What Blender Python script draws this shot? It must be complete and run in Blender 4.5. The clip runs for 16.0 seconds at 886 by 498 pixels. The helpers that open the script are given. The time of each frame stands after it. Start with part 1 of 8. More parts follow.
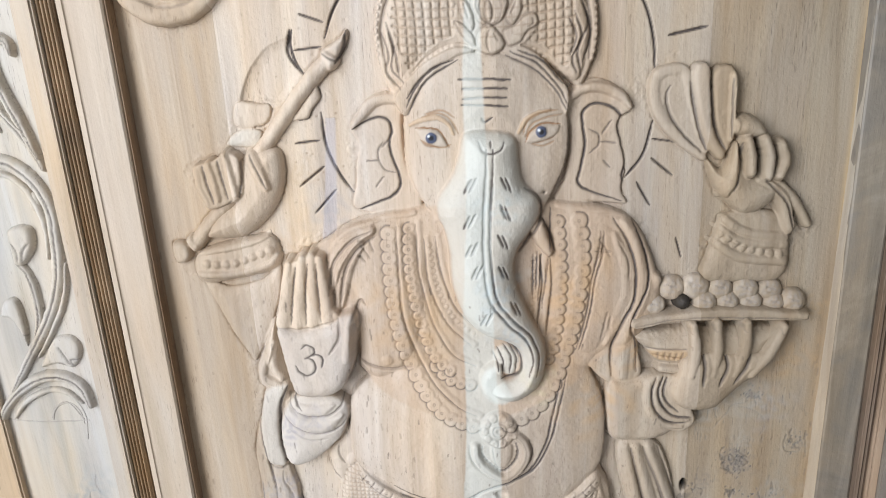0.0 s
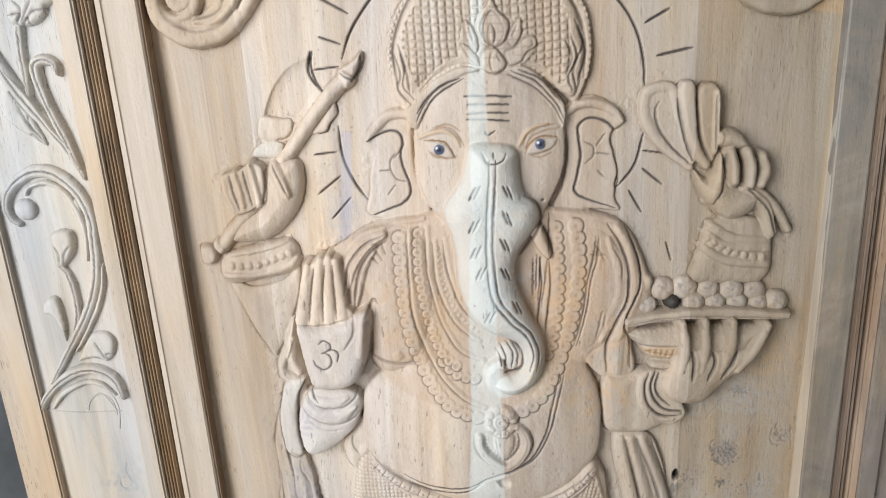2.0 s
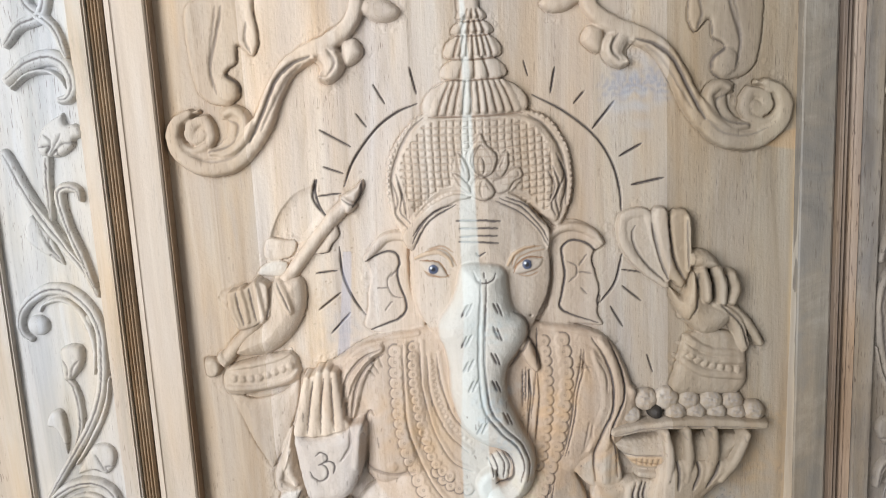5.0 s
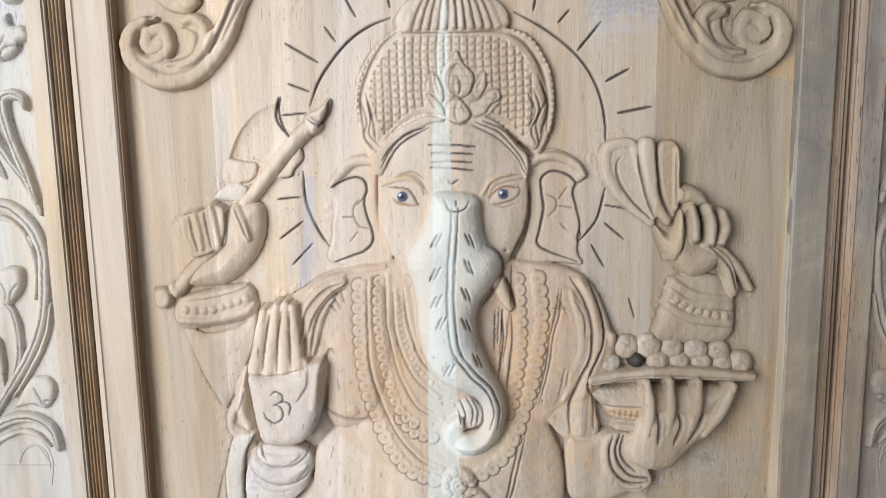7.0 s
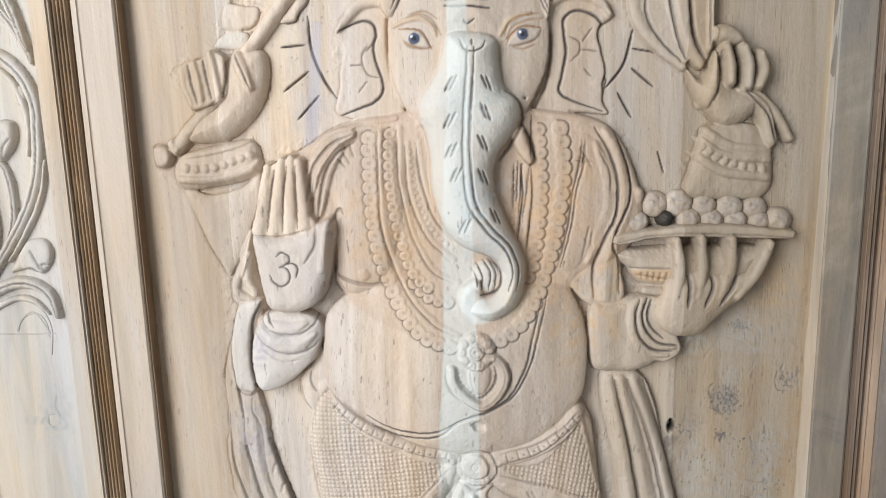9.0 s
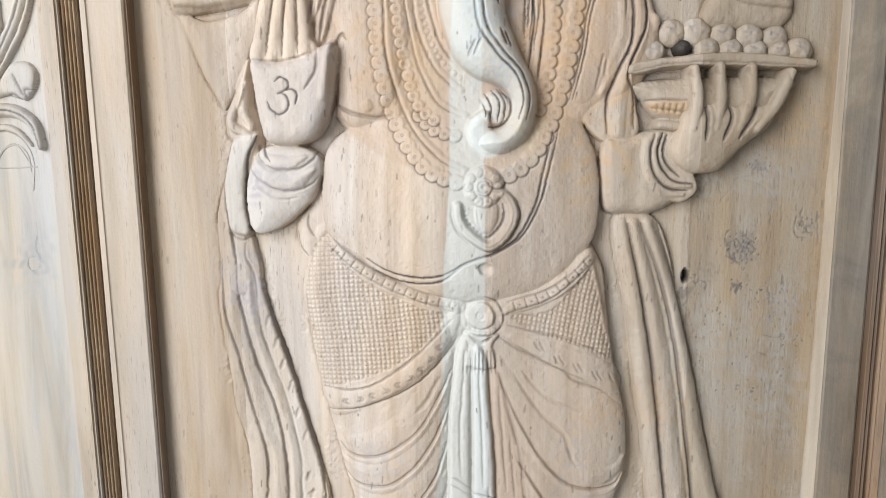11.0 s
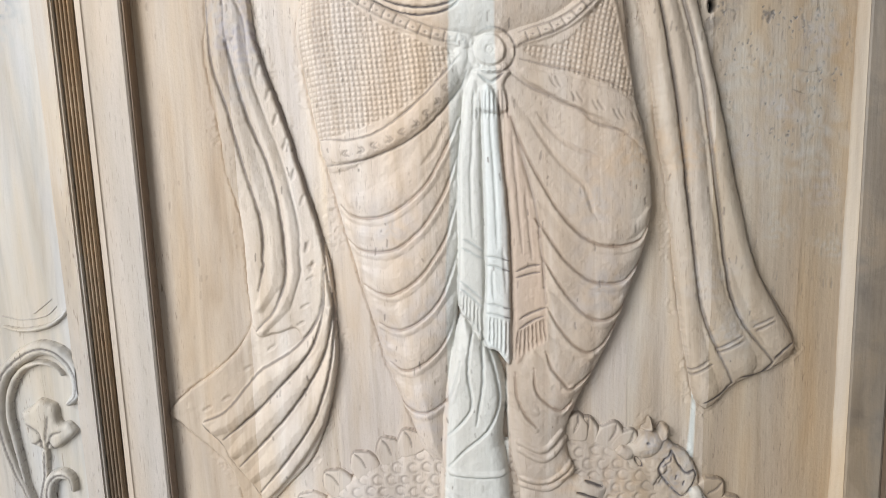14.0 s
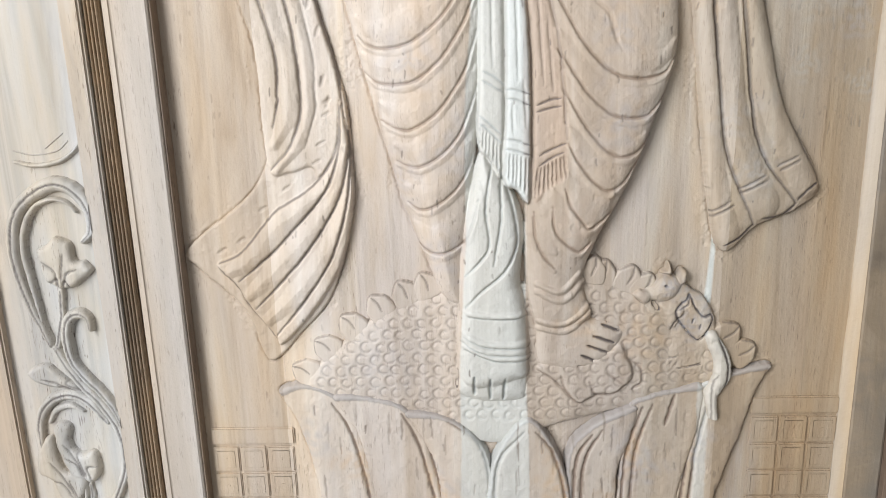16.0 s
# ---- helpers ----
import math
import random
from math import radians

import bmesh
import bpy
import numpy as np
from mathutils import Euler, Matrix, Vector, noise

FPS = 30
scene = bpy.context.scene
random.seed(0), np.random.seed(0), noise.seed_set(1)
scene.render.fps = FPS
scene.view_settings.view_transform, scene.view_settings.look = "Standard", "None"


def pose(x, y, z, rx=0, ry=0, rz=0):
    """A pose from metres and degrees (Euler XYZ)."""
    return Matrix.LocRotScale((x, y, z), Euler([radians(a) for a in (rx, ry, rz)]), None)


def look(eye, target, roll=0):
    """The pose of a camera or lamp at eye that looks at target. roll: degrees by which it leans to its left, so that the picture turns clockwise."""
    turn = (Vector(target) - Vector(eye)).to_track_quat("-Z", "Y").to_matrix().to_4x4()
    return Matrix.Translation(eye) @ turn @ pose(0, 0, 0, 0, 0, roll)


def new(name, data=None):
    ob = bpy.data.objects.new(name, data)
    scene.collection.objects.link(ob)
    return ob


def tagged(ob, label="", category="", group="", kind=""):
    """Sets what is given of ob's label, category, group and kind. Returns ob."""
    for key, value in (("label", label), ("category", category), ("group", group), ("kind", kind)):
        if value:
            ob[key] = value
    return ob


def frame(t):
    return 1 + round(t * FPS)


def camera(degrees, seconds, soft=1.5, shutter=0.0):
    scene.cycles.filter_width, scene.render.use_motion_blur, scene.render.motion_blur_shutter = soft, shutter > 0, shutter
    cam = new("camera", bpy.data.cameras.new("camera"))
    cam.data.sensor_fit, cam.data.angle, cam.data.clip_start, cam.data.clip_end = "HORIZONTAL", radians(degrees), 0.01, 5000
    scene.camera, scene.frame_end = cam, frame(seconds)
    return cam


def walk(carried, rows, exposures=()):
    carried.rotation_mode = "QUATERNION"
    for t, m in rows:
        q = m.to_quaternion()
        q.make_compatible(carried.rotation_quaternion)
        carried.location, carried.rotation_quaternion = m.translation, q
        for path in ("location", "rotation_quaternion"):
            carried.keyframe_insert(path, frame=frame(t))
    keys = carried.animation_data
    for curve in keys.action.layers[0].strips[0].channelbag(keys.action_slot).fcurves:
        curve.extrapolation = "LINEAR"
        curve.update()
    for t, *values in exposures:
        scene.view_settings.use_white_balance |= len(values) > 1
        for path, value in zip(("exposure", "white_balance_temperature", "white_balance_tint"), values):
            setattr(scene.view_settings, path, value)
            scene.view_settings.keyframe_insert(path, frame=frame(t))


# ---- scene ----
cam = camera(65.0, 16.0, 1.0)
PATH = [
    (0, (-0.012, -0.649, 1.371), (-0.105, 1.258, 0.776), -3.1),
    (0.5, (-0.009, -0.667, 1.372), (-0.112, 1.239, 0.777), -3.4),
    (1, (-0.006, -0.701, 1.374), (-0.117, 1.209, 0.79), -3.5),
    (1.5, (-0.001, -0.711, 1.38), (-0.112, 1.206, 0.821), -3.8),
    (2, (-0.007, -0.704, 1.378), (-0.126, 1.213, 0.818), -3.2),
    (2.5, (-0.01, -0.719, 1.401), (-0.122, 1.218, 0.916), -2.9),
    (3, (-0.007, -0.721, 1.418), (-0.106, 1.236, 1.02), -2.9),
    (3.2, (-0.008, -0.724, 1.424), (-0.106, 1.241, 1.065), -3.2),
    (5.3, (-0.014, -0.745, 1.402), (-0.07, 1.234, 1.116), -2.6),
    (5.5, (-0.016, -0.745, 1.394), (-0.068, 1.235, 1.118), -2.2),
    (6, (-0.015, -0.725, 1.365), (-0.099, 1.256, 1.099), -1.8),
    (6.5, (-0.009, -0.703, 1.335), (-0.089, 1.273, 1.041), -1.0),
    (7, (0.011, -0.705, 1.325), (-0.046, 1.274, 1.043), -1.0),
    (7.5, (0.013, -0.705, 1.296), (-0.061, 1.272, 1.002), -1.3),
    (8, (0.006, -0.696, 1.259), (-0.084, 1.275, 0.936), -1.6),
    (8.5, (0.008, -0.684, 1.223), (-0.102, 1.277, 0.843), -1.8),
    (8.7, (0.009, -0.682, 1.215), (-0.099, 1.28, 0.845), -1.7),
    (10.8, (-0.016, -0.678, 1.047), (-0.075, 1.298, 0.741), -0.5),
    (11, (-0.012, -0.677, 1.026), (-0.08, 1.297, 0.715), -0.6),
    (11.5, (-0.012, -0.668, 0.976), (-0.111, 1.304, 0.659), -0.9),
    (12, (-0.016, -0.67, 0.915), (-0.082, 1.307, 0.622), -0.6),
    (12.5, (-0.022, -0.665, 0.881), (-0.077, 1.315, 0.605), -1.2),
    (13, (-0.029, -0.662, 0.847), (-0.078, 1.316, 0.556), -1.9),
    (13.5, (-0.032, -0.659, 0.821), (-0.094, 1.318, 0.527), -1.9),
    (14, (-0.026, -0.657, 0.779), (-0.09, 1.318, 0.471), -2.0),
    (14.5, (-0.03, -0.655, 0.761), (-0.097, 1.313, 0.413), -2.2),
    (15, (-0.031, -0.657, 0.729), (-0.105, 1.301, 0.325), -2.5),
    (15.5, (-0.035, -0.658, 0.715), (-0.126, 1.288, 0.264), -2.2),
    (16, (-0.044, -0.666, 0.675), (-0.118, 1.28, 0.221), -1.7),
]
walk(cam, [(t, look(eye, target, roll)) for t, eye, target, roll in PATH], exposures=[(0, -0.12), (8.5, -0.1), (11, -0.03), (14, 0.05), (16, 0.13)])

# ---- world and light ----
world = bpy.data.worlds.new("overcast_sky")
scene.world = world
world.use_nodes = True
wn = world.node_tree
sky = wn.nodes.new("ShaderNodeTexSky")
sky.sky_type = "NISHITA"
sky.sun_disc = False
sky.sun_elevation, sky.sun_rotation = radians(48), radians(235)
wn.links.new(sky.outputs["Color"], wn.nodes["Background"].inputs["Color"])
wn.nodes["Background"].inputs["Strength"].default_value = 0.15
# area lamp standing in for daylight from the left, in the added shed's open side
opening_data = bpy.data.lights.new("daylight_stand_in", "AREA")
opening_data.shape, opening_data.size, opening_data.size_y = "RECTANGLE", 1.6, 2.3
opening_data.energy, opening_data.color = 125.0, (0.957, 0.99, 1.04)
opening = new("daylight_stand_in", opening_data)
opening.matrix_world = look((-1.43, -1.9, 1.6), (0.2, -1.65, 1.4))
scene.view_settings.exposure = 0.0


# ---- materials ----
def mat(name):
    m = bpy.data.materials.new(name)
    m.use_nodes = True
    return m, m.node_tree.nodes, m.node_tree.links, m.node_tree.nodes["Principled BSDF"]


def ramp(nodes, stops, interpolation="LINEAR"):
    r = nodes.new("ShaderNodeValToRGB")
    r.color_ramp.interpolation = interpolation
    while len(r.color_ramp.elements) < len(stops):
        r.color_ramp.elements.new(0.5)
    for e, (p, c) in zip(r.color_ramp.elements, stops):
        e.position, e.color = p, (*c, 1)
    return r


def mix(nodes, links, kind, fac, a, b):
    n = nodes.new("ShaderNodeMix")
    n.data_type, n.blend_type = "RGBA", kind
    for value, socket in ((fac, n.inputs[0]), (a, n.inputs[6]), (b, n.inputs[7])):
        if isinstance(value, (int, float)):
            socket.default_value = value
        elif isinstance(value, tuple):
            socket.default_value = (*value, 1)
        else:
            links.new(value, socket)
    return n.outputs[2]


def tex(nodes, links, kind, vector, scale, **settings):
    n = nodes.new(kind)
    links.new(vector, n.inputs["Vector"])
    n.inputs["Scale"].default_value = scale
    for key, value in settings.items():
        n.inputs[key].default_value = value
    return n


def wood(name, base, dark, light, seam=(), stained=False, rough=0.62, grain=1.0, knots=0.0, bump=0.28, vary=0.0, weather=0.0):
    """Bare sanded timber with the grain along z. seam: (x, colour) boards by where they lie across the door."""
    m, nodes, links, shader = mat(name)
    place = nodes.new("ShaderNodeNewGeometry").outputs["Position"]
    long = nodes.new("ShaderNodeMapping")
    long.inputs["Scale"].default_value = (1, 1, 0.065)
    links.new(place, long.inputs["Vector"])
    mid = nodes.new("ShaderNodeMapping")
    mid.inputs["Scale"].default_value = (1, 1, 0.16)
    links.new(place, mid.inputs["Vector"])
    fine = tex(nodes, links, "ShaderNodeTexNoise", long.outputs[0], 420, Detail=3, Roughness=0.6)
    broad = tex(nodes, links, "ShaderNodeTexNoise", long.outputs[0], 36, Detail=4, Roughness=0.6, Distortion=1.1)
    cloud = tex(nodes, links, "ShaderNodeTexNoise", mid.outputs[0], 9, Detail=3, Roughness=0.55)
    pores = tex(nodes, links, "ShaderNodeTexNoise", long.outputs[0], 900, Detail=1)
    colour = ramp(nodes, [(0.3, dark), (0.52, base), (0.75, light)])
    links.new(broad.outputs[0], colour.inputs[0])
    out = colour.outputs[0]
    if seam:
        axis = nodes.new("ShaderNodeSeparateXYZ")
        links.new(place, axis.inputs[0])
        spread = nodes.new("ShaderNodeMapRange")
        spread.inputs[1].default_value, spread.inputs[2].default_value = -0.36, 0.36
        wob = tex(nodes, links, "ShaderNodeTexNoise", mid.outputs[0], 6, Detail=1)
        shift = nodes.new("ShaderNodeMath")
        shift.operation = "MULTIPLY_ADD"
        links.new(wob.outputs[0], shift.inputs[0])
        shift.inputs[1].default_value = 0.004
        links.new(axis.outputs[0], shift.inputs[2])
        links.new(shift.outputs[0], spread.inputs[0])
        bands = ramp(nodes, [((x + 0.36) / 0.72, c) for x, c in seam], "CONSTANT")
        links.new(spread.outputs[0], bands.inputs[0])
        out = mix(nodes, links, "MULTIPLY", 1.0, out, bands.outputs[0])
    shade = ramp(nodes, [(0.3, (0.86, 0.82, 0.79)), (0.7, (1.06, 1.06, 1.07))])
    links.new(cloud.outputs[0], shade.inputs[0])
    out = mix(nodes, links, "MULTIPLY", 0.75, out, shade.outputs[0])
    streak = ramp(nodes, [(0.28, (0.62, 0.55, 0.5)), (0.42, (1, 1, 1))])
    links.new(fine.outputs[0], streak.inputs[0])
    out = mix(nodes, links, "MULTIPLY", 0.17 * grain, out, streak.outputs[0])
    fleck = ramp(nodes, [(0.29, (0.38, 0.33, 0.31)), (0.36, (1, 1, 1))])
    links.new(pores.outputs[0], fleck.inputs[0])
    patch = ramp(nodes, [(0.45, (0, 0, 0)), (0.62, (1, 1, 1))])
    cluster = tex(nodes, links, "ShaderNodeTexNoise", mid.outputs[0], 16, Detail=2)
    links.new(cluster.outputs[0], patch.inputs[0])
    many = nodes.new("ShaderNodeMath")
    many.operation = "MULTIPLY"
    links.new(patch.outputs[0], many.inputs[0])
    many.inputs[1].default_value = 0.75 * grain
    out = mix(nodes, links, "MULTIPLY", many.outputs[0], out, fleck.outputs[0])
    hue = tex(nodes, links, "ShaderNodeTexNoise", mid.outputs[0], 5, Detail=4, Roughness=0.6)
    warm = ramp(nodes, [(0.36, (0.92, 0.97, 1.04)), (0.5, (1, 1, 1)), (0.66, (1.1, 0.96, 0.8))])
    links.new(hue.outputs[0], warm.inputs[0])
    out = mix(nodes, links, "MULTIPLY", 0.72, out, warm.outputs[0])
    hue2 = tex(nodes, links, "ShaderNodeTexNoise", mid.outputs[0], 24, Detail=3, Roughness=0.6)
    warm2 = ramp(nodes, [(0.34, (0.93, 0.96, 1.03)), (0.5, (1, 1, 1)), (0.68, (1.05, 0.96, 0.82))])
    links.new(hue2.outputs[0], warm2.inputs[0])
    out = mix(nodes, links, "MULTIPLY", 0.8 * grain, out, warm2.outputs[0])
    short = nodes.new("ShaderNodeMapping")
    short.inputs["Scale"].default_value = (1, 1, 0.2)
    links.new(place, short.inputs["Vector"])
    dash = tex(nodes, links, "ShaderNodeTexNoise", short.outputs[0], 330, Detail=2)
    nick = ramp(nodes, [(0.27, (0.42, 0.37, 0.35)), (0.33, (1, 1, 1))])
    links.new(dash.outputs[0], nick.inputs[0])
    out = mix(nodes, links, "MULTIPLY", many.outputs[0], out, nick.outputs[0])
    if knots:
        grey = tex(nodes, links, "ShaderNodeTexNoise", mid.outputs[0], 14, Detail=5, Roughness=0.7)
        spot = ramp(nodes, [(0.6, (0, 0, 0)), (0.78, (1, 1, 1))])
        links.new(grey.outputs[0], spot.inputs[0])
        amount = nodes.new("ShaderNodeMath")
        amount.operation = "MULTIPLY"
        links.new(spot.outputs[0], amount.inputs[0])
        amount.inputs[1].default_value = knots
        out = mix(nodes, links, "MIX", amount.outputs[0], out, (0.36, 0.34, 0.33))
    if weather:
        patchy = tex(nodes, links, "ShaderNodeTexNoise", place, 13, Detail=5, Roughness=0.62, Distortion=0.8)
        bleach = ramp(nodes, [(0.3, (0.62, 0.64, 0.68)), (0.46, (0.92, 0.93, 0.95)), (0.56, (1.05, 1.02, 0.97)), (0.72, (1.4, 1.42, 1.42))])
        links.new(patchy.outputs[0], bleach.inputs[0])
        out = mix(nodes, links, "MULTIPLY", weather, out, bleach.outputs[0])
    if vary:
        info = nodes.new("ShaderNodeObjectInfo")
        tint = ramp(nodes, [(0, (1 - vary, 1 - vary, 1 - vary * 0.8)), (1, (1, 1, 1))])
        links.new(info.outputs["Random"], tint.inputs[0])
        out = mix(nodes, links, "MULTIPLY", 1.0, out, tint.outputs[0])
    if stained:
        a = nodes.new("ShaderNodeAttribute")
        a.attribute_name = "stain"
        breakup = tex(nodes, links, "ShaderNodeTexNoise", long.outputs[0], 60, Detail=3)
        soft = nodes.new("ShaderNodeMapRange")
        soft.inputs[1].default_value, soft.inputs[2].default_value = 0.2, 0.6
        soft.inputs[3].default_value, soft.inputs[4].default_value = 0.9, 1.0
        links.new(breakup.outputs[0], soft.inputs[0])
        amount = nodes.new("ShaderNodeMath")
        amount.operation = "MULTIPLY"
        links.new(a.outputs["Alpha"], amount.inputs[0])
        links.new(soft.outputs[0], amount.inputs[1])
        out = mix(nodes, links, "MIX", amount.outputs[0], out, a.outputs["Color"])
    links.new(out, shader.inputs["Base Color"])
    shader.inputs["Roughness"].default_value = rough
    shader.inputs["Specular IOR Level"].default_value = 0.35
    chips = tex(nodes, links, "ShaderNodeTexNoise", place, 260, Detail=3)
    add = nodes.new("ShaderNodeMath")
    links.new(fine.outputs[0], add.inputs[0])
    links.new(chips.outputs[0], add.inputs[1])
    relief = nodes.new("ShaderNodeBump")
    relief.inputs["Strength"].default_value = bump
    relief.inputs["Distance"].default_value = 0.0012
    links.new(add.outputs[0], relief.inputs["Height"])
    links.new(relief.outputs[0], shader.inputs["Normal"])
    return m


# boards differ in tone; the right-hand ones are also dimmed for light falloff
BOARDS_WITH_FALLOFF = [(-0.36, (0.9, 0.82, 0.72)), (-0.238, (1.14, 1.1, 1.05)), (-0.155, (1.06, 1.02, 0.99)), (-0.062, (0.98, 0.94, 0.9)), (0.012, (0.84, 0.8, 0.76)),
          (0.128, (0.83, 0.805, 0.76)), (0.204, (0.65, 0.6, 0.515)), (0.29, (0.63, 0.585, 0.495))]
CARVED = wood("carved_pine", (0.53, 0.465, 0.395), (0.42, 0.355, 0.285), (0.61, 0.56, 0.495), BOARDS_WITH_FALLOFF, stained=True, grain=0.55, knots=0.3, bump=0.3)
PANEL = wood("panel_pine", (0.53, 0.465, 0.395), (0.41, 0.345, 0.275), (0.61, 0.56, 0.495), BOARDS_WITH_FALLOFF, stained=True, knots=0.55, bump=0.42)
STILE = wood("stile_pine", (0.535, 0.465, 0.39), (0.465, 0.4, 0.325), (0.6, 0.535, 0.46), grain=0.45, knots=0.35, vary=0.06)
LIP = wood("lip_pine", (0.38, 0.34, 0.28), (0.3, 0.26, 0.21), (0.45, 0.41, 0.35))
# weathered grey, painted darker still for the light falling off to the right
GREY = wood("weathered_dimmed_stile", (0.21, 0.187, 0.155), (0.155, 0.136, 0.11), (0.265, 0.24, 0.205), grain=0.45, knots=0.3, weather=0.9)
REED = wood("reddish_moulding", (0.34, 0.25, 0.165), (0.22, 0.155, 0.1), (0.43, 0.335, 0.235), grain=1.2, weather=0.55)
REED2 = wood("brown_moulding", (0.15, 0.108, 0.077), (0.09, 0.065, 0.046), (0.22, 0.165, 0.12), grain=1.2)
REED3 = wood("light_brown_moulding", (0.28, 0.205, 0.145), (0.18, 0.125, 0.085), (0.37, 0.285, 0.21), grain=1.3)
FIELD = wood("pale_vine_wood", (0.52, 0.5, 0.46), (0.39, 0.38, 0.355), (0.57, 0.57, 0.555), stained=True, knots=0.5)
SIDE = wood("pale_side_wood", (0.5, 0.435, 0.36), (0.38, 0.335, 0.28), (0.555, 0.515, 0.46), stained=True, knots=0.45)
SIDE2 = wood("brown_side_wood", (0.235, 0.205, 0.17), (0.16, 0.135, 0.11), (0.3, 0.265, 0.225), stained=True, grain=1.3, knots=0.3, weather=0.5)


def plaster(name, colour, scale):
    m, nodes, links, shader = mat(name)
    place = nodes.new("ShaderNodeNewGeometry").outputs["Position"]
    a = tex(nodes, links, "ShaderNodeTexNoise", place, scale, Detail=6, Roughness=0.65)
    r = ramp(nodes, [(0.3, tuple(c * 0.7 for c in colour)), (0.7, tuple(min(1, c * 1.2) for c in colour))])
    links.new(a.outputs[0], r.inputs[0])
    links.new(r.outputs[0], shader.inputs["Base Color"])
    shader.inputs["Roughness"].default_value = 0.9
    b = nodes.new("ShaderNodeBump")
    b.inputs["Strength"].default_value, b.inputs["Distance"].default_value = 0.4, 0.004
    links.new(a.outputs[0], b.inputs["Height"])
    links.new(b.outputs[0], shader.inputs["Normal"])
    return m


WHITEWASH = plaster("grey_plaster", (0.42, 0.42, 0.415), 4)
CONCRETE = plaster("concrete_floor", (0.3, 0.29, 0.27), 9)
DARKWALL = plaster("dark_plaster_wall", (0.12, 0.125, 0.13), 6)


# ---- building helpers ----
def part(name, bm, material, parent=None, label=""):
    me = bpy.data.meshes.new(name)
    bm.to_mesh(me)
    bm.free()
    me.materials.append(material)
    layer = me.attributes.new("stain", "FLOAT_COLOR", "POINT")
    layer.data.foreach_set("color", np.zeros(4 * len(me.vertices), np.float32))
    ob = new(name, me)
    ob.parent = parent
    return tagged(ob, label)


def thing(name, place=(0, 0, 0), **tags):
    ob = new(name)
    ob.location = place
    ob.empty_display_size = 0.05
    return tagged(ob, **tags)


def bar(x0, x1, y0, y1, z0, z1, bevel=0.0):
    bm = bmesh.new()
    bmesh.ops.create_cube(bm, size=1, matrix=Matrix.Translation(((x0 + x1) / 2, (y0 + y1) / 2, (z0 + z1) / 2)) @ Matrix.Diagonal((x1 - x0, y1 - y0, z1 - z0, 1)))
    if bevel:
        bmesh.ops.bevel(bm, geom=bm.edges[:], offset=bevel, segments=2, affect="EDGES")
    return bm


def extrude_z(profile, z0, z1):
    """A closed (x, y) profile drawn out along z."""
    bm = bmesh.new()
    low = [bm.verts.new((x, y, z0)) for x, y in profile]
    high = [bm.verts.new((x, y, z1)) for x, y in profile]
    n = len(profile)
    for i in range(n):
        bm.faces.new((low[i], low[(i + 1) % n], high[(i + 1) % n], high[i]))
    bm.faces.new(low[::-1])
    bm.faces.new(high)
    bmesh.ops.recalc_face_normals(bm, faces=bm.faces[:])
    return bm


def curve(points, closed=False, step=1.5):
    """Points along a smooth line through the control points, in millimetres."""
    p = np.array(points, float)
    if len(p) < 3:
        n = max(2, int(np.linalg.norm(p[-1] - p[0]) / step))
        return p[0] + (p[-1] - p[0]) * np.linspace(0, 1, n)[:, None]
    q = np.vstack([p[-1], p, p[0], p[1]]) if closed else np.vstack([2 * p[0] - p[1], p, 2 * p[-1] - p[-2]])
    out = []
    for i in range(len(p) if closed else len(p) - 1):
        a, b, c, d = q[i:i + 4]
        n = max(2, int(np.linalg.norm(c - b) / step))
        t = np.linspace(0, 1, n, endpoint=False)[:, None]
        out.append(0.5 * (2 * b + (c - a) * t + (2 * a - 5 * b + 4 * c - d) * t * t + (3 * b - a - 3 * c + d) * t ** 3))
    if not closed:
        out.append(p[-1:])
    return np.vstack(out)


# for drawn lines, and for the shade painted into carved grooves
INK_SHADE = (0.075, 0.06, 0.055)
PALE = (0.575, 0.605, 0.575)
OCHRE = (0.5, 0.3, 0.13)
MOULD = (0.33, 0.33, 0.35)


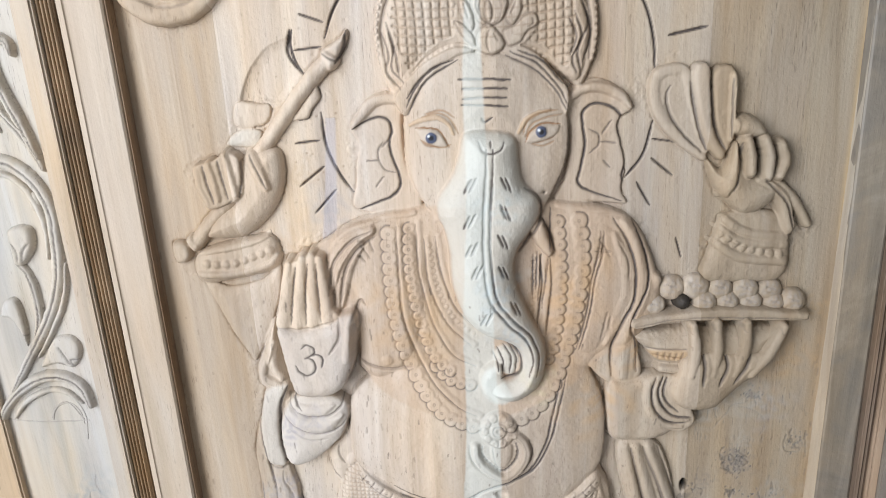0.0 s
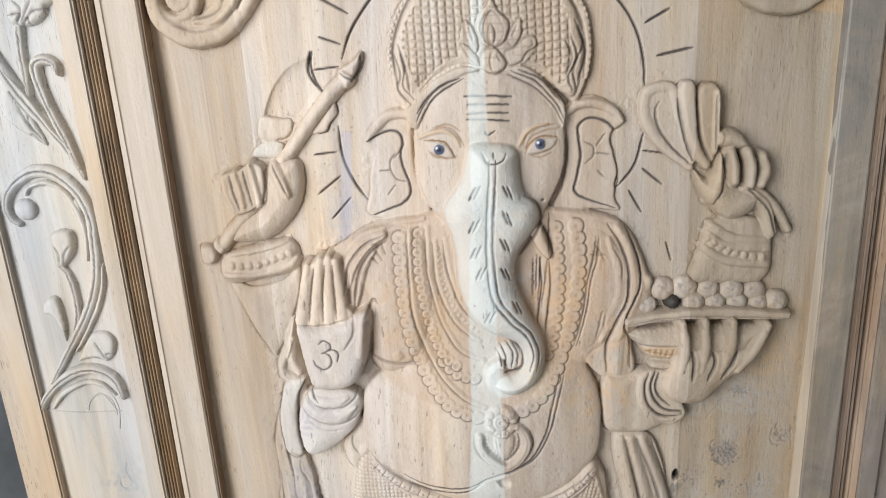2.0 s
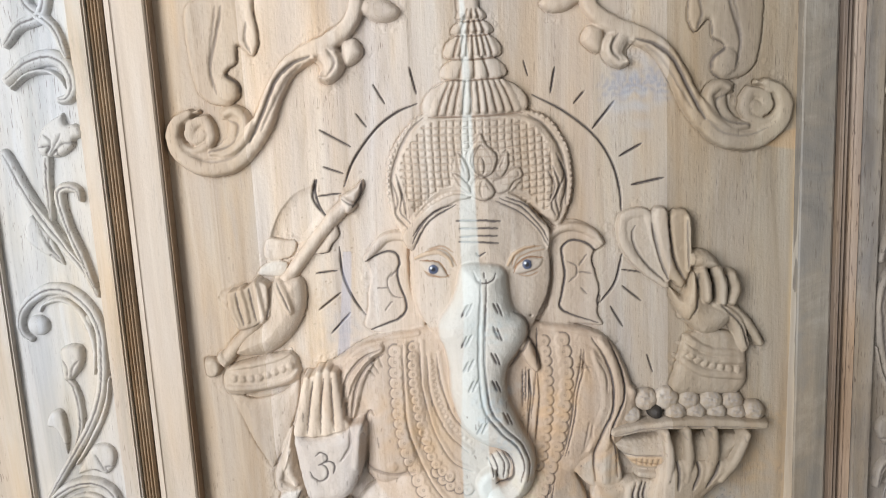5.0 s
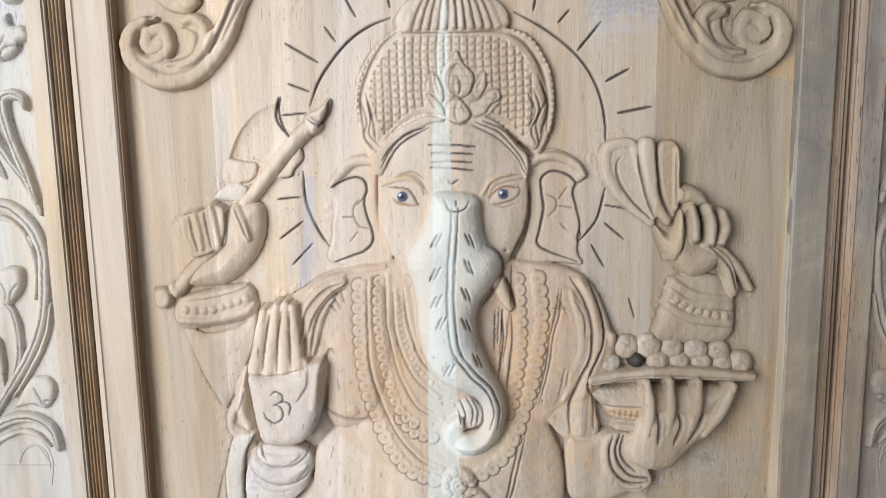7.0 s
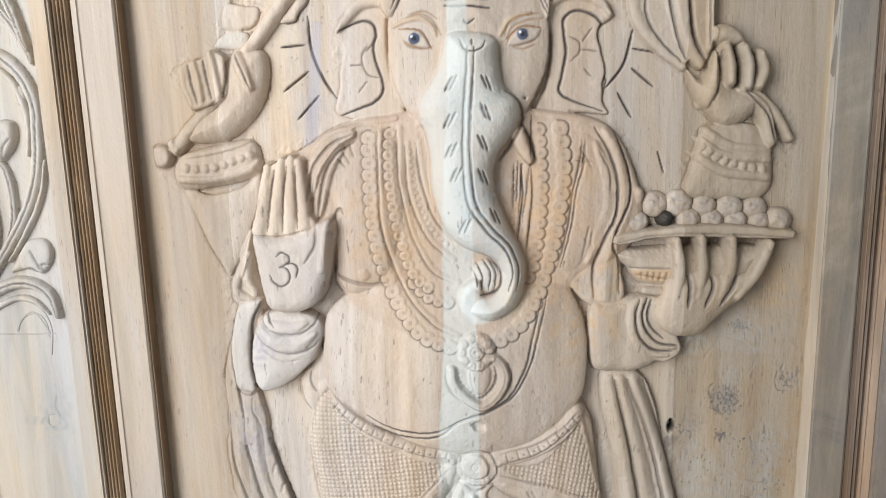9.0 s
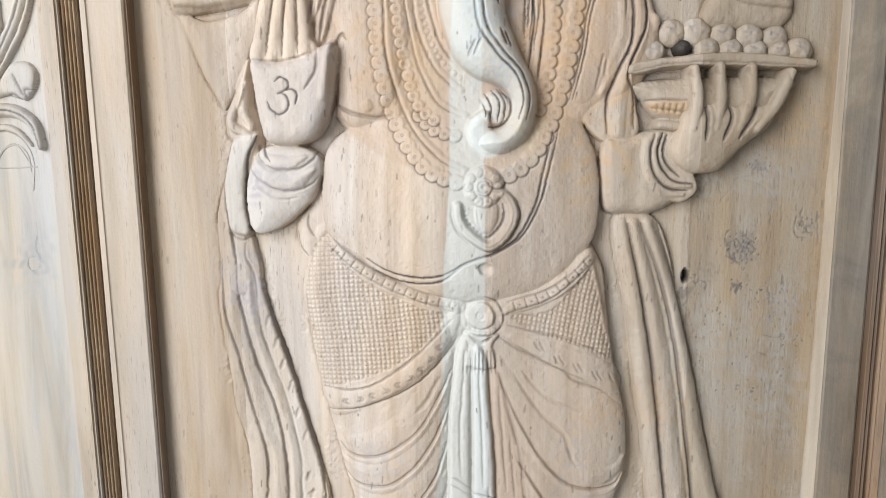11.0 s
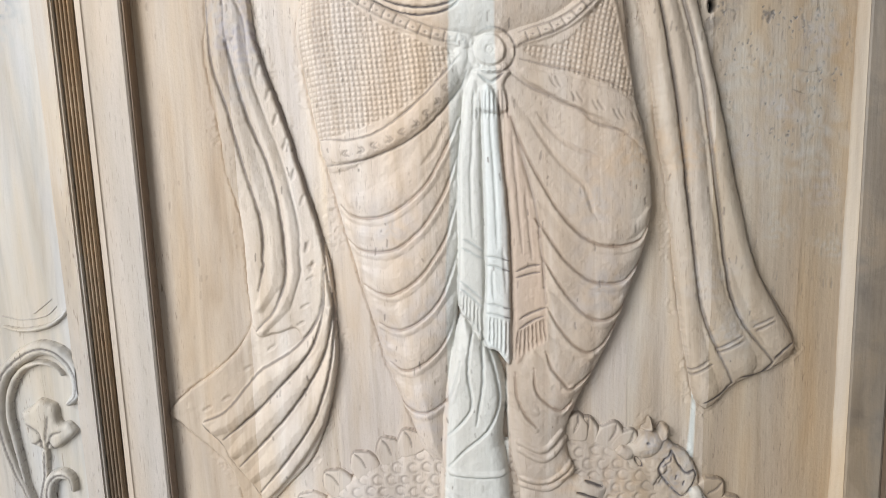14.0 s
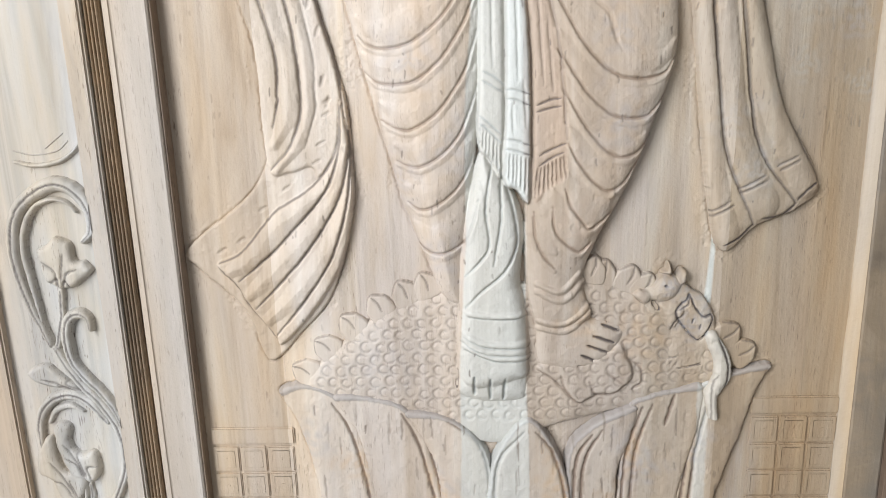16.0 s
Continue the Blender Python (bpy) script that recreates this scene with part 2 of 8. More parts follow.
class Relief:
    """A carved face: heights in millimetres over the board behind it, on a fine grid."""

    def __init__(self, x0, x1, z0, z1, step=1.0, ground=-3.0):
        self.x, self.z, self.step = np.arange(x0, x1, step), np.arange(z0, z1, step), step
        self.h = np.full((len(self.z), len(self.x)), ground, np.float32)
        self.stain = np.zeros((len(self.z), len(self.x), 4), np.float32)

    def window(self, low, high):
        i0, i1 = np.searchsorted(self.x, (low[0], high[0]))
        j0, j1 = np.searchsorted(self.z, (low[1], high[1]))
        box = (slice(j0, j1), slice(i0, i1))
        return box, *np.meshgrid(self.x[i0:i1], self.z[j0:j1])

    def near(self, line, reach):
        """The distance to a line, up to reach, and how far along it the nearest place is (0 to 1)."""
        box, gx, gz = self.window(line.min(0) - reach, line.max(0) + reach)
        d, along = np.full(gx.shape, reach, np.float32), np.zeros(gx.shape, np.float32)
        if not gx.size:
            return box, d, along
        ox, oz, n = gx[0, 0], gz[0, 0], len(line) - 1
        for k in range(n):
            a, b = line[k], line[k + 1]
            lo, hi = np.minimum(a, b) - reach, np.maximum(a, b) + reach
            i0, i1 = max(0, int((lo[0] - ox) / self.step)), max(0, int((hi[0] - ox) / self.step) + 2)
            j0, j1 = max(0, int((lo[1] - oz) / self.step)), max(0, int((hi[1] - oz) / self.step) + 2)
            px, pz = gx[j0:j1, i0:i1], gz[j0:j1, i0:i1]
            if not px.size:
                continue
            e = b - a
            t = np.clip(((px - a[0]) * e[0] + (pz - a[1]) * e[1]) / max(e @ e, 1e-9), 0, 1)
            r = np.hypot(px - a[0] - t * e[0], pz - a[1] - t * e[1])
            old = d[j0:j1, i0:i1]
            closer = r < old
            old[closer] = r[closer]
            along[j0:j1, i0:i1][closer] = (k + t[closer]) / n
        return box, d, along

    def inside(self, line, box):
        gx, gz = np.meshgrid(self.x[box[1]], self.z[box[0]])
        odd = np.zeros(gx.shape, bool)
        for a, b in zip(line, np.roll(line, -1, 0)):
            if a[1] == b[1]:
                continue
            rows = (gz[:, 0] > min(a[1], b[1])) & (gz[:, 0] <= max(a[1], b[1]))
            if rows.any():
                cross = a[0] + (gz[rows] - a[1]) / (b[1] - a[1]) * (b[0] - a[0])
                odd[rows] ^= gx[rows] < cross
        return odd

    def dye(self, box, amount, colour):
        old = self.stain[box]
        a = np.clip(amount, 0, 1)[..., None]
        rest = old[..., 3:] * (1 - a)
        total = a + rest
        old[..., :3] = np.where(total > 0, (np.array(colour) * a + old[..., :3] * rest) / np.maximum(total, 1e-6), old[..., :3])
        old[..., 3:] = total

    def fill(self, points, h, edge, base=0.0, mode="max", closed=True, p=2.0, dye=None, amount=0.8, soft=False, lean=(0, 0)):
        """A rounded swelling inside an outline: it rises h over the width edge. mode: max, add or set."""
        line = curve(points, True) if not soft else np.array(points, float)
        ring = np.vstack([line, line[:1]])
        box, d, _ = self.near(ring, edge)
        within = self.inside(line, box)
        s = np.clip(d / edge, 0, 1)
        rise = base + h * ((1 - (1 - s) ** p) ** (1 / p) if p else s * s * (3 - 2 * s))
        if lean != (0, 0):
            gx, gz = np.meshgrid(self.x[box[1]], self.z[box[0]])
            rise = rise + lean[0] * (gx - line[:, 0].mean()) + lean[1] * (gz - line[:, 1].mean())
        old = self.h[box]
        if mode == "max":
            old[within] = np.maximum(old, rise)[within]
        elif mode == "add":
            old[within] += rise[within]
        else:
            old[within] = rise[within]
        if dye:
            self.dye(box, amount * within * np.clip(d / 3, 0, 1), dye)

    def rope(self, points, w, h, base=0.0, mode="add", closed=False, dye=None, amount=0.8, p=2.0):
        """A rounded ridge along a line, w wide to each side (one width, or several from start to end)."""
        line = curve(points, closed)
        if closed:
            line = np.vstack([line, line[:1]])
        wide = np.atleast_1d(np.array(w, float))
        box, d, along = self.near(line, wide.max())
        width = np.interp(along, np.linspace(0, 1, len(wide)), wide)
        s = np.clip(1 - d / np.maximum(width, 0.01), 0, 1)
        rise = base + h * (1 - (1 - s) ** p) ** (1 / p)
        old, on = self.h[box], s > 0.001
        if mode == "add":
            old[on] += rise[on]
        elif mode == "max":
            old[on] = np.maximum(old, rise)[on]
        else:
            old[on] = rise[on]
        if dye:
            self.dye(box, amount * on, dye)

    def cut(self, points, w=1.6, depth=2.5, ink_shade=0.0, closed=False, colour=INK_SHADE, ends=0.5):
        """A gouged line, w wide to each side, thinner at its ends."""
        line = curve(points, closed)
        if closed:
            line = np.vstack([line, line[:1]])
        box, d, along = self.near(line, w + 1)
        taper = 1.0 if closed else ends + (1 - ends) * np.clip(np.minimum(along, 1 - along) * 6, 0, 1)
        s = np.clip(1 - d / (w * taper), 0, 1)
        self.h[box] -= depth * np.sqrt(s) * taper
        # dark dye: drawn lines on some marks, painted crease shade in folds and seams
        if ink_shade:
            self.dye(box, min(1.0, 1.9 * ink_shade) * np.clip(s * 2.2, 0, 1), colour)

    def beads(self, points, r, h, gap=None, pip=0.0, closed=False, ring=False):
        """Round studs along a line, r in radius; pip: a small hole in each."""
        line = curve(points, closed)
        run = np.r_[0, np.cumsum(np.linalg.norm(np.diff(line, axis=0), axis=1))]
        n = max(1, int(run[-1] / (gap or 2 * r)))
        for s in (np.arange(n) + 0.5) / n * run[-1]:
            self.stud((np.interp(s, run, line[:, 0]), np.interp(s, run, line[:, 1])), r, h, pip, ring)

    def stud(self, c, r, h, pip=0.0, ring=False):
        c = np.array(c, float)
        box, gx, gz = self.window(c - r - 1, c + r + 1)
        d = np.hypot(gx - c[0], gz - c[1])
        s = np.clip(1 - (d / r) ** 2, 0, 1)
        if ring:
            self.h[box] -= h * np.clip(1 - np.abs(d - r * 0.75) / (r * 0.3), 0, 1)
        elif pip:
            self.h[box] += h * np.sqrt(np.clip(2.5 * s, 0, 1)) - 0.6 * np.clip(1 - np.abs(d - r) / 0.9, 0, 1)
            # dark ring paints the shade round each stud
            self.dye(box, 0.3 * np.clip(1 - np.abs(d - r) / 0.8, 0, 1), INK_SHADE)
        else:
            self.h[box] += h * np.sqrt(s)
        if pip:
            self.h[box] -= pip * np.clip(1 - d / (r * 0.28), 0, 1)

    def scallops(self, points, r, gap, h, side):
        """A string of flat overlapping discs with a scalloped outer edge and a pricked middle."""
        line = curve(points)
        run = np.r_[0, np.cumsum(np.linalg.norm(np.diff(line, axis=0), axis=1))]
        n = max(1, int(run[-1] / gap))
        box, gx, gz = self.window(line.min(0) - r - 2, line.max(0) + r + 2)
        near, flank = np.full(gx.shape, 99.0, np.float32), np.zeros(gx.shape, np.float32)
        second = near.copy()
        for s in (np.arange(n) + 0.5) / n * run[-1]:
            c = np.array((np.interp(s, run, line[:, 0]), np.interp(s, run, line[:, 1])))
            e = np.array((np.interp(s + 2, run, line[:, 0]), np.interp(s + 2, run, line[:, 1]))) - c
            if not e.any():
                e = c - np.array((np.interp(s - 2, run, line[:, 0]), np.interp(s - 2, run, line[:, 1])))
            e = e / np.linalg.norm(e)
            d = np.hypot(gx - c[0], gz - c[1])
            closer = d < near
            second = np.where(closer, near, np.minimum(second, d))
            near = np.where(closer, d, near)
            flank = np.where(closer, side * ((gx - c[0]) * e[1] - (gz - c[1]) * e[0]), flank)
        seam = np.clip(1 - (second - near) / 1.6, 0, 1) * (near < r) * (flank > 0)
        edge = np.clip(1 - np.abs(near - r) / 1.2, 0, 1) * (flank > -0.2 * r)
        prick = np.clip(1 - np.abs(near - 1.2) / 0.8, 0, 1)
        self.h[box] += h * np.clip((r - near) / 1.4, 0, 1) - 1.3 * edge - 0.8 * seam - 0.5 * prick
        # edges, seams and pricks dyed dark as crevice shade
        self.dye(box, 0.9 * edge + 0.6 * seam + 0.6 * prick, INK_SHADE)

    def ticks(self, points, size, gap):
        """Small paired nicks along a band, turned one way and the other."""
        line = curve(points)
        run = np.r_[0, np.cumsum(np.linalg.norm(np.diff(line, axis=0), axis=1))]
        for k, s in enumerate(np.arange(gap, run[-1], gap)):
            x, z = np.interp(s, run, line[:, 0]), np.interp(s, run, line[:, 1])
            u = size * (1 if k % 2 else -1)
            for o in (0, 2.6):
                self.cut([(x - u * 0.5 + o, z - size * 0.7), (x + u * 0.6 + o, z), (x - u * 0.2 + o, z + size * 0.8)], 0.95, 1.5, 0.2)

    def rungs(self, points, size, gap):
        """Cross lines that part a band into small fields, each pricked in its middle."""
        line = curve(points)
        run = np.r_[0, np.cumsum(np.linalg.norm(np.diff(line, axis=0), axis=1))]
        for s in np.arange(gap * 0.5, run[-1] - 2, gap):
            x, z = np.interp(s, run, line[:, 0]), np.interp(s, run, line[:, 1])
            u, v = np.interp(s + 2, run, line[:, 0]) - x, np.interp(s + 2, run, line[:, 1]) - z
            n = math.hypot(u, v)
            u, v = u / n, v / n
            self.cut([(x - v * size, z + u * size), (x + v * size, z - u * size)], 0.95, 1.6, 0.3, ends=0.8)
            c = (x + u * gap / 2, z + v * gap / 2)
            self.cut([(c[0] - 1, c[1]), (c[0] + 1, c[1])], 1.2, 1.4, 0.3)

    def net(self, points, gap, depth, w=1.3, turn=0.0, bend=0.0, gap2=None):
        """Crossed gouge lines inside an outline, which leave small square knobs."""
        line = curve(points, True)
        box, gx, gz = self.window(line.min(0), line.max(0))
        within = self.inside(line, box)
        c = line.mean(0)
        co, si = math.cos(radians(turn)), math.sin(radians(turn))
        u = (gx - c[0]) * co + (gz - c[1]) * si
        v = (gz - c[1]) * co - (gx - c[0]) * si + bend * (gx - c[0]) ** 2
        u = u + 0.5 * np.sin(v / 17.0)
        v = v + 0.5 * np.sin(u / 13.0)
        lines = np.zeros(gx.shape)
        for q, g in ((u, gap), (v, gap2 or gap)):
            lines = np.maximum(lines, np.clip(1 - np.abs((q + g / 2) % g - g / 2) / w, 0, 1))
        self.h[box] -= depth * np.sqrt(lines) * within
        # brown dye paints shade into the gaps between knobs
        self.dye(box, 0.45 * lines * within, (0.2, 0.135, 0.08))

    def at(self, x, z):
        i, j = int((x - self.x[0]) / self.step), int((z - self.z[0]) / self.step)
        return self.h[j, i] if 0 <= i < len(self.x) and 0 <= j < len(self.z) else -3.0

    def wedge(self, low, z_low, high, z_high, amount, colour):
        """A streak of pale sapwood between two lines that run up the board."""
        gx, gz = np.meshgrid(self.x, self.z)
        t = (gz - z_low) / (z_high - z_low)
        wave = 1.5 * np.sin(gz / 37.0)
        left, right = low[0] + (high[0] - low[0]) * t + wave, low[1] + (high[1] - low[1]) * t + wave * 0.5
        a = np.clip((gx - left) / 2, 0, 1) * np.clip((right - gx) / 2, 0, 1)
        self.dye((slice(None), slice(None)), amount * a * np.clip((gz - z_low + 120) / 60, 0, 1) * (t < 1.3), colour)

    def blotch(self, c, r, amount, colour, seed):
        """An uneven patch of dye, as round a knot."""
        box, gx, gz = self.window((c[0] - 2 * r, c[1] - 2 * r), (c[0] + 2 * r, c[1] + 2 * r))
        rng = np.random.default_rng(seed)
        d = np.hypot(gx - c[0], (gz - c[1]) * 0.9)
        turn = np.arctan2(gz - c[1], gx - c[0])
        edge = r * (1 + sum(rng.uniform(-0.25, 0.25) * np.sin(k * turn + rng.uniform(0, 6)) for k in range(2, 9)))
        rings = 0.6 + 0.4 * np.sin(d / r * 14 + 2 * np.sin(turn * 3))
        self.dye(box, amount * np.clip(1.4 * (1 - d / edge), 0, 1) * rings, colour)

    def disc(self, c, r, colour, amount=1.0, tall=1.0):
        """A round painted spot."""
        box, gx, gz = self.window((c[0] - r - 2, c[1] - r - 2), (c[0] + r + 2, c[1] + r + 2))
        d = np.hypot(gx - c[0], (gz - c[1]) / tall)
        self.dye(box, amount * np.clip(r - d + 0.5, 0, 1), colour)

    def dot(self, c, r, colour):
        box, gx, gz = self.window((c[0] - r - 1, c[1] - r - 1), (c[0] + r + 1, c[1] + r + 1))
        d = np.hypot(gx - c[0], (gz - c[1]) * 0.6)
        self.h[box] -= 6 * np.clip(1 - d / r, 0, 1)
        self.dye(box, np.clip(2 - 2 * d / r, 0, 1), colour)

    def flipped(self, axis):
        """The mirror image about x = axis."""
        other = Relief(0, 1, 0, 1)
        other.x, other.z, other.step = 2 * axis - self.x[::-1], self.z, self.step
        other.h, other.stain = self.h[:, ::-1].copy(), self.stain[:, ::-1].copy()
        return other

    def over(self, other, inset):
        """Where, on the other's grid, this carving hides the board, kept back from its outline."""
        solid = self.h > 1.0
        for _ in range(inset):
            p = np.pad(solid, 1)
            solid = p[1:-1, 1:-1] & p[:-2, 1:-1] & p[2:, 1:-1] & p[1:-1, :-2] & p[1:-1, 2:]
        i, j = np.searchsorted(self.x, other.x), np.searchsorted(self.z, other.z)
        fit_x, fit_z = (i > 0) & (i < len(self.x)), (j > 0) & (j < len(self.z))
        out = np.zeros(other.h.shape, bool)
        out[np.ix_(fit_z, fit_x)] = solid[np.ix_(j[fit_z], i[fit_x])]
        return out

    def columns(self, which):
        other = Relief(0, 1, 0, 1)
        other.x, other.z, other.step = self.x[which], self.z, self.step
        other.h, other.stain = self.h[:, which].copy(), self.stain[:, which].copy()
        return other

    def thinned(self, shown):
        """The same board with rows and columns left out where nothing is cut or stained."""
        busy = ((np.abs(self.h) > 0.01) | (self.stain[..., 3] > 0.02)) & shown
        def keep(flags, every):
            wide = flags | np.roll(flags, 1) | np.roll(flags, -1)
            k = wide | (np.arange(len(flags)) % every == 0)
            k[0] = k[-1] = True
            return k
        rows, cols = keep(busy.any(1), 12), keep(busy.any(0), 12)
        other = Relief(0, 1, 0, 1)
        other.x, other.z, other.step = self.x[cols], self.z[rows], self.step
        other.h, other.stain = self.h[rows][:, cols], self.stain[rows][:, cols]
        return other, shown[rows][:, cols]

    def settle(self, rounds=1):
        """Worn edges: a light smoothing of the heights."""
        for _ in range(rounds):
            p = np.pad(self.h, 1, mode="edge")
            self.h = (p[1:-1, 1:-1] * 4 + (p[:-2, 1:-1] + p[2:, 1:-1] + p[1:-1, :-2] + p[1:-1, 2:]) * 2 + p[:-2, :-2] + p[:-2, 2:] + p[2:, :-2] + p[2:, 2:]) / 16

    def ripple(self, size, rng):
        """Smooth random waves over the grid, size cells long."""
        n, m = len(self.z) // size + 3, len(self.x) // size + 3
        g = rng.normal(0, 1, (n, m)).astype(np.float32)
        jz, ix = np.arange(len(self.z)) / size, np.arange(len(self.x)) / size
        j, i = jz.astype(int), ix.astype(int)
        fz, fx = (jz - j)[:, None], (ix - i)[None]
        fz, fx = fz * fz * (3 - 2 * fz), fx * fx * (3 - 2 * fx)
        return g[j][:, i] * (1 - fz) * (1 - fx) + g[j][:, i + 1] * (1 - fz) * fx + g[j + 1][:, i] * fz * (1 - fx) + g[j + 1][:, i + 1] * fz * fx

    def tool_marks(self, amount, seed):
        """Shallow facets left by the gouge."""
        rng = np.random.default_rng(seed)
        for size, share in ((18, 0.42), (8, 0.36), (3, 0.22)):
            self.h = np.where(self.h > 0.3, self.h + amount * share * self.ripple(size, rng), self.h)

    def unsteady(self, seed, amount=1.0):
        """The carver's wavering line: outlines and grooves pushed about by a fraction of a millimetre."""
        rng = np.random.default_rng(seed)
        cells = amount / self.step
        dx = cells * (0.3 * self.ripple(22, rng) + 0.22 * self.ripple(4, rng))
        dz = cells * (0.3 * self.ripple(22, rng) + 0.22 * self.ripple(4, rng))
        n, m = self.h.shape
        z = np.clip(np.arange(n)[:, None] + dz, 0, n - 1.001)
        x = np.clip(np.arange(m)[None] + dx, 0, m - 1.001)
        j, i = z.astype(int), x.astype(int)
        fz, fx = z - j, x - i
        self.h = (self.h[j, i] * (1 - fz) * (1 - fx) + self.h[j, i + 1] * (1 - fz) * fx + self.h[j + 1, i] * fz * (1 - fx) + self.h[j + 1, i + 1] * fz * fx).astype(np.float32)
        fz, fx = fz[..., None], fx[..., None]
        self.stain = (self.stain[j, i] * (1 - fz) * (1 - fx) + self.stain[j, i + 1] * (1 - fz) * fx + self.stain[j + 1, i] * fz * (1 - fx) + self.stain[j + 1, i + 1] * fz * fx).astype(np.float32)

    def mesh(self, name, keep, front=0.0, material=None):
        """The carved face over the cells that touch keep, lying on the board at y = front."""
        h = np.where(keep, self.h, -3.0)
        cell = keep[:-1, :-1] | keep[1:, :-1] | keep[:-1, 1:] | keep[1:, 1:]
        used = np.zeros(keep.shape, bool)
        for dj in (0, 1):
            for di in (0, 1):
                used[dj:used.shape[0] - 1 + dj, di:used.shape[1] - 1 + di] |= cell
        index = np.full(keep.shape, -1, np.int64)
        index[used] = np.arange(used.sum())
        j, i = np.nonzero(used)
        verts = np.stack([self.x[i] / 1000, front - h[j, i] / 1000, self.z[j] / 1000], 1)
        cj, ci = np.nonzero(cell)
        quads = np.stack([index[cj, ci], index[cj, ci + 1], index[cj + 1, ci + 1], index[cj + 1, ci]], 1)
        me = bpy.data.meshes.new(name)
        me.vertices.add(len(verts))
        me.vertices.foreach_set("co", verts.astype(np.float32).ravel())
        me.loops.add(quads.size)
        me.loops.foreach_set("vertex_index", quads.astype(np.int32).ravel())
        me.polygons.add(len(quads))
        me.polygons.foreach_set("loop_start", np.arange(0, quads.size, 4, dtype=np.int32))
        me.polygons.foreach_set("use_smooth", np.ones(len(quads), bool))
        me.update(calc_edges=True)
        layer = me.attributes.new("stain", "FLOAT_COLOR", "POINT")
        layer.data.foreach_set("color", self.stain[j, i].astype(np.float32).ravel())
        if material:
            me.materials.append(material)
        return me

# ---- the door: boards, stiles, mouldings ----
floor = part("floor", bar(-30, 30, -30, 30, -0.3, 0.0), CONCRETE)
tagged(floor, "rough grey concrete floor in front of the door", "floor", kind="structure")
# unseen shed sides and ceiling, added to shape the daylight and its bounce
for name, box in (("wall_north", (-1.62, 3.3, 0.35, 0.5, 0, 2.9)), ("wall_south", (-1.62, 3.3, -3.35, -3.2, 0, 2.9)), ("wall_east", (3.15, 3.3, -3.2, 0.35, 0, 2.9)),
                  ("wall_west_1", (-1.62, -1.47, -1.08, 0.35, 0, 2.9)), ("wall_west_2", (-1.62, -1.47, -3.2, -2.73, 0, 2.9)), ("wall_west_3", (-1.62, -1.47, -2.73, -1.08, 0, 0.4)), ("wall_west_4", (-1.62, -1.47, -2.73, -1.08, 2.8, 2.9))):
    tagged(part(name, bar(*box), DARKWALL if name == "wall_north" else WHITEWASH), "dark plastered wall behind the door" if name == "wall_north" else "plain grey plastered wall, unseen, added to shape the daylight", "wall", kind="structure")
tagged(part("ceiling", bar(-1.62, 3.3, -3.35, 0.5, 2.9, 3.0), WHITEWASH), "plain grey plastered ceiling, unseen, added to shape the daylight", "ceiling", kind="structure")

door = thing("carved_door", (0, 0, 0), label="wide unfinished pine entrance door with carved panels, standing upright", category="door")
TOP, FOOT = 2.06, 0.0
panel = new("door_panel")
panel.parent = door
tagged(panel, "recessed panel of glued pine boards")


def mirrored(profile, axis=0.003):
    return [(2 * axis - x, y) for x, y in profile][::-1]


part("backing_board", bar(-0.327, 0.336, 0.012, 0.028, 0.12, 1.86), STILE, door)
STILE_PROFILE = [(-0.329, 0.03), (-0.3278, -0.002), (-0.3283, -0.0165), (-0.3298, -0.0182), (-0.3603, -0.0196), (-0.3614, -0.02), (-0.3622, -0.0212), (-0.3672, -0.0205), (-0.369, -0.018), (-0.369, -0.015), (-0.3706, -0.015), (-0.3706, 0.03)]
GREY_PROFILE = [(-0.328, 0.03), (-0.327, -0.008), (-0.327, -0.013), (-0.3285, -0.014), (-0.3595, -0.014), (-0.362, -0.0125), (-0.362, -0.002), (-0.3658, -0.002), (-0.3658, 0.03)]


def reeds(start, pitch, count):
    """Narrow rounded ribs side by side, drawn from start towards the outside of the door."""
    out = [(start, 0.03), (start, -0.019)]
    for k in range(count):
        for a in range(0, 181, 30):
            out.append((start - pitch * (k + 0.58) + 0.44 * pitch * math.cos(radians(a)), -0.0195 - 0.0006 * k - 0.0034 * math.sin(radians(a))))
    return out


part("stile", extrude_z(STILE_PROFILE, 0.12, 1.86), STILE, door)
part("stile_edge", bar(-0.3282, -0.3264, -0.0146, 0.002, 0.12, 1.86), REED3, door, "brown inner edge of the stile")
part("stile", extrude_z(mirrored(GREY_PROFILE, 0.0045), 0.12, 1.86), GREY, door, "weathered grey stile")
part("reeded_moulding", extrude_z(reeds(-0.3707, 0.0032, 4) + [(-0.3845, -0.0235), (-0.3845, 0.03)], 0.12, 1.86), REED, door, "reddish-brown reeded moulding strip")
part("reeded_moulding", extrude_z(mirrored(reeds(-0.3659, 0.0032, 2) + [(-0.3752, -0.02), (-0.3752, 0.03)]), 0.12, 1.86), REED2, door, "dark brown reeded moulding strip")
part("moulding_strip", extrude_z(mirrored([(-0.3753, 0.03), (-0.3753, -0.0225), (-0.3765, -0.0245), (-0.3775, -0.023), (-0.379, -0.0252), (-0.3835, -0.0265), (-0.3845, -0.0245), (-0.3845, 0.03)]), 0.12, 1.86), REED3, door, "light orange-brown moulding strip")

# uneven pale strip left along the edge of the panel
lip = bmesh.new()
rng = np.random.default_rng(9)
rows = []
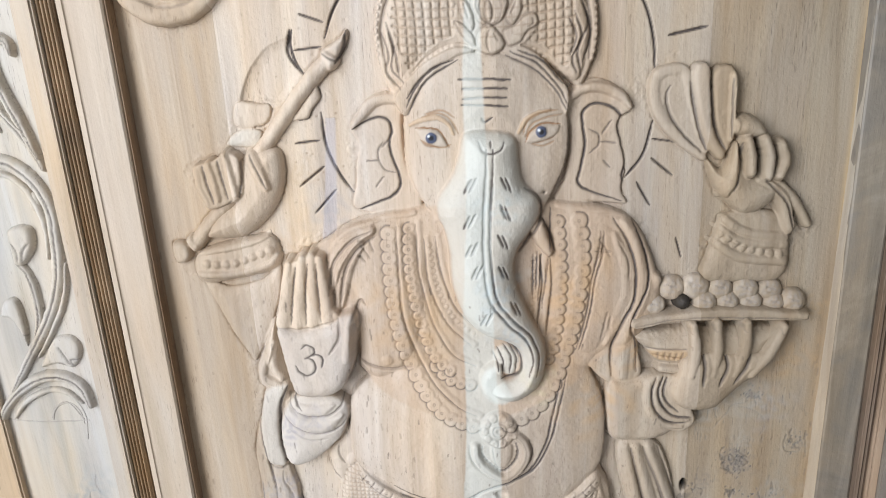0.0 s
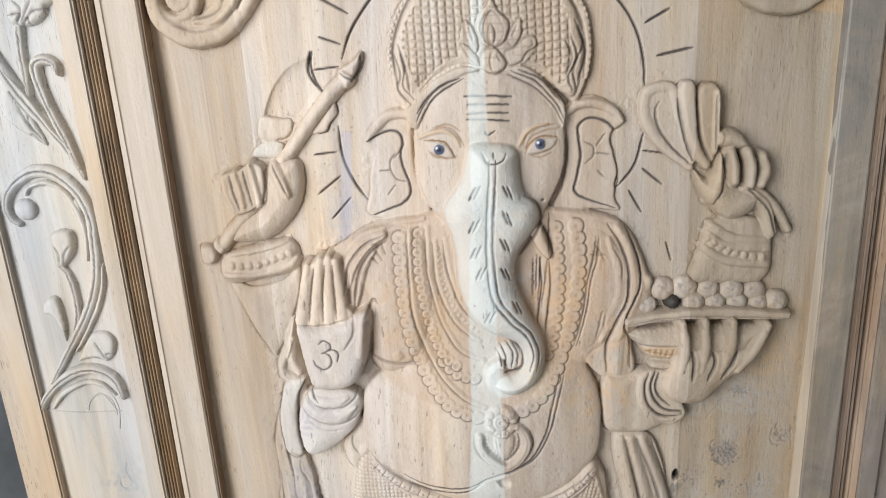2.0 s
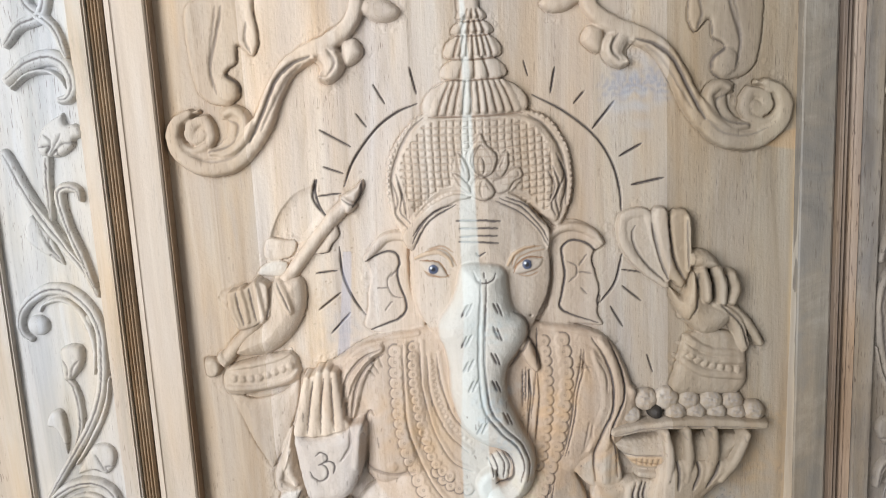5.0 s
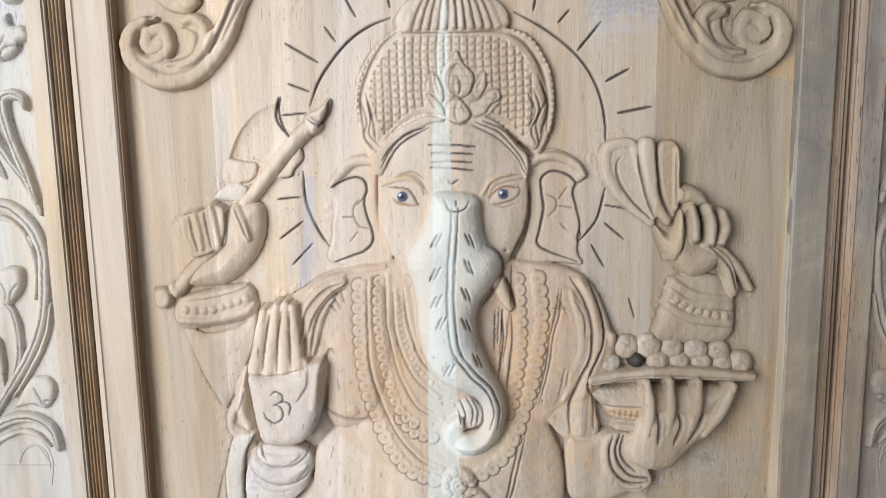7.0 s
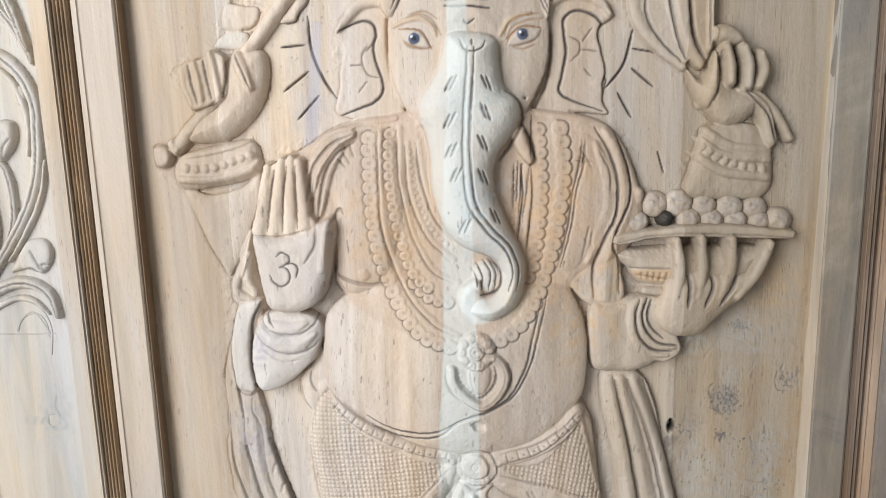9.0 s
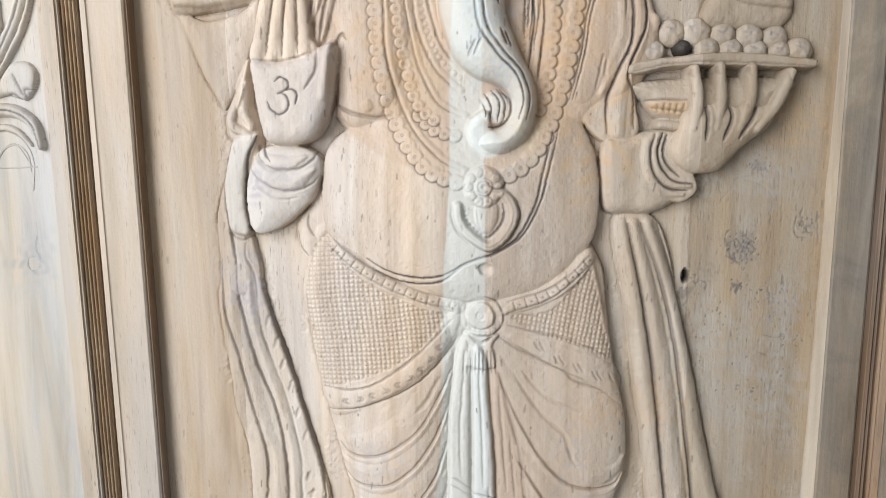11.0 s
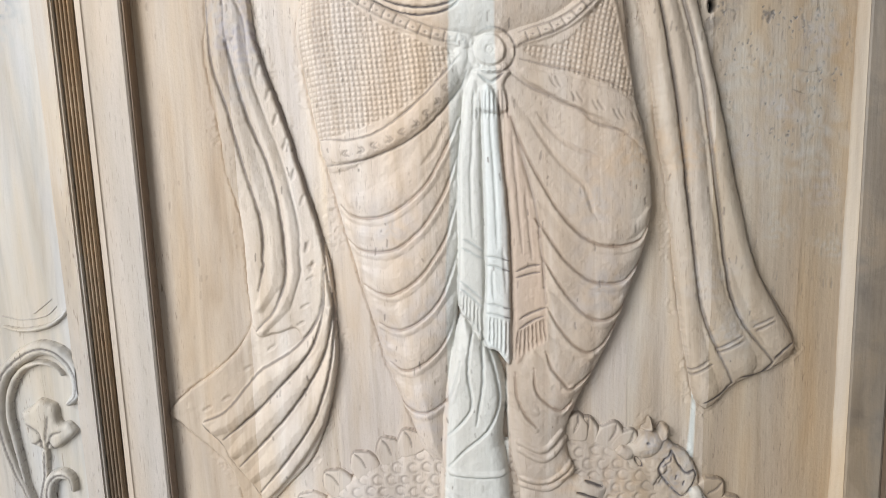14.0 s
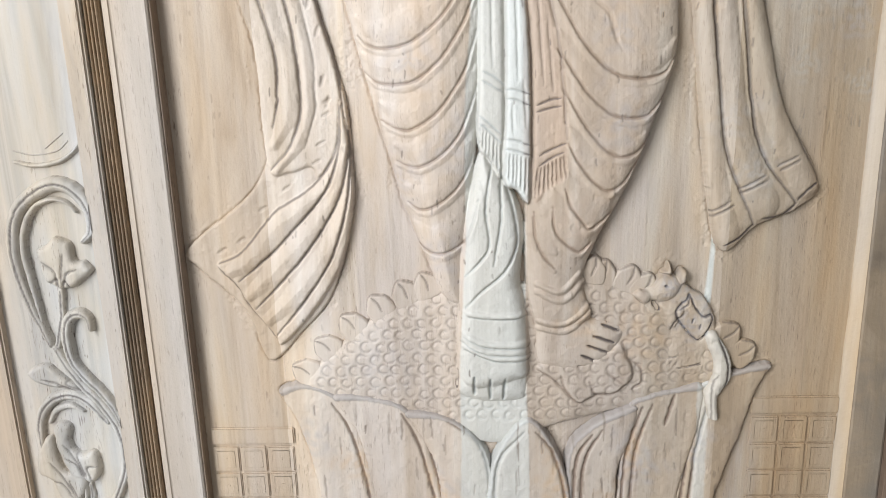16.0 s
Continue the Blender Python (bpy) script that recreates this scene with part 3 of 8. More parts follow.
for z in np.linspace(0.12, 1.86, 60):
    foot = np.interp(z, (0.3, 0.7, 0.95, 1.15, 1.4), (0.3275, 0.329, 0.331, 0.3345, 0.3365)) + rng.uniform(-0.0006, 0.0006)
    rows.append([lip.verts.new((x, y, z)) for x, y in ((0.339, 0.004), (foot, 0.001), (foot + 0.0006, -0.002), (0.336 + rng.uniform(-0.0004, 0.0003), -0.0118), (0.339, -0.0125))])
for low, high in zip(rows, rows[1:]):
    for k in range(4):
        lip.faces.new((low[k], low[k + 1], high[k + 1], high[k]))
bmesh.ops.recalc_face_normals(lip, faces=lip.faces[:])
part("edge_strip", lip, LIP, door, "uneven pale strip along the panel edge")
for z0, z1 in ((FOOT + 0.004, 0.12), (1.86, TOP)):
    part("rail", bar(-0.3845, 0.3905, -0.034, 0.03, z0, z1, 0.003), STILE, door)

# side boards with a sunk field for the vine
for side, wood_kind in ((-1, SIDE), (1, SIDE2)):
    def at(x0, x1):
        return (x0, x1) if side < 0 else (0.006 - x1, 0.006 - x0)
    board = new("side_board")
    board.parent = door
    tagged(board, "pale side board with a carved vine" if side < 0 else "browner side board with a carved vine")
    part("outer_strip", bar(*at(-0.551, -0.507), -0.031, 0.03, FOOT + 0.004, TOP, 0.002), wood_kind, board)
    part("inner_strip", bar(*at(-0.4035, -0.3845), -0.03, 0.03, FOOT + 0.004, TOP, 0.002), wood_kind, board)
    part("backing", bar(*at(-0.507, -0.4035), -0.0225, 0.03, FOOT + 0.004, TOP), FIELD if side < 0 else wood_kind, board)

    if side < 0:
        knot = Relief(-474, -405, 858, 966, 1.0, 0.3)
        knot.blotch((-434, 911), 20, 0.75, (0.3, 0.31, 0.31), 51)
        knot.blotch((-430, 930), 26, 0.5, (0.36, 0.37, 0.37), 52)
        knot.blotch((-440, 885), 22, 0.4, (0.38, 0.39, 0.38), 53)
        knot.dot((-434, 911), 5, (0.12, 0.115, 0.11))
        for line in ([(-434, 906), (-431, 912), (-436, 915), (-440, 909), (-434, 902)], [(-428, 938), (-430, 926), (-427, 916)]):
            knot.cut(line, 1.2, 0.1, ink_shade=0.2, colour=(0.14, 0.13, 0.125))
        knot_ob = new("knot", knot.mesh("knot", knot.h > -2, -0.0225, FIELD))
        knot_ob.parent = board
        tagged(knot_ob, "grey stained knot")

# ---- the standing figure ----
fig = Relief(-334, 340, 330, 1600, 0.76)
# robe, scarves and shoulders
fig.fill([(129, 949), (172, 947), (195, 871), (213, 797), (230, 721), (248, 653), (286, 579), (268, 553), (232, 537), (202, 512), (188, 546), (172, 651), (162, 739), (156, 765), (143, 861)], 6, 14, base=5)
fig.rope([(136, 946), (153, 861), (166, 765), (182, 665), (185, 597), (200, 531)], (5.0, 7.0, 8.0, 8.0, 11.0, 14.0), 4, p=1.4)
fig.rope([(147, 945), (168, 866), (183, 787), (194, 700), (207, 619), (234, 559)], (6.0, 8.0, 9.0, 10.0, 13.0, 16.0), 5, p=1.4)
fig.rope([(162, 945), (184, 876), (202, 803), (216, 722), (237, 649), (272, 577)], (6.0, 7.0, 8.0, 9.0, 12.0, 14.0), 5, p=1.4)
fig.cut([(142, 945), (161, 861), (174, 782), (185, 689), (198, 608), (228, 538)], 2, 5, ink_shade=0.35)
fig.cut([(155, 945), (178, 881), (195, 808), (208, 722), (226, 618), (266, 558)], 2, 5, ink_shade=0.35)
fig.cut([(171, 945), (194, 871), (212, 797), (229, 721), (247, 653), (285, 579)], 1.6, 4, ink_shade=0.3)
fig.cut([(182, 550), (205, 562)], 1.5, 2, ink_shade=0.3)
fig.cut([(185, 546), (208, 558)], 1.5, 2, ink_shade=0.3)
fig.cut([(210, 573), (235, 586)], 1.5, 2, ink_shade=0.3)
fig.cut([(212, 569), (237, 581)], 1.5, 2, ink_shade=0.3)
fig.cut([(245, 594), (262, 604)], 1.5, 2, ink_shade=0.3)
fig.cut([(248, 590), (264, 600)], 1.5, 2, ink_shade=0.3)
fig.cut([(200, 519), (215, 526), (227, 539)], 1.5, 2, ink_shade=0.5)
fig.cut([(235, 545), (253, 547), (266, 558)], 1.5, 2, ink_shade=0.5)
fig.cut([(267, 561), (274, 572), (283, 578)], 1.5, 2, ink_shade=0.5)
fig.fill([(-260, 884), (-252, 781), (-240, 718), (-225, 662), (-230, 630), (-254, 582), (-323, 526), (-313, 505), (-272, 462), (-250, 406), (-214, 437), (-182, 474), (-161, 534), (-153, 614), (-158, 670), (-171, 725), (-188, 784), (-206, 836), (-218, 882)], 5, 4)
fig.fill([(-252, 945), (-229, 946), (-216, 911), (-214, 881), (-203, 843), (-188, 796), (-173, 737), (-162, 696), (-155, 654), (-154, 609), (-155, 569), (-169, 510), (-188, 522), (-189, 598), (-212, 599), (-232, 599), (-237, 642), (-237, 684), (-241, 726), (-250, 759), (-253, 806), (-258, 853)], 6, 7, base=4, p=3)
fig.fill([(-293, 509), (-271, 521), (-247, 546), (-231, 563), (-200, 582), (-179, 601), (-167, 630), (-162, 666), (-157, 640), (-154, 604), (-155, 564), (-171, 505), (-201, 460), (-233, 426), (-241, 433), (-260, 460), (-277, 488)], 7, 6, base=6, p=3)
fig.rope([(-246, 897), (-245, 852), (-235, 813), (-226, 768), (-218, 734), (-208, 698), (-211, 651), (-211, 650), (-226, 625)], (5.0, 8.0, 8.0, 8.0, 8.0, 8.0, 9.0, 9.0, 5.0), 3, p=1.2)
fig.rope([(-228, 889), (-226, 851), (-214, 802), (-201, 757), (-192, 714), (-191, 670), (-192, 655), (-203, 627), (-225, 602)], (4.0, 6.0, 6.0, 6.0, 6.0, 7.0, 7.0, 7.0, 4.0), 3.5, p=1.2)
fig.cut([(-254, 913), (-255, 883), (-252, 850), (-243, 816), (-233, 769), (-225, 736), (-218, 701), (-220, 671), (-219, 667), (-226, 642)], 1.7, 4, ink_shade=0.34)
fig.cut([(-238, 907), (-239, 882), (-235, 854), (-224, 805), (-211, 771), (-201, 725), (-198, 681), (-198, 666), (-201, 647), (-213, 621), (-232, 602)], 1.7, 4, ink_shade=0.34)
fig.cut([(-221, 881), (-217, 838), (-206, 802), (-193, 757), (-183, 703), (-184, 670), (-184, 658), (-197, 622)], 1.3, 1.6, ink_shade=0.12)
fig.cut([(-215, 882), (-204, 843), (-189, 796), (-174, 737), (-163, 696), (-158, 649)], 2, 4, ink_shade=0.4)
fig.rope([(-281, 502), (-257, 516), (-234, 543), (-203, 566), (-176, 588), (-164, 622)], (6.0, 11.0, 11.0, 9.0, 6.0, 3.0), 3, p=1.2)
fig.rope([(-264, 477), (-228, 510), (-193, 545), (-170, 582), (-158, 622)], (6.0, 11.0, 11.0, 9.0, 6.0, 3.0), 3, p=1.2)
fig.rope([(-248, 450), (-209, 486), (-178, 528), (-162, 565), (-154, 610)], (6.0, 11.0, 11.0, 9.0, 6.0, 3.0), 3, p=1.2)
fig.cut([(-291, 511), (-269, 521), (-245, 546), (-229, 563), (-199, 581), (-178, 601), (-166, 627), (-162, 666)], 1.5, 4, ink_shade=0.36)
fig.cut([(-272, 493), (-242, 516), (-207, 550), (-176, 587), (-164, 627), (-161, 661)], 1.5, 4, ink_shade=0.36)
fig.cut([(-257, 464), (-217, 504), (-188, 539), (-166, 577), (-156, 616), (-157, 649)], 1.5, 4, ink_shade=0.36)
fig.cut([(-238, 436), (-208, 471), (-179, 513), (-161, 562), (-155, 605), (-155, 638)], 1.5, 4, ink_shade=0.36)
fig.cut([(-292, 508), (-276, 489), (-267, 470), (-254, 452), (-239, 433)], 1.5, 3, ink_shade=0.36)
fig.cut([(-209, 855), (-213, 844)], 2, 1.8, ink_shade=0.1)
fig.cut([(-202, 832), (-206, 821)], 2, 1.8, ink_shade=0.1)
fig.cut([(-196, 810), (-200, 799)], 2, 1.8, ink_shade=0.1)
fig.cut([(-189, 787), (-193, 776)], 2, 1.8, ink_shade=0.1)
fig.cut([(-183, 758), (-187, 747)], 2, 1.8, ink_shade=0.1)
fig.cut([(-176, 734), (-180, 723)], 2, 1.8, ink_shade=0.1)
fig.cut([(-174, 689), (-178, 678)], 2, 1.8, ink_shade=0.1)
fig.cut([(-171, 670), (-175, 659)], 2, 1.8, ink_shade=0.1)
fig.cut([(-170, 668), (-178, 663)], 1.8, 1.6, ink_shade=0.1)
fig.cut([(-171, 655), (-179, 651)], 1.8, 1.6, ink_shade=0.1)
fig.cut([(-177, 629), (-186, 624)], 1.8, 1.6, ink_shade=0.1)
fig.cut([(-183, 611), (-191, 607)], 1.8, 1.6, ink_shade=0.1)
fig.cut([(-214, 587), (-222, 582)], 1.8, 1.6, ink_shade=0.1)
fig.cut([(-239, 567), (-247, 562)], 1.8, 1.6, ink_shade=0.1)
fig.cut([(-263, 536), (-272, 531)], 1.8, 1.6, ink_shade=0.1)
fig.cut([(-283, 526), (-292, 521)], 1.8, 1.6, ink_shade=0.1)
fig.cut([(-290, 486), (-299, 482)], 1.8, 1.6, ink_shade=0.1)
# legs and draped cloth
fig.fill([(-170, 848), (-174, 888), (-154, 930), (-112, 947), (-39, 900), (-18, 841), (-25, 720), (-36, 614), (-48, 524), (-50, 466), (-72, 475), (-84, 507), (-102, 553), (-116, 604), (-129, 654), (-142, 708), (-153, 756), (-163, 803)], 22, 44, base=4)
fig.fill([(-6, 840), (16, 897), (89, 929), (117, 909), (125, 862), (133, 804), (146, 750), (147, 699), (129, 637), (106, 578), (83, 534), (66, 489), (74, 448), (22, 442), (10, 535), (21, 666), (13, 770)], 17, 36, base=9)
fig.fill([(-33, 614), (-18, 603), (3, 570), (10, 536), (6, 491), (11, 467), (15, 408), (7, 384), (-55, 383), (-54, 502), (-46, 559)], 27, 18)
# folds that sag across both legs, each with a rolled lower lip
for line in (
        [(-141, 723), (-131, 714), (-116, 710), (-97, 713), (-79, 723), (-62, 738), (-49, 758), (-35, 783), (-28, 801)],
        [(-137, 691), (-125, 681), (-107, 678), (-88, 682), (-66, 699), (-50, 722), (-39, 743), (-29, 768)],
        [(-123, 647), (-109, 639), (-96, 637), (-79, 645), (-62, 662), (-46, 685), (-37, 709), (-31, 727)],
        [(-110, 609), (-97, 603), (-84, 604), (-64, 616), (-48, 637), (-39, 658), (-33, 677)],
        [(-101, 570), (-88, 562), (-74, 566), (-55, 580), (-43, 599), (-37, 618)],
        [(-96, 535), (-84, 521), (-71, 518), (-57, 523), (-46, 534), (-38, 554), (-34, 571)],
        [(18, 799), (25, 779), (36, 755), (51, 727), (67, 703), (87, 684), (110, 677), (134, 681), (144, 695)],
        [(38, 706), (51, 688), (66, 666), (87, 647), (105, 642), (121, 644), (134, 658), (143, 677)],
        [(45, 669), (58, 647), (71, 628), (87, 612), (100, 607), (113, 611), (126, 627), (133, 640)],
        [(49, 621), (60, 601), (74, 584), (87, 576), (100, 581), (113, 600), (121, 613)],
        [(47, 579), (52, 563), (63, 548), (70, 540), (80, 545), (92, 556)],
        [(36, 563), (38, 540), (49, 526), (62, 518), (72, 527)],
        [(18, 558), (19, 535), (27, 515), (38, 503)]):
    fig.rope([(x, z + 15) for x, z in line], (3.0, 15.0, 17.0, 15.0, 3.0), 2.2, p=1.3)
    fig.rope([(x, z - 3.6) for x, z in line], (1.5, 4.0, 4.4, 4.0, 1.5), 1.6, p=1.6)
    # brown dye paints the shade along each fold
    fig.cut(line, 1.7, 3.2, ink_shade=0.3, colour=(0.17, 0.11, 0.07))
for line in (
        [(34, 798), (44, 781), (59, 760), (74, 744), (85, 733), (91, 712), (96, 702)],
        [(42, 801), (59, 780), (77, 767), (98, 758)],
        [(-63, 758), (-52, 770), (-39, 794)],
        [(110, 678), (123, 675), (139, 682)]):
    fig.cut(line, 2.6, 1.8, ink_shade=0.06, colour=(0.2, 0.13, 0.08))
# three hanging ends of the sash, with hems and fringes
fig.fill([(-20, 828), (14, 819), (32, 756), (41, 714), (46, 672), (48, 621), (48, 596), (18, 573), (2, 585), (-19, 606), (-32, 626), (-31, 690), (-30, 753)], 4, 8, base=14)
fig.fill([(-20, 828), (-9, 827), (-9, 752), (-9, 674), (-10, 615), (-13, 589), (-24, 608), (-34, 623), (-32, 690), (-31, 753)], 8, 7, base=16, p=2.4)
fig.fill([(-8, 820), (5, 819), (11, 761), (15, 705), (16, 636), (15, 567), (1, 578), (-11, 590), (-8, 658), (-8, 742)], 10, 8, base=16, p=2.4, dye=(0.64, 0.68, 0.68), amount=0.45)
fig.fill([(13, 817), (19, 801), (31, 756), (40, 714), (46, 672), (49, 621), (49, 589), (33, 578), (18, 567), (17, 635), (16, 705), (12, 761)], 8, 6, base=16, p=2.4, dye=(0.5, 0.35, 0.26), amount=0.3)
fig.cut([(-8, 812), (-7, 752), (-7, 674), (-10, 593)], 1.7, 2.4, ink_shade=0.22, colour=(0.18, 0.14, 0.12))
fig.cut([(7, 812), (12, 751), (16, 689), (17, 630), (16, 570)], 1.7, 2.4, ink_shade=0.22, colour=(0.18, 0.14, 0.12))
fig.cut([(19, 799), (31, 753), (40, 713), (45, 672), (48, 624)], 1.7, 2.4, ink_shade=0.22, colour=(0.18, 0.14, 0.12))
fig.cut([(-25, 803), (-30, 753), (-31, 690), (-35, 626)], 1.7, 2.4, ink_shade=0.22, colour=(0.18, 0.14, 0.12))
fig.cut([(-1, 807), (2, 752), (4, 679)], 1.6, 1.8, ink_shade=0.1)
fig.cut([(-15, 803), (-19, 742), (-19, 690)], 1.6, 1.8, ink_shade=0.1)
fig.cut([(19, 786), (23, 735), (27, 673)], 1.6, 1.8, ink_shade=0.1)
fig.cut([(30, 735), (33, 699), (36, 667)], 1.6, 1.8, ink_shade=0.1)
fig.cut([(9, 679), (11, 636)], 1.6, 1.8, ink_shade=0.1)
fig.cut([(-1, 658), (-1, 631)], 1.6, 1.8, ink_shade=0.1)
fig.cut([(-28, 688), (-18, 683), (-9, 675)], 1.3, 2.2, ink_shade=0.4)
fig.cut([(-29, 680), (-19, 674), (-9, 668)], 1.3, 2.2, ink_shade=0.4)
fig.cut([(-32, 648), (-23, 641), (-12, 631)], 1.3, 2.2, ink_shade=0.4)
fig.cut([(-32, 641), (-23, 634), (-12, 623)], 1.3, 2.2, ink_shade=0.4)
fig.cut([(-7, 671), (3, 670), (15, 666)], 1.3, 2.2, ink_shade=0.4)
fig.cut([(-7, 663), (3, 661), (15, 656)], 1.3, 2.2, ink_shade=0.4)
fig.cut([(-8, 626), (3, 624), (15, 620)], 1.3, 2.2, ink_shade=0.4)
fig.cut([(-8, 617), (3, 615), (15, 611)], 1.3, 2.2, ink_shade=0.4)
fig.cut([(20, 656), (32, 660), (43, 662)], 1.3, 2.2, ink_shade=0.4)
fig.cut([(20, 650), (32, 653), (43, 655)], 1.3, 2.2, ink_shade=0.4)
fig.cut([(23, 610), (35, 616), (47, 621)], 1.3, 2.2, ink_shade=0.4)
fig.cut([(23, 601), (35, 608), (46, 613)], 1.3, 2.2, ink_shade=0.4)
for line in (
        [(-31, 638), (-33, 622)], [(-28, 635), (-29, 617)], [(-25, 633), (-26, 612)],
        [(-22, 630), (-23, 607)], [(-18, 627), (-19, 602)], [(-15, 624), (-16, 597)],
        [(-12, 621), (-12, 592)], [(-7, 614), (-9, 592)], [(-4, 613), (-5, 588)],
        [(0, 612), (-1, 585)], [(3, 611), (2, 581)], [(7, 610), (6, 578)],
        [(11, 609), (10, 575)], [(14, 609), (14, 571)], [(22, 599), (19, 571)],
        [(25, 600), (23, 574)], [(29, 602), (28, 576)], [(32, 604), (32, 579)],
        [(36, 606), (36, 581)], [(39, 607), (40, 584)], [(43, 609), (44, 587)],
        [(46, 611), (48, 589)]):
    fig.cut(line, 1.3, 3.2, ink_shade=0.25, colour=(0.14, 0.1, 0.07))
fig.cut([(-20, 611), (-27, 562), (-25, 523), (-48, 495)], 1.6, 3.5, ink_shade=0.3)
fig.cut([(-17, 606), (-3, 567), (2, 528), (-10, 500), (-32, 481), (-49, 463)], 1.6, 3.5, ink_shade=0.3)
fig.cut([(-13, 595), (-13, 551), (-20, 506)], 1.6, 3.5, ink_shade=0.3)
fig.fill([(-49, 907), (54, 905), (60, 858), (23, 812), (-20, 812), (-45, 855)], 12, 30, base=9)
# hip cloth with studs, belt and buckle
fig.fill([(-178, 946), (-166, 962), (-152, 980), (-140, 950), (-150, 925), (-163, 905), (-174, 915)], 8, 16, base=1)
fig.cut([(-177, 939), (-175, 924), (-167, 914)], 1.3, 2.4, ink_shade=0.3)
fig.cut([(-166, 956), (-166, 944), (-161, 934)], 1.3, 2.4, ink_shade=0.3)
fig.fill([(-158, 930), (-146, 940), (-112, 911), (-60, 879), (-21, 870), (-23, 839), (-49, 805), (-90, 775), (-151, 755), (-164, 815), (-169, 874)], 3, 9, mode='add')
fig.fill([(23, 864), (70, 881), (104, 921), (114, 893), (125, 847), (138, 800), (144, 765), (96, 794), (54, 816), (26, 836)], 3, 4, mode='add')
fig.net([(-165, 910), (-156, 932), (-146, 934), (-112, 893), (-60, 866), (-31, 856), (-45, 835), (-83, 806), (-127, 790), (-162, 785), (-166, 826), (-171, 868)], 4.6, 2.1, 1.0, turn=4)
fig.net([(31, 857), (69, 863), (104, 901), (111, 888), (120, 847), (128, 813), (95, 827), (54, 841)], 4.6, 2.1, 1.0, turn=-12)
fig.rope([(-151, 938), (-131, 917), (-90, 890), (-49, 876), (-21, 867)], 8, 4)
fig.rope([(23, 866), (54, 874), (84, 891), (106, 918)], 8, 4)
fig.cut([(-146, 937), (-110, 909), (-59, 882), (-23, 873)], 1.2, 2, ink_shade=0.2)
fig.cut([(26, 871), (69, 885), (105, 915)], 1.2, 2, ink_shade=0.2)
fig.cut([(-146, 927), (-111, 898), (-59, 872), (-23, 863)], 1.2, 2, ink_shade=0.2)
fig.cut([(26, 860), (69, 875), (105, 906)], 1.2, 2, ink_shade=0.2)
fig.rungs([(-144, 927), (-111, 902), (-60, 876), (-23, 867)], 4.2, 11.5)
fig.rungs([(28, 865), (69, 880), (104, 909)], 4.2, 11.5)
fig.rope([(-152, 772), (-111, 777), (-67, 798), (-35, 834), (-23, 850)], 11, 3)
fig.rope([(32, 835), (69, 820), (87, 812), (113, 802), (135, 787)], (5.0, 10.0, 13.0, 13.0, 11.0), 2, p=3)
fig.cut([(-156, 783), (-113, 785), (-75, 806), (-42, 837), (-26, 853)], 1.2, 2.5, ink_shade=0.3)
fig.cut([(-152, 759), (-108, 766), (-62, 788), (-29, 822), (-20, 840)], 1.2, 2.5, ink_shade=0.3)
fig.cut([(27, 848), (56, 840), (82, 834), (109, 824), (133, 810)], 1.2, 2.0, ink_shade=0.2)
fig.cut([(19, 836), (37, 823), (59, 812), (83, 800), (92, 791), (118, 781), (138, 765)], 1.5, 2.4, ink_shade=0.2)
fig.ticks([(-147, 768), (-108, 776), (-64, 798), (-32, 835)], 4.0, 14)
fig.cut([(53, 832), (55, 827), (59, 822)], 1.1, 1.5, 0.18)
fig.cut([(58, 832), (60, 827), (63, 822)], 1.1, 1.5, 0.18)
fig.cut([(72, 818), (74, 814), (77, 809)], 1.1, 1.5, 0.18)
fig.cut([(77, 818), (79, 814), (82, 809)], 1.1, 1.5, 0.18)
fig.cut([(91, 810), (93, 805), (96, 801)], 1.1, 1.5, 0.18)
fig.cut([(95, 810), (98, 805), (101, 800)], 1.1, 1.5, 0.18)
fig.cut([(109, 802), (112, 797), (115, 792)], 1.1, 1.5, 0.18)
fig.cut([(114, 802), (116, 797), (120, 792)], 1.1, 1.5, 0.18)
fig.cut([(126, 798), (129, 793), (132, 788)], 1.1, 1.5, 0.18)
fig.cut([(131, 798), (133, 793), (137, 788)], 1.1, 1.5, 0.18)
fig.stud((3, 856), 21, 5)
fig.cut([(3 + 20 * math.cos(k * 0.35 - 2.2), 856 + 20 * math.sin(k * 0.35 - 2.2)) for k in range(14)], 1.2, 2.4, 0.3)
fig.fill([(1 + 13.5 * math.cos(k * 0.5236), 857 + 13.5 * math.sin(k * 0.5236)) for k in range(12)], 4.5, 3.5, mode='add', p=3)
fig.stud((1, 857), 4.2, 1.6, 2, True)
for k in range(6):
    fig.stud((-11 + 4.8 * k, 840 + abs(k - 2.5)), 3.0, 1.8, 0.8)
fig.cut([(-10, 836), (1, 829), (12, 836)], 1.6, 3.0, ink_shade=0.45)
fig.fill([(-14, 840), (18, 839), (13, 826), (16, 805), (2, 802), (-13, 807), (-10, 826)], 5, 4, mode='add')
for k in range(9):
    fig.cut([(-14 + 3.6 * k, 822), (-16 + 4.0 * k, 797)], 1.1, 2.5, 0.25)
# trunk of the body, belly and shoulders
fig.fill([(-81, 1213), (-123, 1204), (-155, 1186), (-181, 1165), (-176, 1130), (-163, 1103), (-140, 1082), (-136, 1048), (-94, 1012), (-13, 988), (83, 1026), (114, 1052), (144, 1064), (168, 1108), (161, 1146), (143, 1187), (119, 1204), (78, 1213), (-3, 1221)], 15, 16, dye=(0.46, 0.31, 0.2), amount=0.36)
fig.fill([(-134, 1131), (-156, 1163), (-141, 1193), (-104, 1204), (-70, 1190), (-62, 1127), (-78, 1063), (-111, 1037), (-134, 1059)], 9, 30, base=12)
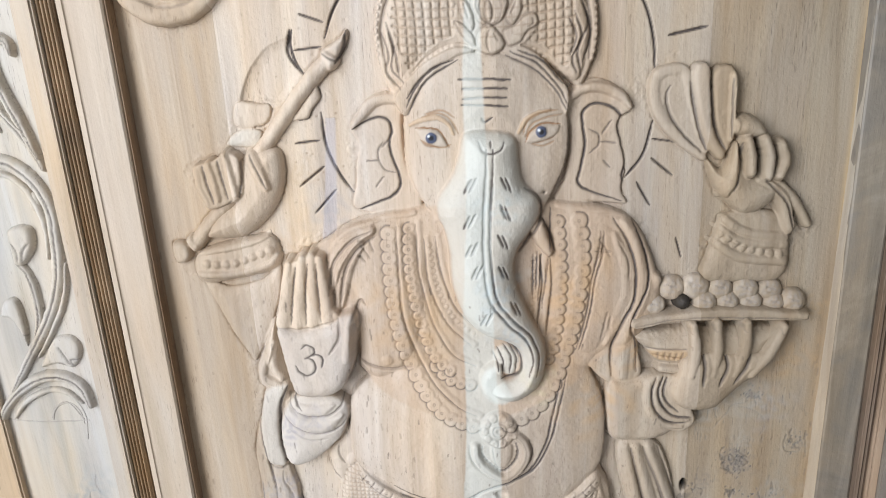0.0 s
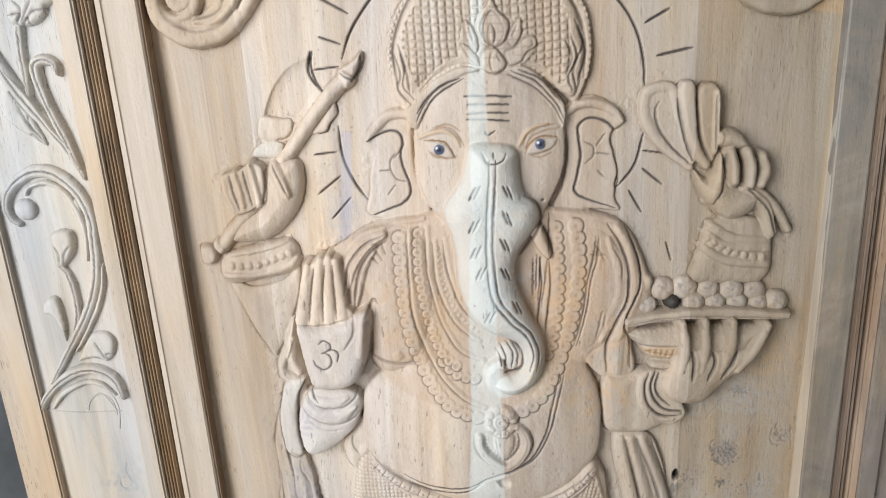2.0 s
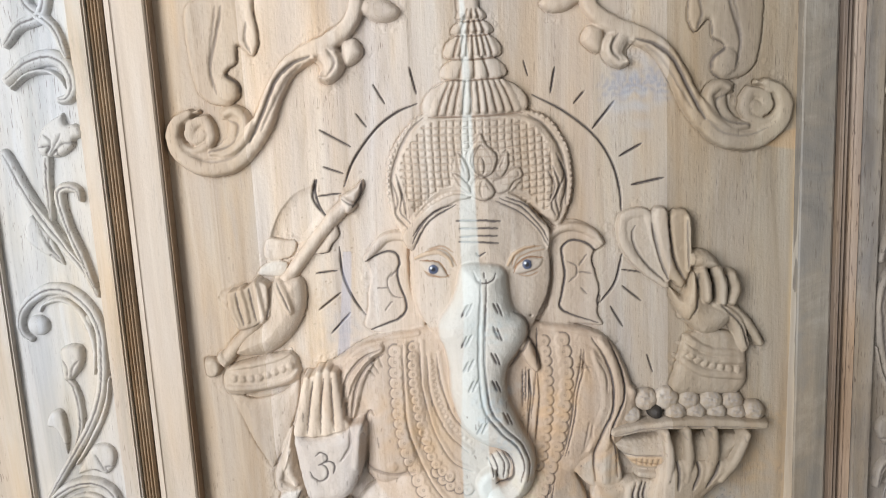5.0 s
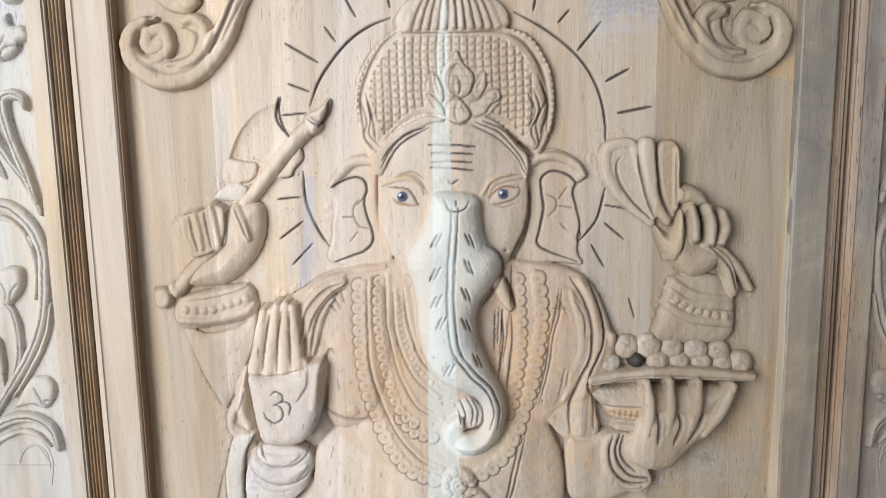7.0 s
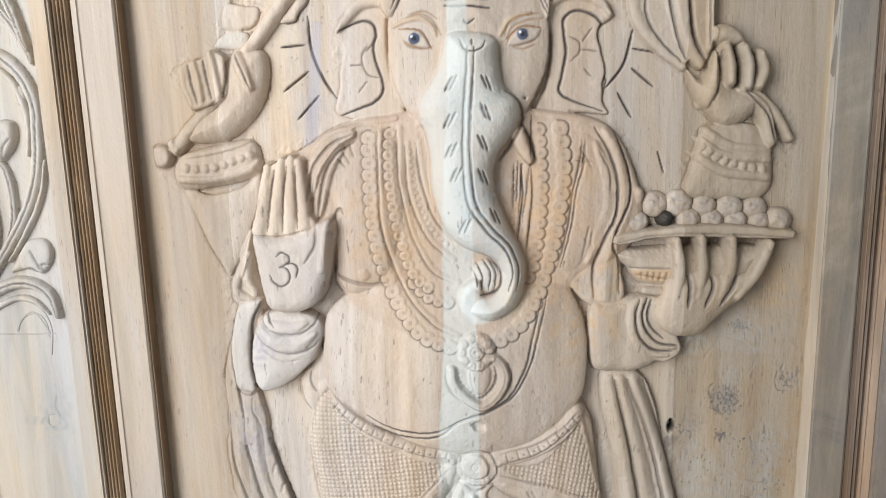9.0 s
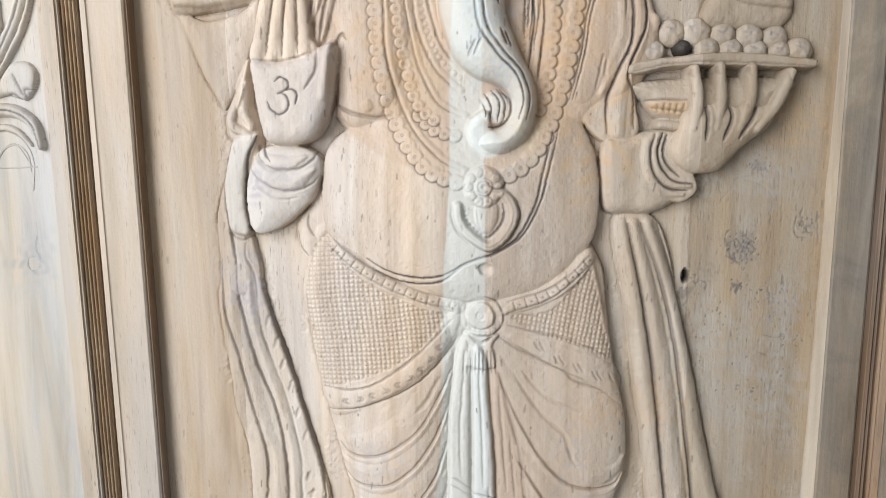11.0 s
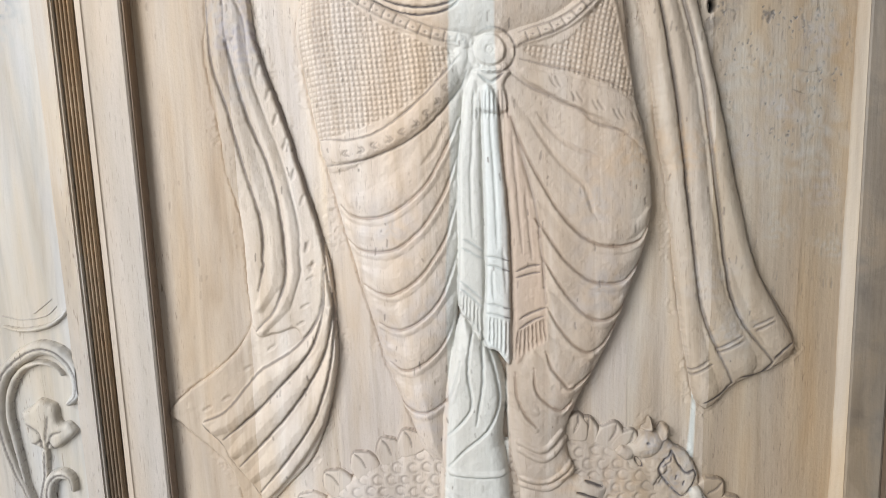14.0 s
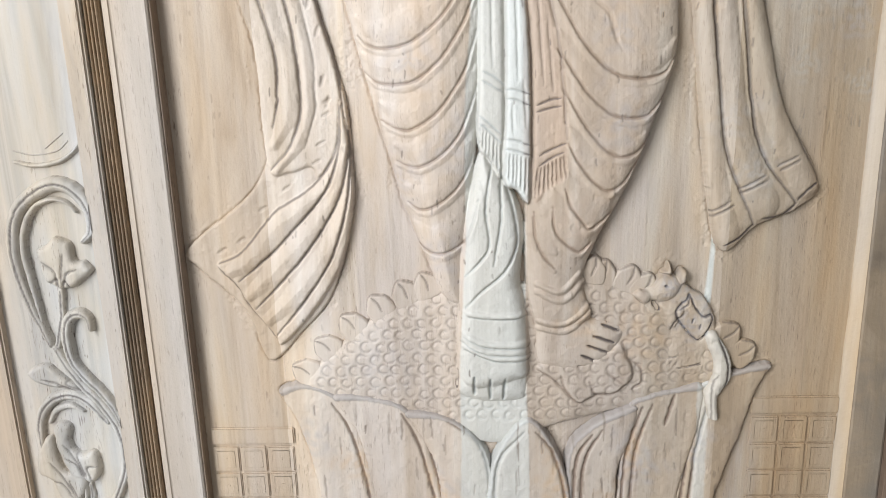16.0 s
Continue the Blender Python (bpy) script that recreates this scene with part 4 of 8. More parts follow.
fig.fill([(59, 1184), (106, 1194), (132, 1168), (136, 1119), (112, 1068), (88, 1056), (58, 1097)], 8, 30, base=12)
fig.fill([(-150, 988), (-143, 1022), (-109, 1046), (-66, 1055), (-10, 1056), (50, 1056), (87, 1052), (108, 1019), (115, 978), (110, 933), (85, 900), (49, 878), (3, 870), (-36, 874), (-85, 893), (-125, 918), (-149, 945)], 22, 88, base=13, p=2.0, lean=(0, -0.085))
fig.cut([(-135, 1060), (-121, 1052), (-100, 1047), (-81, 1048)], 2.2, 4, ink_shade=0.2)
fig.stud((-105, 1058), 6, 2)
fig.fill([(-2, 906), (4, 910), (12, 907), (11, 899), (3, 898)], -6, 6, mode='add')
fig.cut([(74, 1034), (69, 1013), (63, 989), (56, 965), (39, 935), (13, 919), (-13, 909), (-34, 898), (-57, 895), (-84, 900), (-108, 914)], 1.3, 2.2, ink_shade=0.55)
fig.cut([(69, 1034), (64, 1013), (58, 989), (52, 965), (36, 935), (13, 919), (-13, 909), (-34, 893), (-57, 889), (-80, 893), (-100, 903)], 1.3, 2.2, ink_shade=0.55)
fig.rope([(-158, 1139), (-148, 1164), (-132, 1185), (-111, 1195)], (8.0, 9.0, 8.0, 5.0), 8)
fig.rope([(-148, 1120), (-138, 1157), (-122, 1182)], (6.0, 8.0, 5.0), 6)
fig.cut([(-156, 1132), (-150, 1161), (-132, 1184), (-110, 1195)], 1.8, 4, ink_shade=0.25)
fig.cut([(-147, 1116), (-140, 1150), (-126, 1175), (-107, 1188)], 1.8, 4, ink_shade=0.25)
fig.cut([(-135, 1108), (-127, 1123), (-122, 1119)], 1.8, 4, ink_shade=0.25)
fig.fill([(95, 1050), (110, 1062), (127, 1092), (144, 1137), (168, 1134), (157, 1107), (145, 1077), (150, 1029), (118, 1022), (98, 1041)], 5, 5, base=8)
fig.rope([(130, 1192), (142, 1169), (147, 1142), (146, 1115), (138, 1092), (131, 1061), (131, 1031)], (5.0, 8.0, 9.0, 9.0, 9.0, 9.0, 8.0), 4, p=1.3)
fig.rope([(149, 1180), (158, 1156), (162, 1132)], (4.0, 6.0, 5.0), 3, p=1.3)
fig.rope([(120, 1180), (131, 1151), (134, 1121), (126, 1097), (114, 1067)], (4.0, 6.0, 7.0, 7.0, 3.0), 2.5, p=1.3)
fig.cut([(119, 1195), (134, 1169), (141, 1142), (140, 1112), (130, 1089), (120, 1062), (120, 1030)], 1.6, 4, ink_shade=0.55)
fig.cut([(137, 1192), (151, 1157), (153, 1127), (144, 1103), (138, 1083), (143, 1067), (145, 1034)], 1.6, 4, ink_shade=0.55)
fig.cut([(123, 1174), (133, 1154), (135, 1133)], 1.1, 1.8, ink_shade=0.2)
fig.cut([(115, 1103), (111, 1085), (108, 1070)], 1.1, 1.8, ink_shade=0.2)
fig.cut([(118, 1097), (116, 1082)], 1.1, 1.8, ink_shade=0.2)
fig.cut([(105, 1177), (112, 1167)], 1.2, 1.6, ink_shade=0.25)
fig.cut([(104, 1168), (117, 1164)], 1.2, 1.6, ink_shade=0.25)
fig.cut([(109, 1180), (108, 1162)], 1.2, 1.6, ink_shade=0.25)
fig.cut([(-121, 1181), (-114, 1167)], 1.2, 1.6, ink_shade=0.25)
fig.cut([(-113, 1186), (-109, 1173)], 1.2, 1.6, ink_shade=0.25)
fig.cut([(-124, 1172), (-118, 1163)], 1.2, 1.6, ink_shade=0.25)
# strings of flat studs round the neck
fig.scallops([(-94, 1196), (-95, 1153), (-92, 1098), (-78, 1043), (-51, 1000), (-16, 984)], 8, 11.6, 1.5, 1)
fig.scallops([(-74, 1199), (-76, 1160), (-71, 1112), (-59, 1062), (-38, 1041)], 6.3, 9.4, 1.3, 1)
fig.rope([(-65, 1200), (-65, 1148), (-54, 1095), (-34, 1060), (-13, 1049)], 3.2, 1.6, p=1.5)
fig.cut([(-68, 1198), (-67, 1146), (-56, 1093), (-37, 1058), (-16, 1047)], 1.2, 2.6, ink_shade=0.35)
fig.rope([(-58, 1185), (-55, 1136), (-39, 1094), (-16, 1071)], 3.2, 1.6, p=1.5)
fig.cut([(-61, 1183), (-58, 1134), (-42, 1093), (-19, 1069)], 1.2, 2.6, ink_shade=0.35)
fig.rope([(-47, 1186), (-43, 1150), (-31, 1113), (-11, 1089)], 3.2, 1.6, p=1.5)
fig.cut([(-50, 1185), (-46, 1149), (-34, 1111), (-14, 1088)], 1.2, 2.6, ink_shade=0.35)
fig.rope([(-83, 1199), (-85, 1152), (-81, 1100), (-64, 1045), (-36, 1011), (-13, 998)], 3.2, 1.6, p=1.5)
fig.cut([(-86, 1197), (-87, 1150), (-84, 1098), (-67, 1044), (-39, 1009), (-16, 996)], 1.2, 2.6, ink_shade=0.35)
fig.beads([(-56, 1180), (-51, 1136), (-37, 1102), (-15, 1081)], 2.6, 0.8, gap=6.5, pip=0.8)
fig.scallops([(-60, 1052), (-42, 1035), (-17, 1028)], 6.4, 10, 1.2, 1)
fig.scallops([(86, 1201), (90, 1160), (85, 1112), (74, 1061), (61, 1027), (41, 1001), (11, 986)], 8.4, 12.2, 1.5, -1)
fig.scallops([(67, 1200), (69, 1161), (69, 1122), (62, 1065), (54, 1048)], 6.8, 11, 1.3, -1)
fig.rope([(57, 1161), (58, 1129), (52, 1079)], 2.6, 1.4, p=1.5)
fig.cut([(59, 1161), (60, 1129), (55, 1079)], 1.2, 2.6, ink_shade=0.55)
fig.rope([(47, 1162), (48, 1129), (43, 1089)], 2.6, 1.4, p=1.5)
fig.cut([(50, 1162), (51, 1129), (46, 1089)], 1.2, 2.6, ink_shade=0.55)
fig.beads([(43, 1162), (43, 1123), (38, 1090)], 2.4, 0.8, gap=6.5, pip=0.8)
fig.cut([(107, 1184), (105, 1164), (99, 1137), (94, 1102), (84, 1061)], 1.1, 2.4, ink_shade=0.5)
fig.cut([(110, 1184), (109, 1163), (102, 1135), (97, 1101), (87, 1061)], 1.1, 2.4, ink_shade=0.5)
fig.cut([(60, 1209), (58, 1168)], 1.1, 2.2, ink_shade=0.55)
fig.cut([(43, 1164), (42, 1117)], 1.1, 2.2, ink_shade=0.55)
fig.cut([(47, 1166), (45, 1127)], 1.1, 2.2, ink_shade=0.55)
fig.cut([(51, 1164), (47, 1115)], 1.1, 2.2, ink_shade=0.55)
fig.cut([(58, 1164), (51, 1107)], 1.1, 2.2, ink_shade=0.55)
fig.cut([(101, 1165), (116, 1163)], 1, 1.6, ink_shade=0.3)
fig.cut([(111, 1170), (105, 1158)], 1, 1.6, ink_shade=0.3)
fig.cut([(110, 1170), (116, 1158)], 1, 1.6, ink_shade=0.3)
fig.rope([(-20, 964), (-19, 952), (-12, 940), (-2, 931), (8, 926), (19, 931), (28, 943), (32, 956), (29, 968), (23, 975)], (4.5, 5.2, 5.2, 5.0, 5.0, 5.2, 4.5), 7.0, p=2.2)
fig.cut([(-20, 964), (-19, 952), (-12, 940), (-2, 931), (8, 926), (19, 931), (28, 943), (32, 956), (29, 968), (23, 975)], 0.9, 0.9, ink_shade=0.15)
fig.cut([(-13, 964), (-12, 953), (-3, 942), (7, 935), (17, 942), (23, 954), (22, 966)], 1.5, 3.0, ink_shade=0.45)
fig.beads([(-13, 964), (-12, 953), (-3, 942), (7, 935), (17, 942), (23, 954), (22, 966)], 2.2, 1.6, gap=4.6)
fig.cut([(-26, 965), (-25, 950), (-17, 937), (-5, 928), (8, 921), (22, 927), (33, 941), (38, 956), (35, 969)], 1.5, 2.6, ink_shade=0.3)
fig.fill([(-3, 965), (-4, 952), (1, 942), (7, 938), (13, 942), (18, 954), (16, 966)], 3.5, 6, mode='add')
fig.cut([(-3, 965), (1, 942), (7, 938)], 1.0, 1.8, ink_shade=0.35)
fig.stud((4, 982), 19.5, 4.5, 0.01)
for k in range(10):
    fig.stud((4 + 14 * math.cos(k * 0.628), 982 + 14 * math.sin(k * 0.628)), 4.4, 1.4, 0.9)
fig.stud((4, 982), 8.6, 2.6, 0.01)
fig.cut([(4 + 5.4 * math.cos(k * 0.7), 982 + 5.4 * math.sin(k * 0.7)) for k in range(9)], 0.9, 1.4, ink_shade=0.35)
fig.stud((4, 982), 2.4, -1.6)
# raised open hand and its sleeve
fig.fill([(-284, 1148), (-257, 1139), (-226, 1146), (-205, 1161), (-209, 1131), (-223, 1092), (-237, 1066), (-245, 1056), (-258, 1079), (-270, 1106)], 6, 14, p=2)
fig.cut([(-280, 1137), (-270, 1106), (-259, 1078), (-246, 1056)], 1.4, 1.2, ink_shade=0.12, colour=(0.3, 0.19, 0.1))
fig.fill([(-216, 1104), (-227, 1081), (-242, 1050), (-241, 1030), (-227, 1021), (-239, 1011), (-250, 981), (-258, 947), (-256, 903), (-251, 877), (-223, 876), (-222, 928), (-225, 971), (-208, 1020), (-215, 1061)], 13, 10)
fig.rope([(-217, 1099), (-227, 1072), (-236, 1045), (-220, 1032)], (4.0, 6.0, 6.0, 4.0), 6)
fig.rope([(-217, 1080), (-223, 1056), (-216, 1040)], (3.0, 5.0, 4.0), 5)
fig.fill([(-213, 1012), (-223, 988), (-224, 959), (-217, 938), (-194, 942), (-169, 961), (-154, 981), (-150, 1010), (-175, 1023), (-201, 1022)], 14, 26, base=14, dye=(0.6, 0.585, 0.57), amount=0.5)
fig.rope([(-214, 1010), (-203, 994), (-187, 988), (-171, 989), (-156, 999)], (2.0, 7.0, 8.0, 7.0, 2.0), 3.5, p=1.6)
fig.rope([(-203, 1013), (-190, 1007), (-177, 1006), (-164, 1011)], (2.0, 6.0, 6.0, 2.0), 3, p=1.6)
fig.cut([(-202, 1004), (-190, 999), (-177, 999), (-166, 1002), (-156, 1010), (-155, 1017)], 1.5, 3, ink_shade=0.3)
fig.cut([(-219, 1002), (-212, 993), (-200, 984), (-186, 979), (-171, 980), (-158, 986), (-153, 993)], 1.4, 2.8, ink_shade=0.25)
fig.cut([(-213, 985), (-199, 975), (-186, 971), (-171, 973)], 1.2, 1.4, ink_shade=0.1)
fig.cut([(-206, 1029), (-203, 1017), (-197, 1007)], 1.5, 3.2, ink_shade=0.4)
fig.cut([(-211, 1024), (-209, 1012), (-203, 1005)], 1.3, 2.4, ink_shade=0.25)
fig.blotch((-211, 984), 18, 0.7, (0.36, 0.33, 0.36), 41)
fig.blotch((-185, 993), 24, 0.5, (0.4, 0.37, 0.39), 42)
fig.fill([(-210, 1034), (-228, 1032), (-237, 1022), (-244, 998), (-246, 972), (-244, 944), (-232, 936), (-222, 940), (-225, 971), (-223, 996), (-213, 1024)], 7, 9, base=13, p=2.2, dye=(0.62, 0.61, 0.58), amount=0.45)
fig.cut([(-211, 1032), (-220, 1012), (-224, 991), (-225, 967), (-223, 947), (-221, 937), (-214, 932)], 1.6, 3, ink_shade=0.5)
fig.cut([(-237, 1020), (-245, 996), (-246, 972), (-243, 947), (-240, 922), (-238, 907)], 1.5, 3.4, ink_shade=0.4)
fig.cut([(-244, 938), (-232, 931), (-222, 934)], 1.4, 2, ink_shade=0.2)
fig.cut([(-228, 932), (-229, 915), (-222, 897), (-220, 872)], 1.3, 1.6, ink_shade=0.15)
for spot in ((-219, 912), (-217, 886), (-223, 866), (-236, 878)):
    fig.blotch(spot, 17, 0.6, (0.35, 0.32, 0.35), spot[1])
fig.fill([(-211, 1101), (-190, 1099), (-172, 1101), (-154, 1106), (-148, 1111), (-133, 1115), (-131, 1099), (-134, 1073), (-141, 1050), (-153, 1030), (-173, 1022), (-198, 1025), (-205, 1041), (-209, 1068)], 16, 14, base=22, dye=(0.5, 0.47, 0.46), amount=0.45)
fig.fill([(-209, 1098), (-203, 1135), (-195, 1163), (-190, 1167), (-180, 1172), (-170, 1174), (-162, 1171), (-159, 1151), (-156, 1126), (-150, 1105)], 6, 6, base=24, p=3)
fig.rope([(-204, 1102), (-199, 1131), (-192, 1165)], (6.9, 6.7, 4.8), 6.5, base=26, mode='max')
fig.rope([(-190, 1103), (-184, 1138), (-178, 1171)], (6.9, 6.7, 4.8), 6.5, base=26, mode='max')
fig.rope([(-174, 1103), (-172, 1137), (-169, 1173)], (6.9, 6.7, 4.8), 6.5, base=26, mode='max')
fig.rope([(-159, 1106), (-161, 1137), (-162, 1170)], (6.9, 6.7, 4.8), 6.5, base=26, mode='max')
fig.rope([(-136, 1113), (-137, 1093), (-143, 1067)], (5.0, 7.0, 5.0), 5)
fig.cut([(-149, 1109), (-149, 1090), (-160, 1073)], 1.8, 3, ink_shade=0.25)
fig.cut([(-208, 1101), (-183, 1099), (-154, 1106)], 1.3, 2, ink_shade=0.2)
fig.cut([(-196, 1104), (-190, 1139), (-185, 1163)], 1.1, 3, ink_shade=0.45)
fig.cut([(-181, 1104), (-178, 1138), (-173, 1167)], 1.1, 3, ink_shade=0.45)
fig.cut([(-166, 1106), (-166, 1138), (-165, 1167)], 1.1, 3, ink_shade=0.45)
fig.cut([(-187, 1080), (-182, 1084), (-176, 1081), (-175, 1075), (-180, 1071), (-185, 1069)], 1.3, 2, ink_shade=0.5)
fig.cut([(-185, 1069), (-178, 1068), (-175, 1061), (-177, 1054), (-185, 1050), (-192, 1055), (-195, 1062)], 1.3, 2, ink_shade=0.5)
fig.cut([(-177, 1072), (-172, 1073), (-167, 1068), (-169, 1059)], 1.3, 2, ink_shade=0.5)
fig.fill([(-136, 1101), (-131, 1097), (-132, 1070), (-138, 1043), (-142, 1039)], -12, 5, base=0, mode='add')
# hand that holds the axe
fig.fill([(-283, 1177), (-213, 1192), (-204, 1164), (-218, 1153), (-246, 1147), (-286, 1146)], 14, 14)
fig.fill([(-224, 1272), (-195, 1276), (-189, 1259), (-194, 1233), (-209, 1210), (-228, 1194), (-249, 1189), (-273, 1192), (-265, 1210), (-238, 1231)], 22, 22)
fig.fill([(-274, 1257), (-270, 1265), (-254, 1268), (-240, 1275), (-228, 1270), (-227, 1249), (-232, 1231), (-260, 1221), (-271, 1239)], 6, 6, base=15, p=3)
fig.rope([(-269, 1260), (-268, 1243), (-262, 1226)], (6.2, 6.8, 6.4), 22, mode='max')
fig.rope([(-257, 1264), (-254, 1248), (-252, 1231)], (6.2, 6.8, 6.4), 24, mode='max')
fig.rope([(-240, 1272), (-238, 1256), (-235, 1235)], (6.2, 6.8, 6.4), 26, mode='max')
fig.rope([(-219, 1275), (-213, 1260), (-205, 1241)], (6.0, 7.0, 4.0), 5)
fig.cut([(-218, 1272), (-211, 1257), (-205, 1240)], 1.2, 2.6, ink_shade=0.4)
fig.cut([(-263, 1263), (-261, 1245), (-257, 1227)], 1.2, 2.6, ink_shade=0.4)
fig.cut([(-248, 1268), (-246, 1250), (-243, 1231)], 1.2, 2.6, ink_shade=0.4)
fig.cut([(-227, 1267), (-228, 1249), (-232, 1232)], 1.2, 2.6, ink_shade=0.4)
fig.cut([(-240, 1229), (-262, 1209), (-280, 1180)], 1.6, 3, ink_shade=0.3)
fig.rope([(-281, 1178), (-252, 1182), (-225, 1188), (-212, 1194)], 4, 4)
fig.rope([(-284, 1155), (-250, 1154), (-216, 1161), (-203, 1170)], 4, 4)
fig.beads([(-280, 1166), (-248, 1166), (-207, 1179)], 4.2, 3, gap=8.6)
# hand that holds the loop
fig.fill([(225, 1194), (265, 1196), (285, 1178), (288, 1139), (276, 1122), (269, 1123), (208, 1127), (211, 1156), (218, 1181)], 10, 12)
fig.fill([(204, 1248), (218, 1238), (229, 1264), (238, 1237), (259, 1227), (274, 1217), (263, 1200), (240, 1193), (222, 1208), (209, 1227)], 20, 20)
fig.fill([(224, 1283), (235, 1287), (247, 1283), (256, 1271), (251, 1265), (231, 1267), (224, 1273)], 24, 10)
fig.rope([(237, 1265), (241, 1249), (242, 1234)], (6.5, 7.5, 7.0), 24, mode='max')
fig.rope([(253, 1264), (258, 1248), (258, 1230)], (6.5, 7.5, 7.0), 24, mode='max')
fig.rope([(269, 1258), (273, 1243), (269, 1230)], (6.5, 7.5, 7.0), 22, mode='max')
fig.rope([(227, 1263), (226, 1238), (219, 1214)], (5.5, 6.5, 6.0), 6)
fig.cut([(246, 1263), (249, 1249), (248, 1232)], 1.2, 2.8, ink_shade=0.4)
fig.cut([(262, 1261), (265, 1243), (263, 1230)], 1.2, 2.8, ink_shade=0.4)
fig.cut([(233, 1262), (233, 1238), (228, 1217)], 1.2, 2.8, ink_shade=0.4)
fig.fill([(153, 1318), (161, 1328), (175, 1330), (186, 1321), (191, 1300), (203, 1266), (203, 1247), (181, 1265), (160, 1289)], 5, 4, base=2)
fig.rope([(201, 1249), (180, 1266), (162, 1287), (154, 1310), (158, 1324), (170, 1328), (181, 1325), (187, 1303), (195, 1277), (203, 1256)], (4.0, 5.5, 6.0, 6.0, 6.0, 6.0, 5.5, 5.0, 5.0, 4.0), 5, base=4, mode='max')
fig.cut([(199, 1254), (182, 1270), (169, 1289), (165, 1306), (168, 1315)], 1.5, 3, ink_shade=0.35)
fig.cut([(185, 1317), (190, 1293), (197, 1269), (203, 1256)], 1.7, 4, ink_shade=0.4)
fig.fill([(186, 1326), (193, 1334), (202, 1329), (205, 1300), (209, 1274), (220, 1252), (214, 1245), (201, 1265), (191, 1296)], 8, 5, base=6)
fig.fill([(205, 1325), (215, 1331), (225, 1325), (227, 1292), (226, 1264), (219, 1252), (209, 1274), (205, 1300)], 6, 5, base=6)
fig.rope([(223, 1321), (224, 1293), (224, 1266)], (4.0, 5.0, 4.0), 5)
fig.cut([(203, 1323), (205, 1300), (210, 1274), (220, 1254)], 1.7, 4.5, ink_shade=0.4)
fig.cut([(221, 1319), (222, 1292), (223, 1267)], 1.3, 3, ink_shade=0.3)
fig.rope([(252, 1226), (273, 1210), (283, 1179)], (5.0, 8.0, 7.0), 12, base=4, mode='max')
fig.rope([(267, 1227), (290, 1200), (301, 1181)], (4.0, 6.0, 5.0), 11, base=1, mode='max')
fig.cut([(255, 1228), (278, 1204), (287, 1176)], 1.5, 4, ink_shade=0.3)
fig.rope([(214, 1184), (240, 1167), (282, 1162)], 4.5, 4)
fig.rope([(210, 1170), (241, 1151), (283, 1145)], 4.5, 4)
fig.rope([(221, 1191), (246, 1175), (282, 1170)], 4.5, 4)
fig.beads([(215, 1177), (243, 1160), (281, 1152)], 4, 3, gap=8)
# forearm and hand below the bowl
fig.fill([(118, 1025), (139, 1027), (165, 1030), (172, 990), (186, 966), (166, 954), (143, 953), (120, 958), (115, 992)], 20, 12)
fig.fill([(147, 1078), (146, 1025), (124, 1022), (124, 1054), (139, 1085)], 14, 8)
fig.fill([(159, 1031), (153, 1011), (157, 989), (171, 972), (191, 964), (207, 977), (199, 998), (186, 1029)], 6, 6, base=13)
fig.rope([(160, 1030), (156, 1012), (160, 992), (174, 976), (192, 972)], (4.0, 5.0, 5.0, 5.0, 2.0), 3, p=1.4)
fig.rope([(167, 1030), (163, 1012), (168, 995), (181, 983), (198, 980)], (4.0, 5.0, 5.0, 5.0, 2.0), 3, p=1.4)
fig.cut([(164, 1030), (160, 1012), (164, 993), (177, 979), (196, 976)], 1.4, 3.4, ink_shade=0.5)
fig.cut([(171, 1030), (167, 1012), (172, 996), (184, 985), (201, 982)], 1.4, 3.4, ink_shade=0.5)
fig.cut([(175, 1029), (172, 1012), (177, 999), (188, 989)], 1.4, 3.4, ink_shade=0.5)
fig.fill([(177, 1020), (184, 1035), (190, 1051), (209, 1057), (234, 1056), (259, 1055), (274, 1057), (268, 1034), (251, 1021), (236, 1007), (221, 993), (195, 993), (179, 1006)], 15, 20, base=17)
fig.rope([(196, 1087), (200, 1061), (197, 1033)], (5.2, 6.4, 5.0), 9, base=24, mode='max')
fig.cut([(192, 1087), (193, 1081), (196, 1079)], 1, 1.2, ink_shade=0.15)
fig.rope([(219, 1089), (221, 1059), (217, 1033)], (5.2, 6.4, 5.0), 9, base=24, mode='max')
fig.cut([(215, 1089), (216, 1083), (219, 1082)], 1, 1.2, ink_shade=0.15)
fig.rope([(247, 1088), (247, 1059), (238, 1033)], (5.2, 6.4, 5.0), 9, base=24, mode='max')
fig.cut([(243, 1088), (244, 1082), (247, 1080)], 1, 1.2, ink_shade=0.15)
fig.rope([(283, 1083), (271, 1055), (255, 1033)], (5.2, 6.4, 5.0), 9, base=24, mode='max')
fig.cut([(279, 1083), (280, 1077), (283, 1076)], 1, 1.2, ink_shade=0.15)
fig.cut([(206, 1061), (209, 1044), (208, 1023)], 2, 5, ink_shade=0.4)
fig.cut([(229, 1057), (231, 1043), (224, 1023)], 2, 5, ink_shade=0.4)
fig.cut([(255, 1056), (249, 1042), (238, 1024)], 2, 5, ink_shade=0.4)
# ears
fig.fill([(-74, 1317), (-89, 1321), (-106, 1316), (-117, 1304), (-124, 1291), (-118, 1275), (-121, 1256), (-123, 1236), (-126, 1215), (-100, 1207), (-65, 1208), (-61, 1227), (-73, 1254), (-75, 1287)], 5, 4)
fig.rope([(-69, 1312), (-86, 1317), (-102, 1313), (-120, 1292)], (5.0, 6.5, 6.0, 3.0), 6)
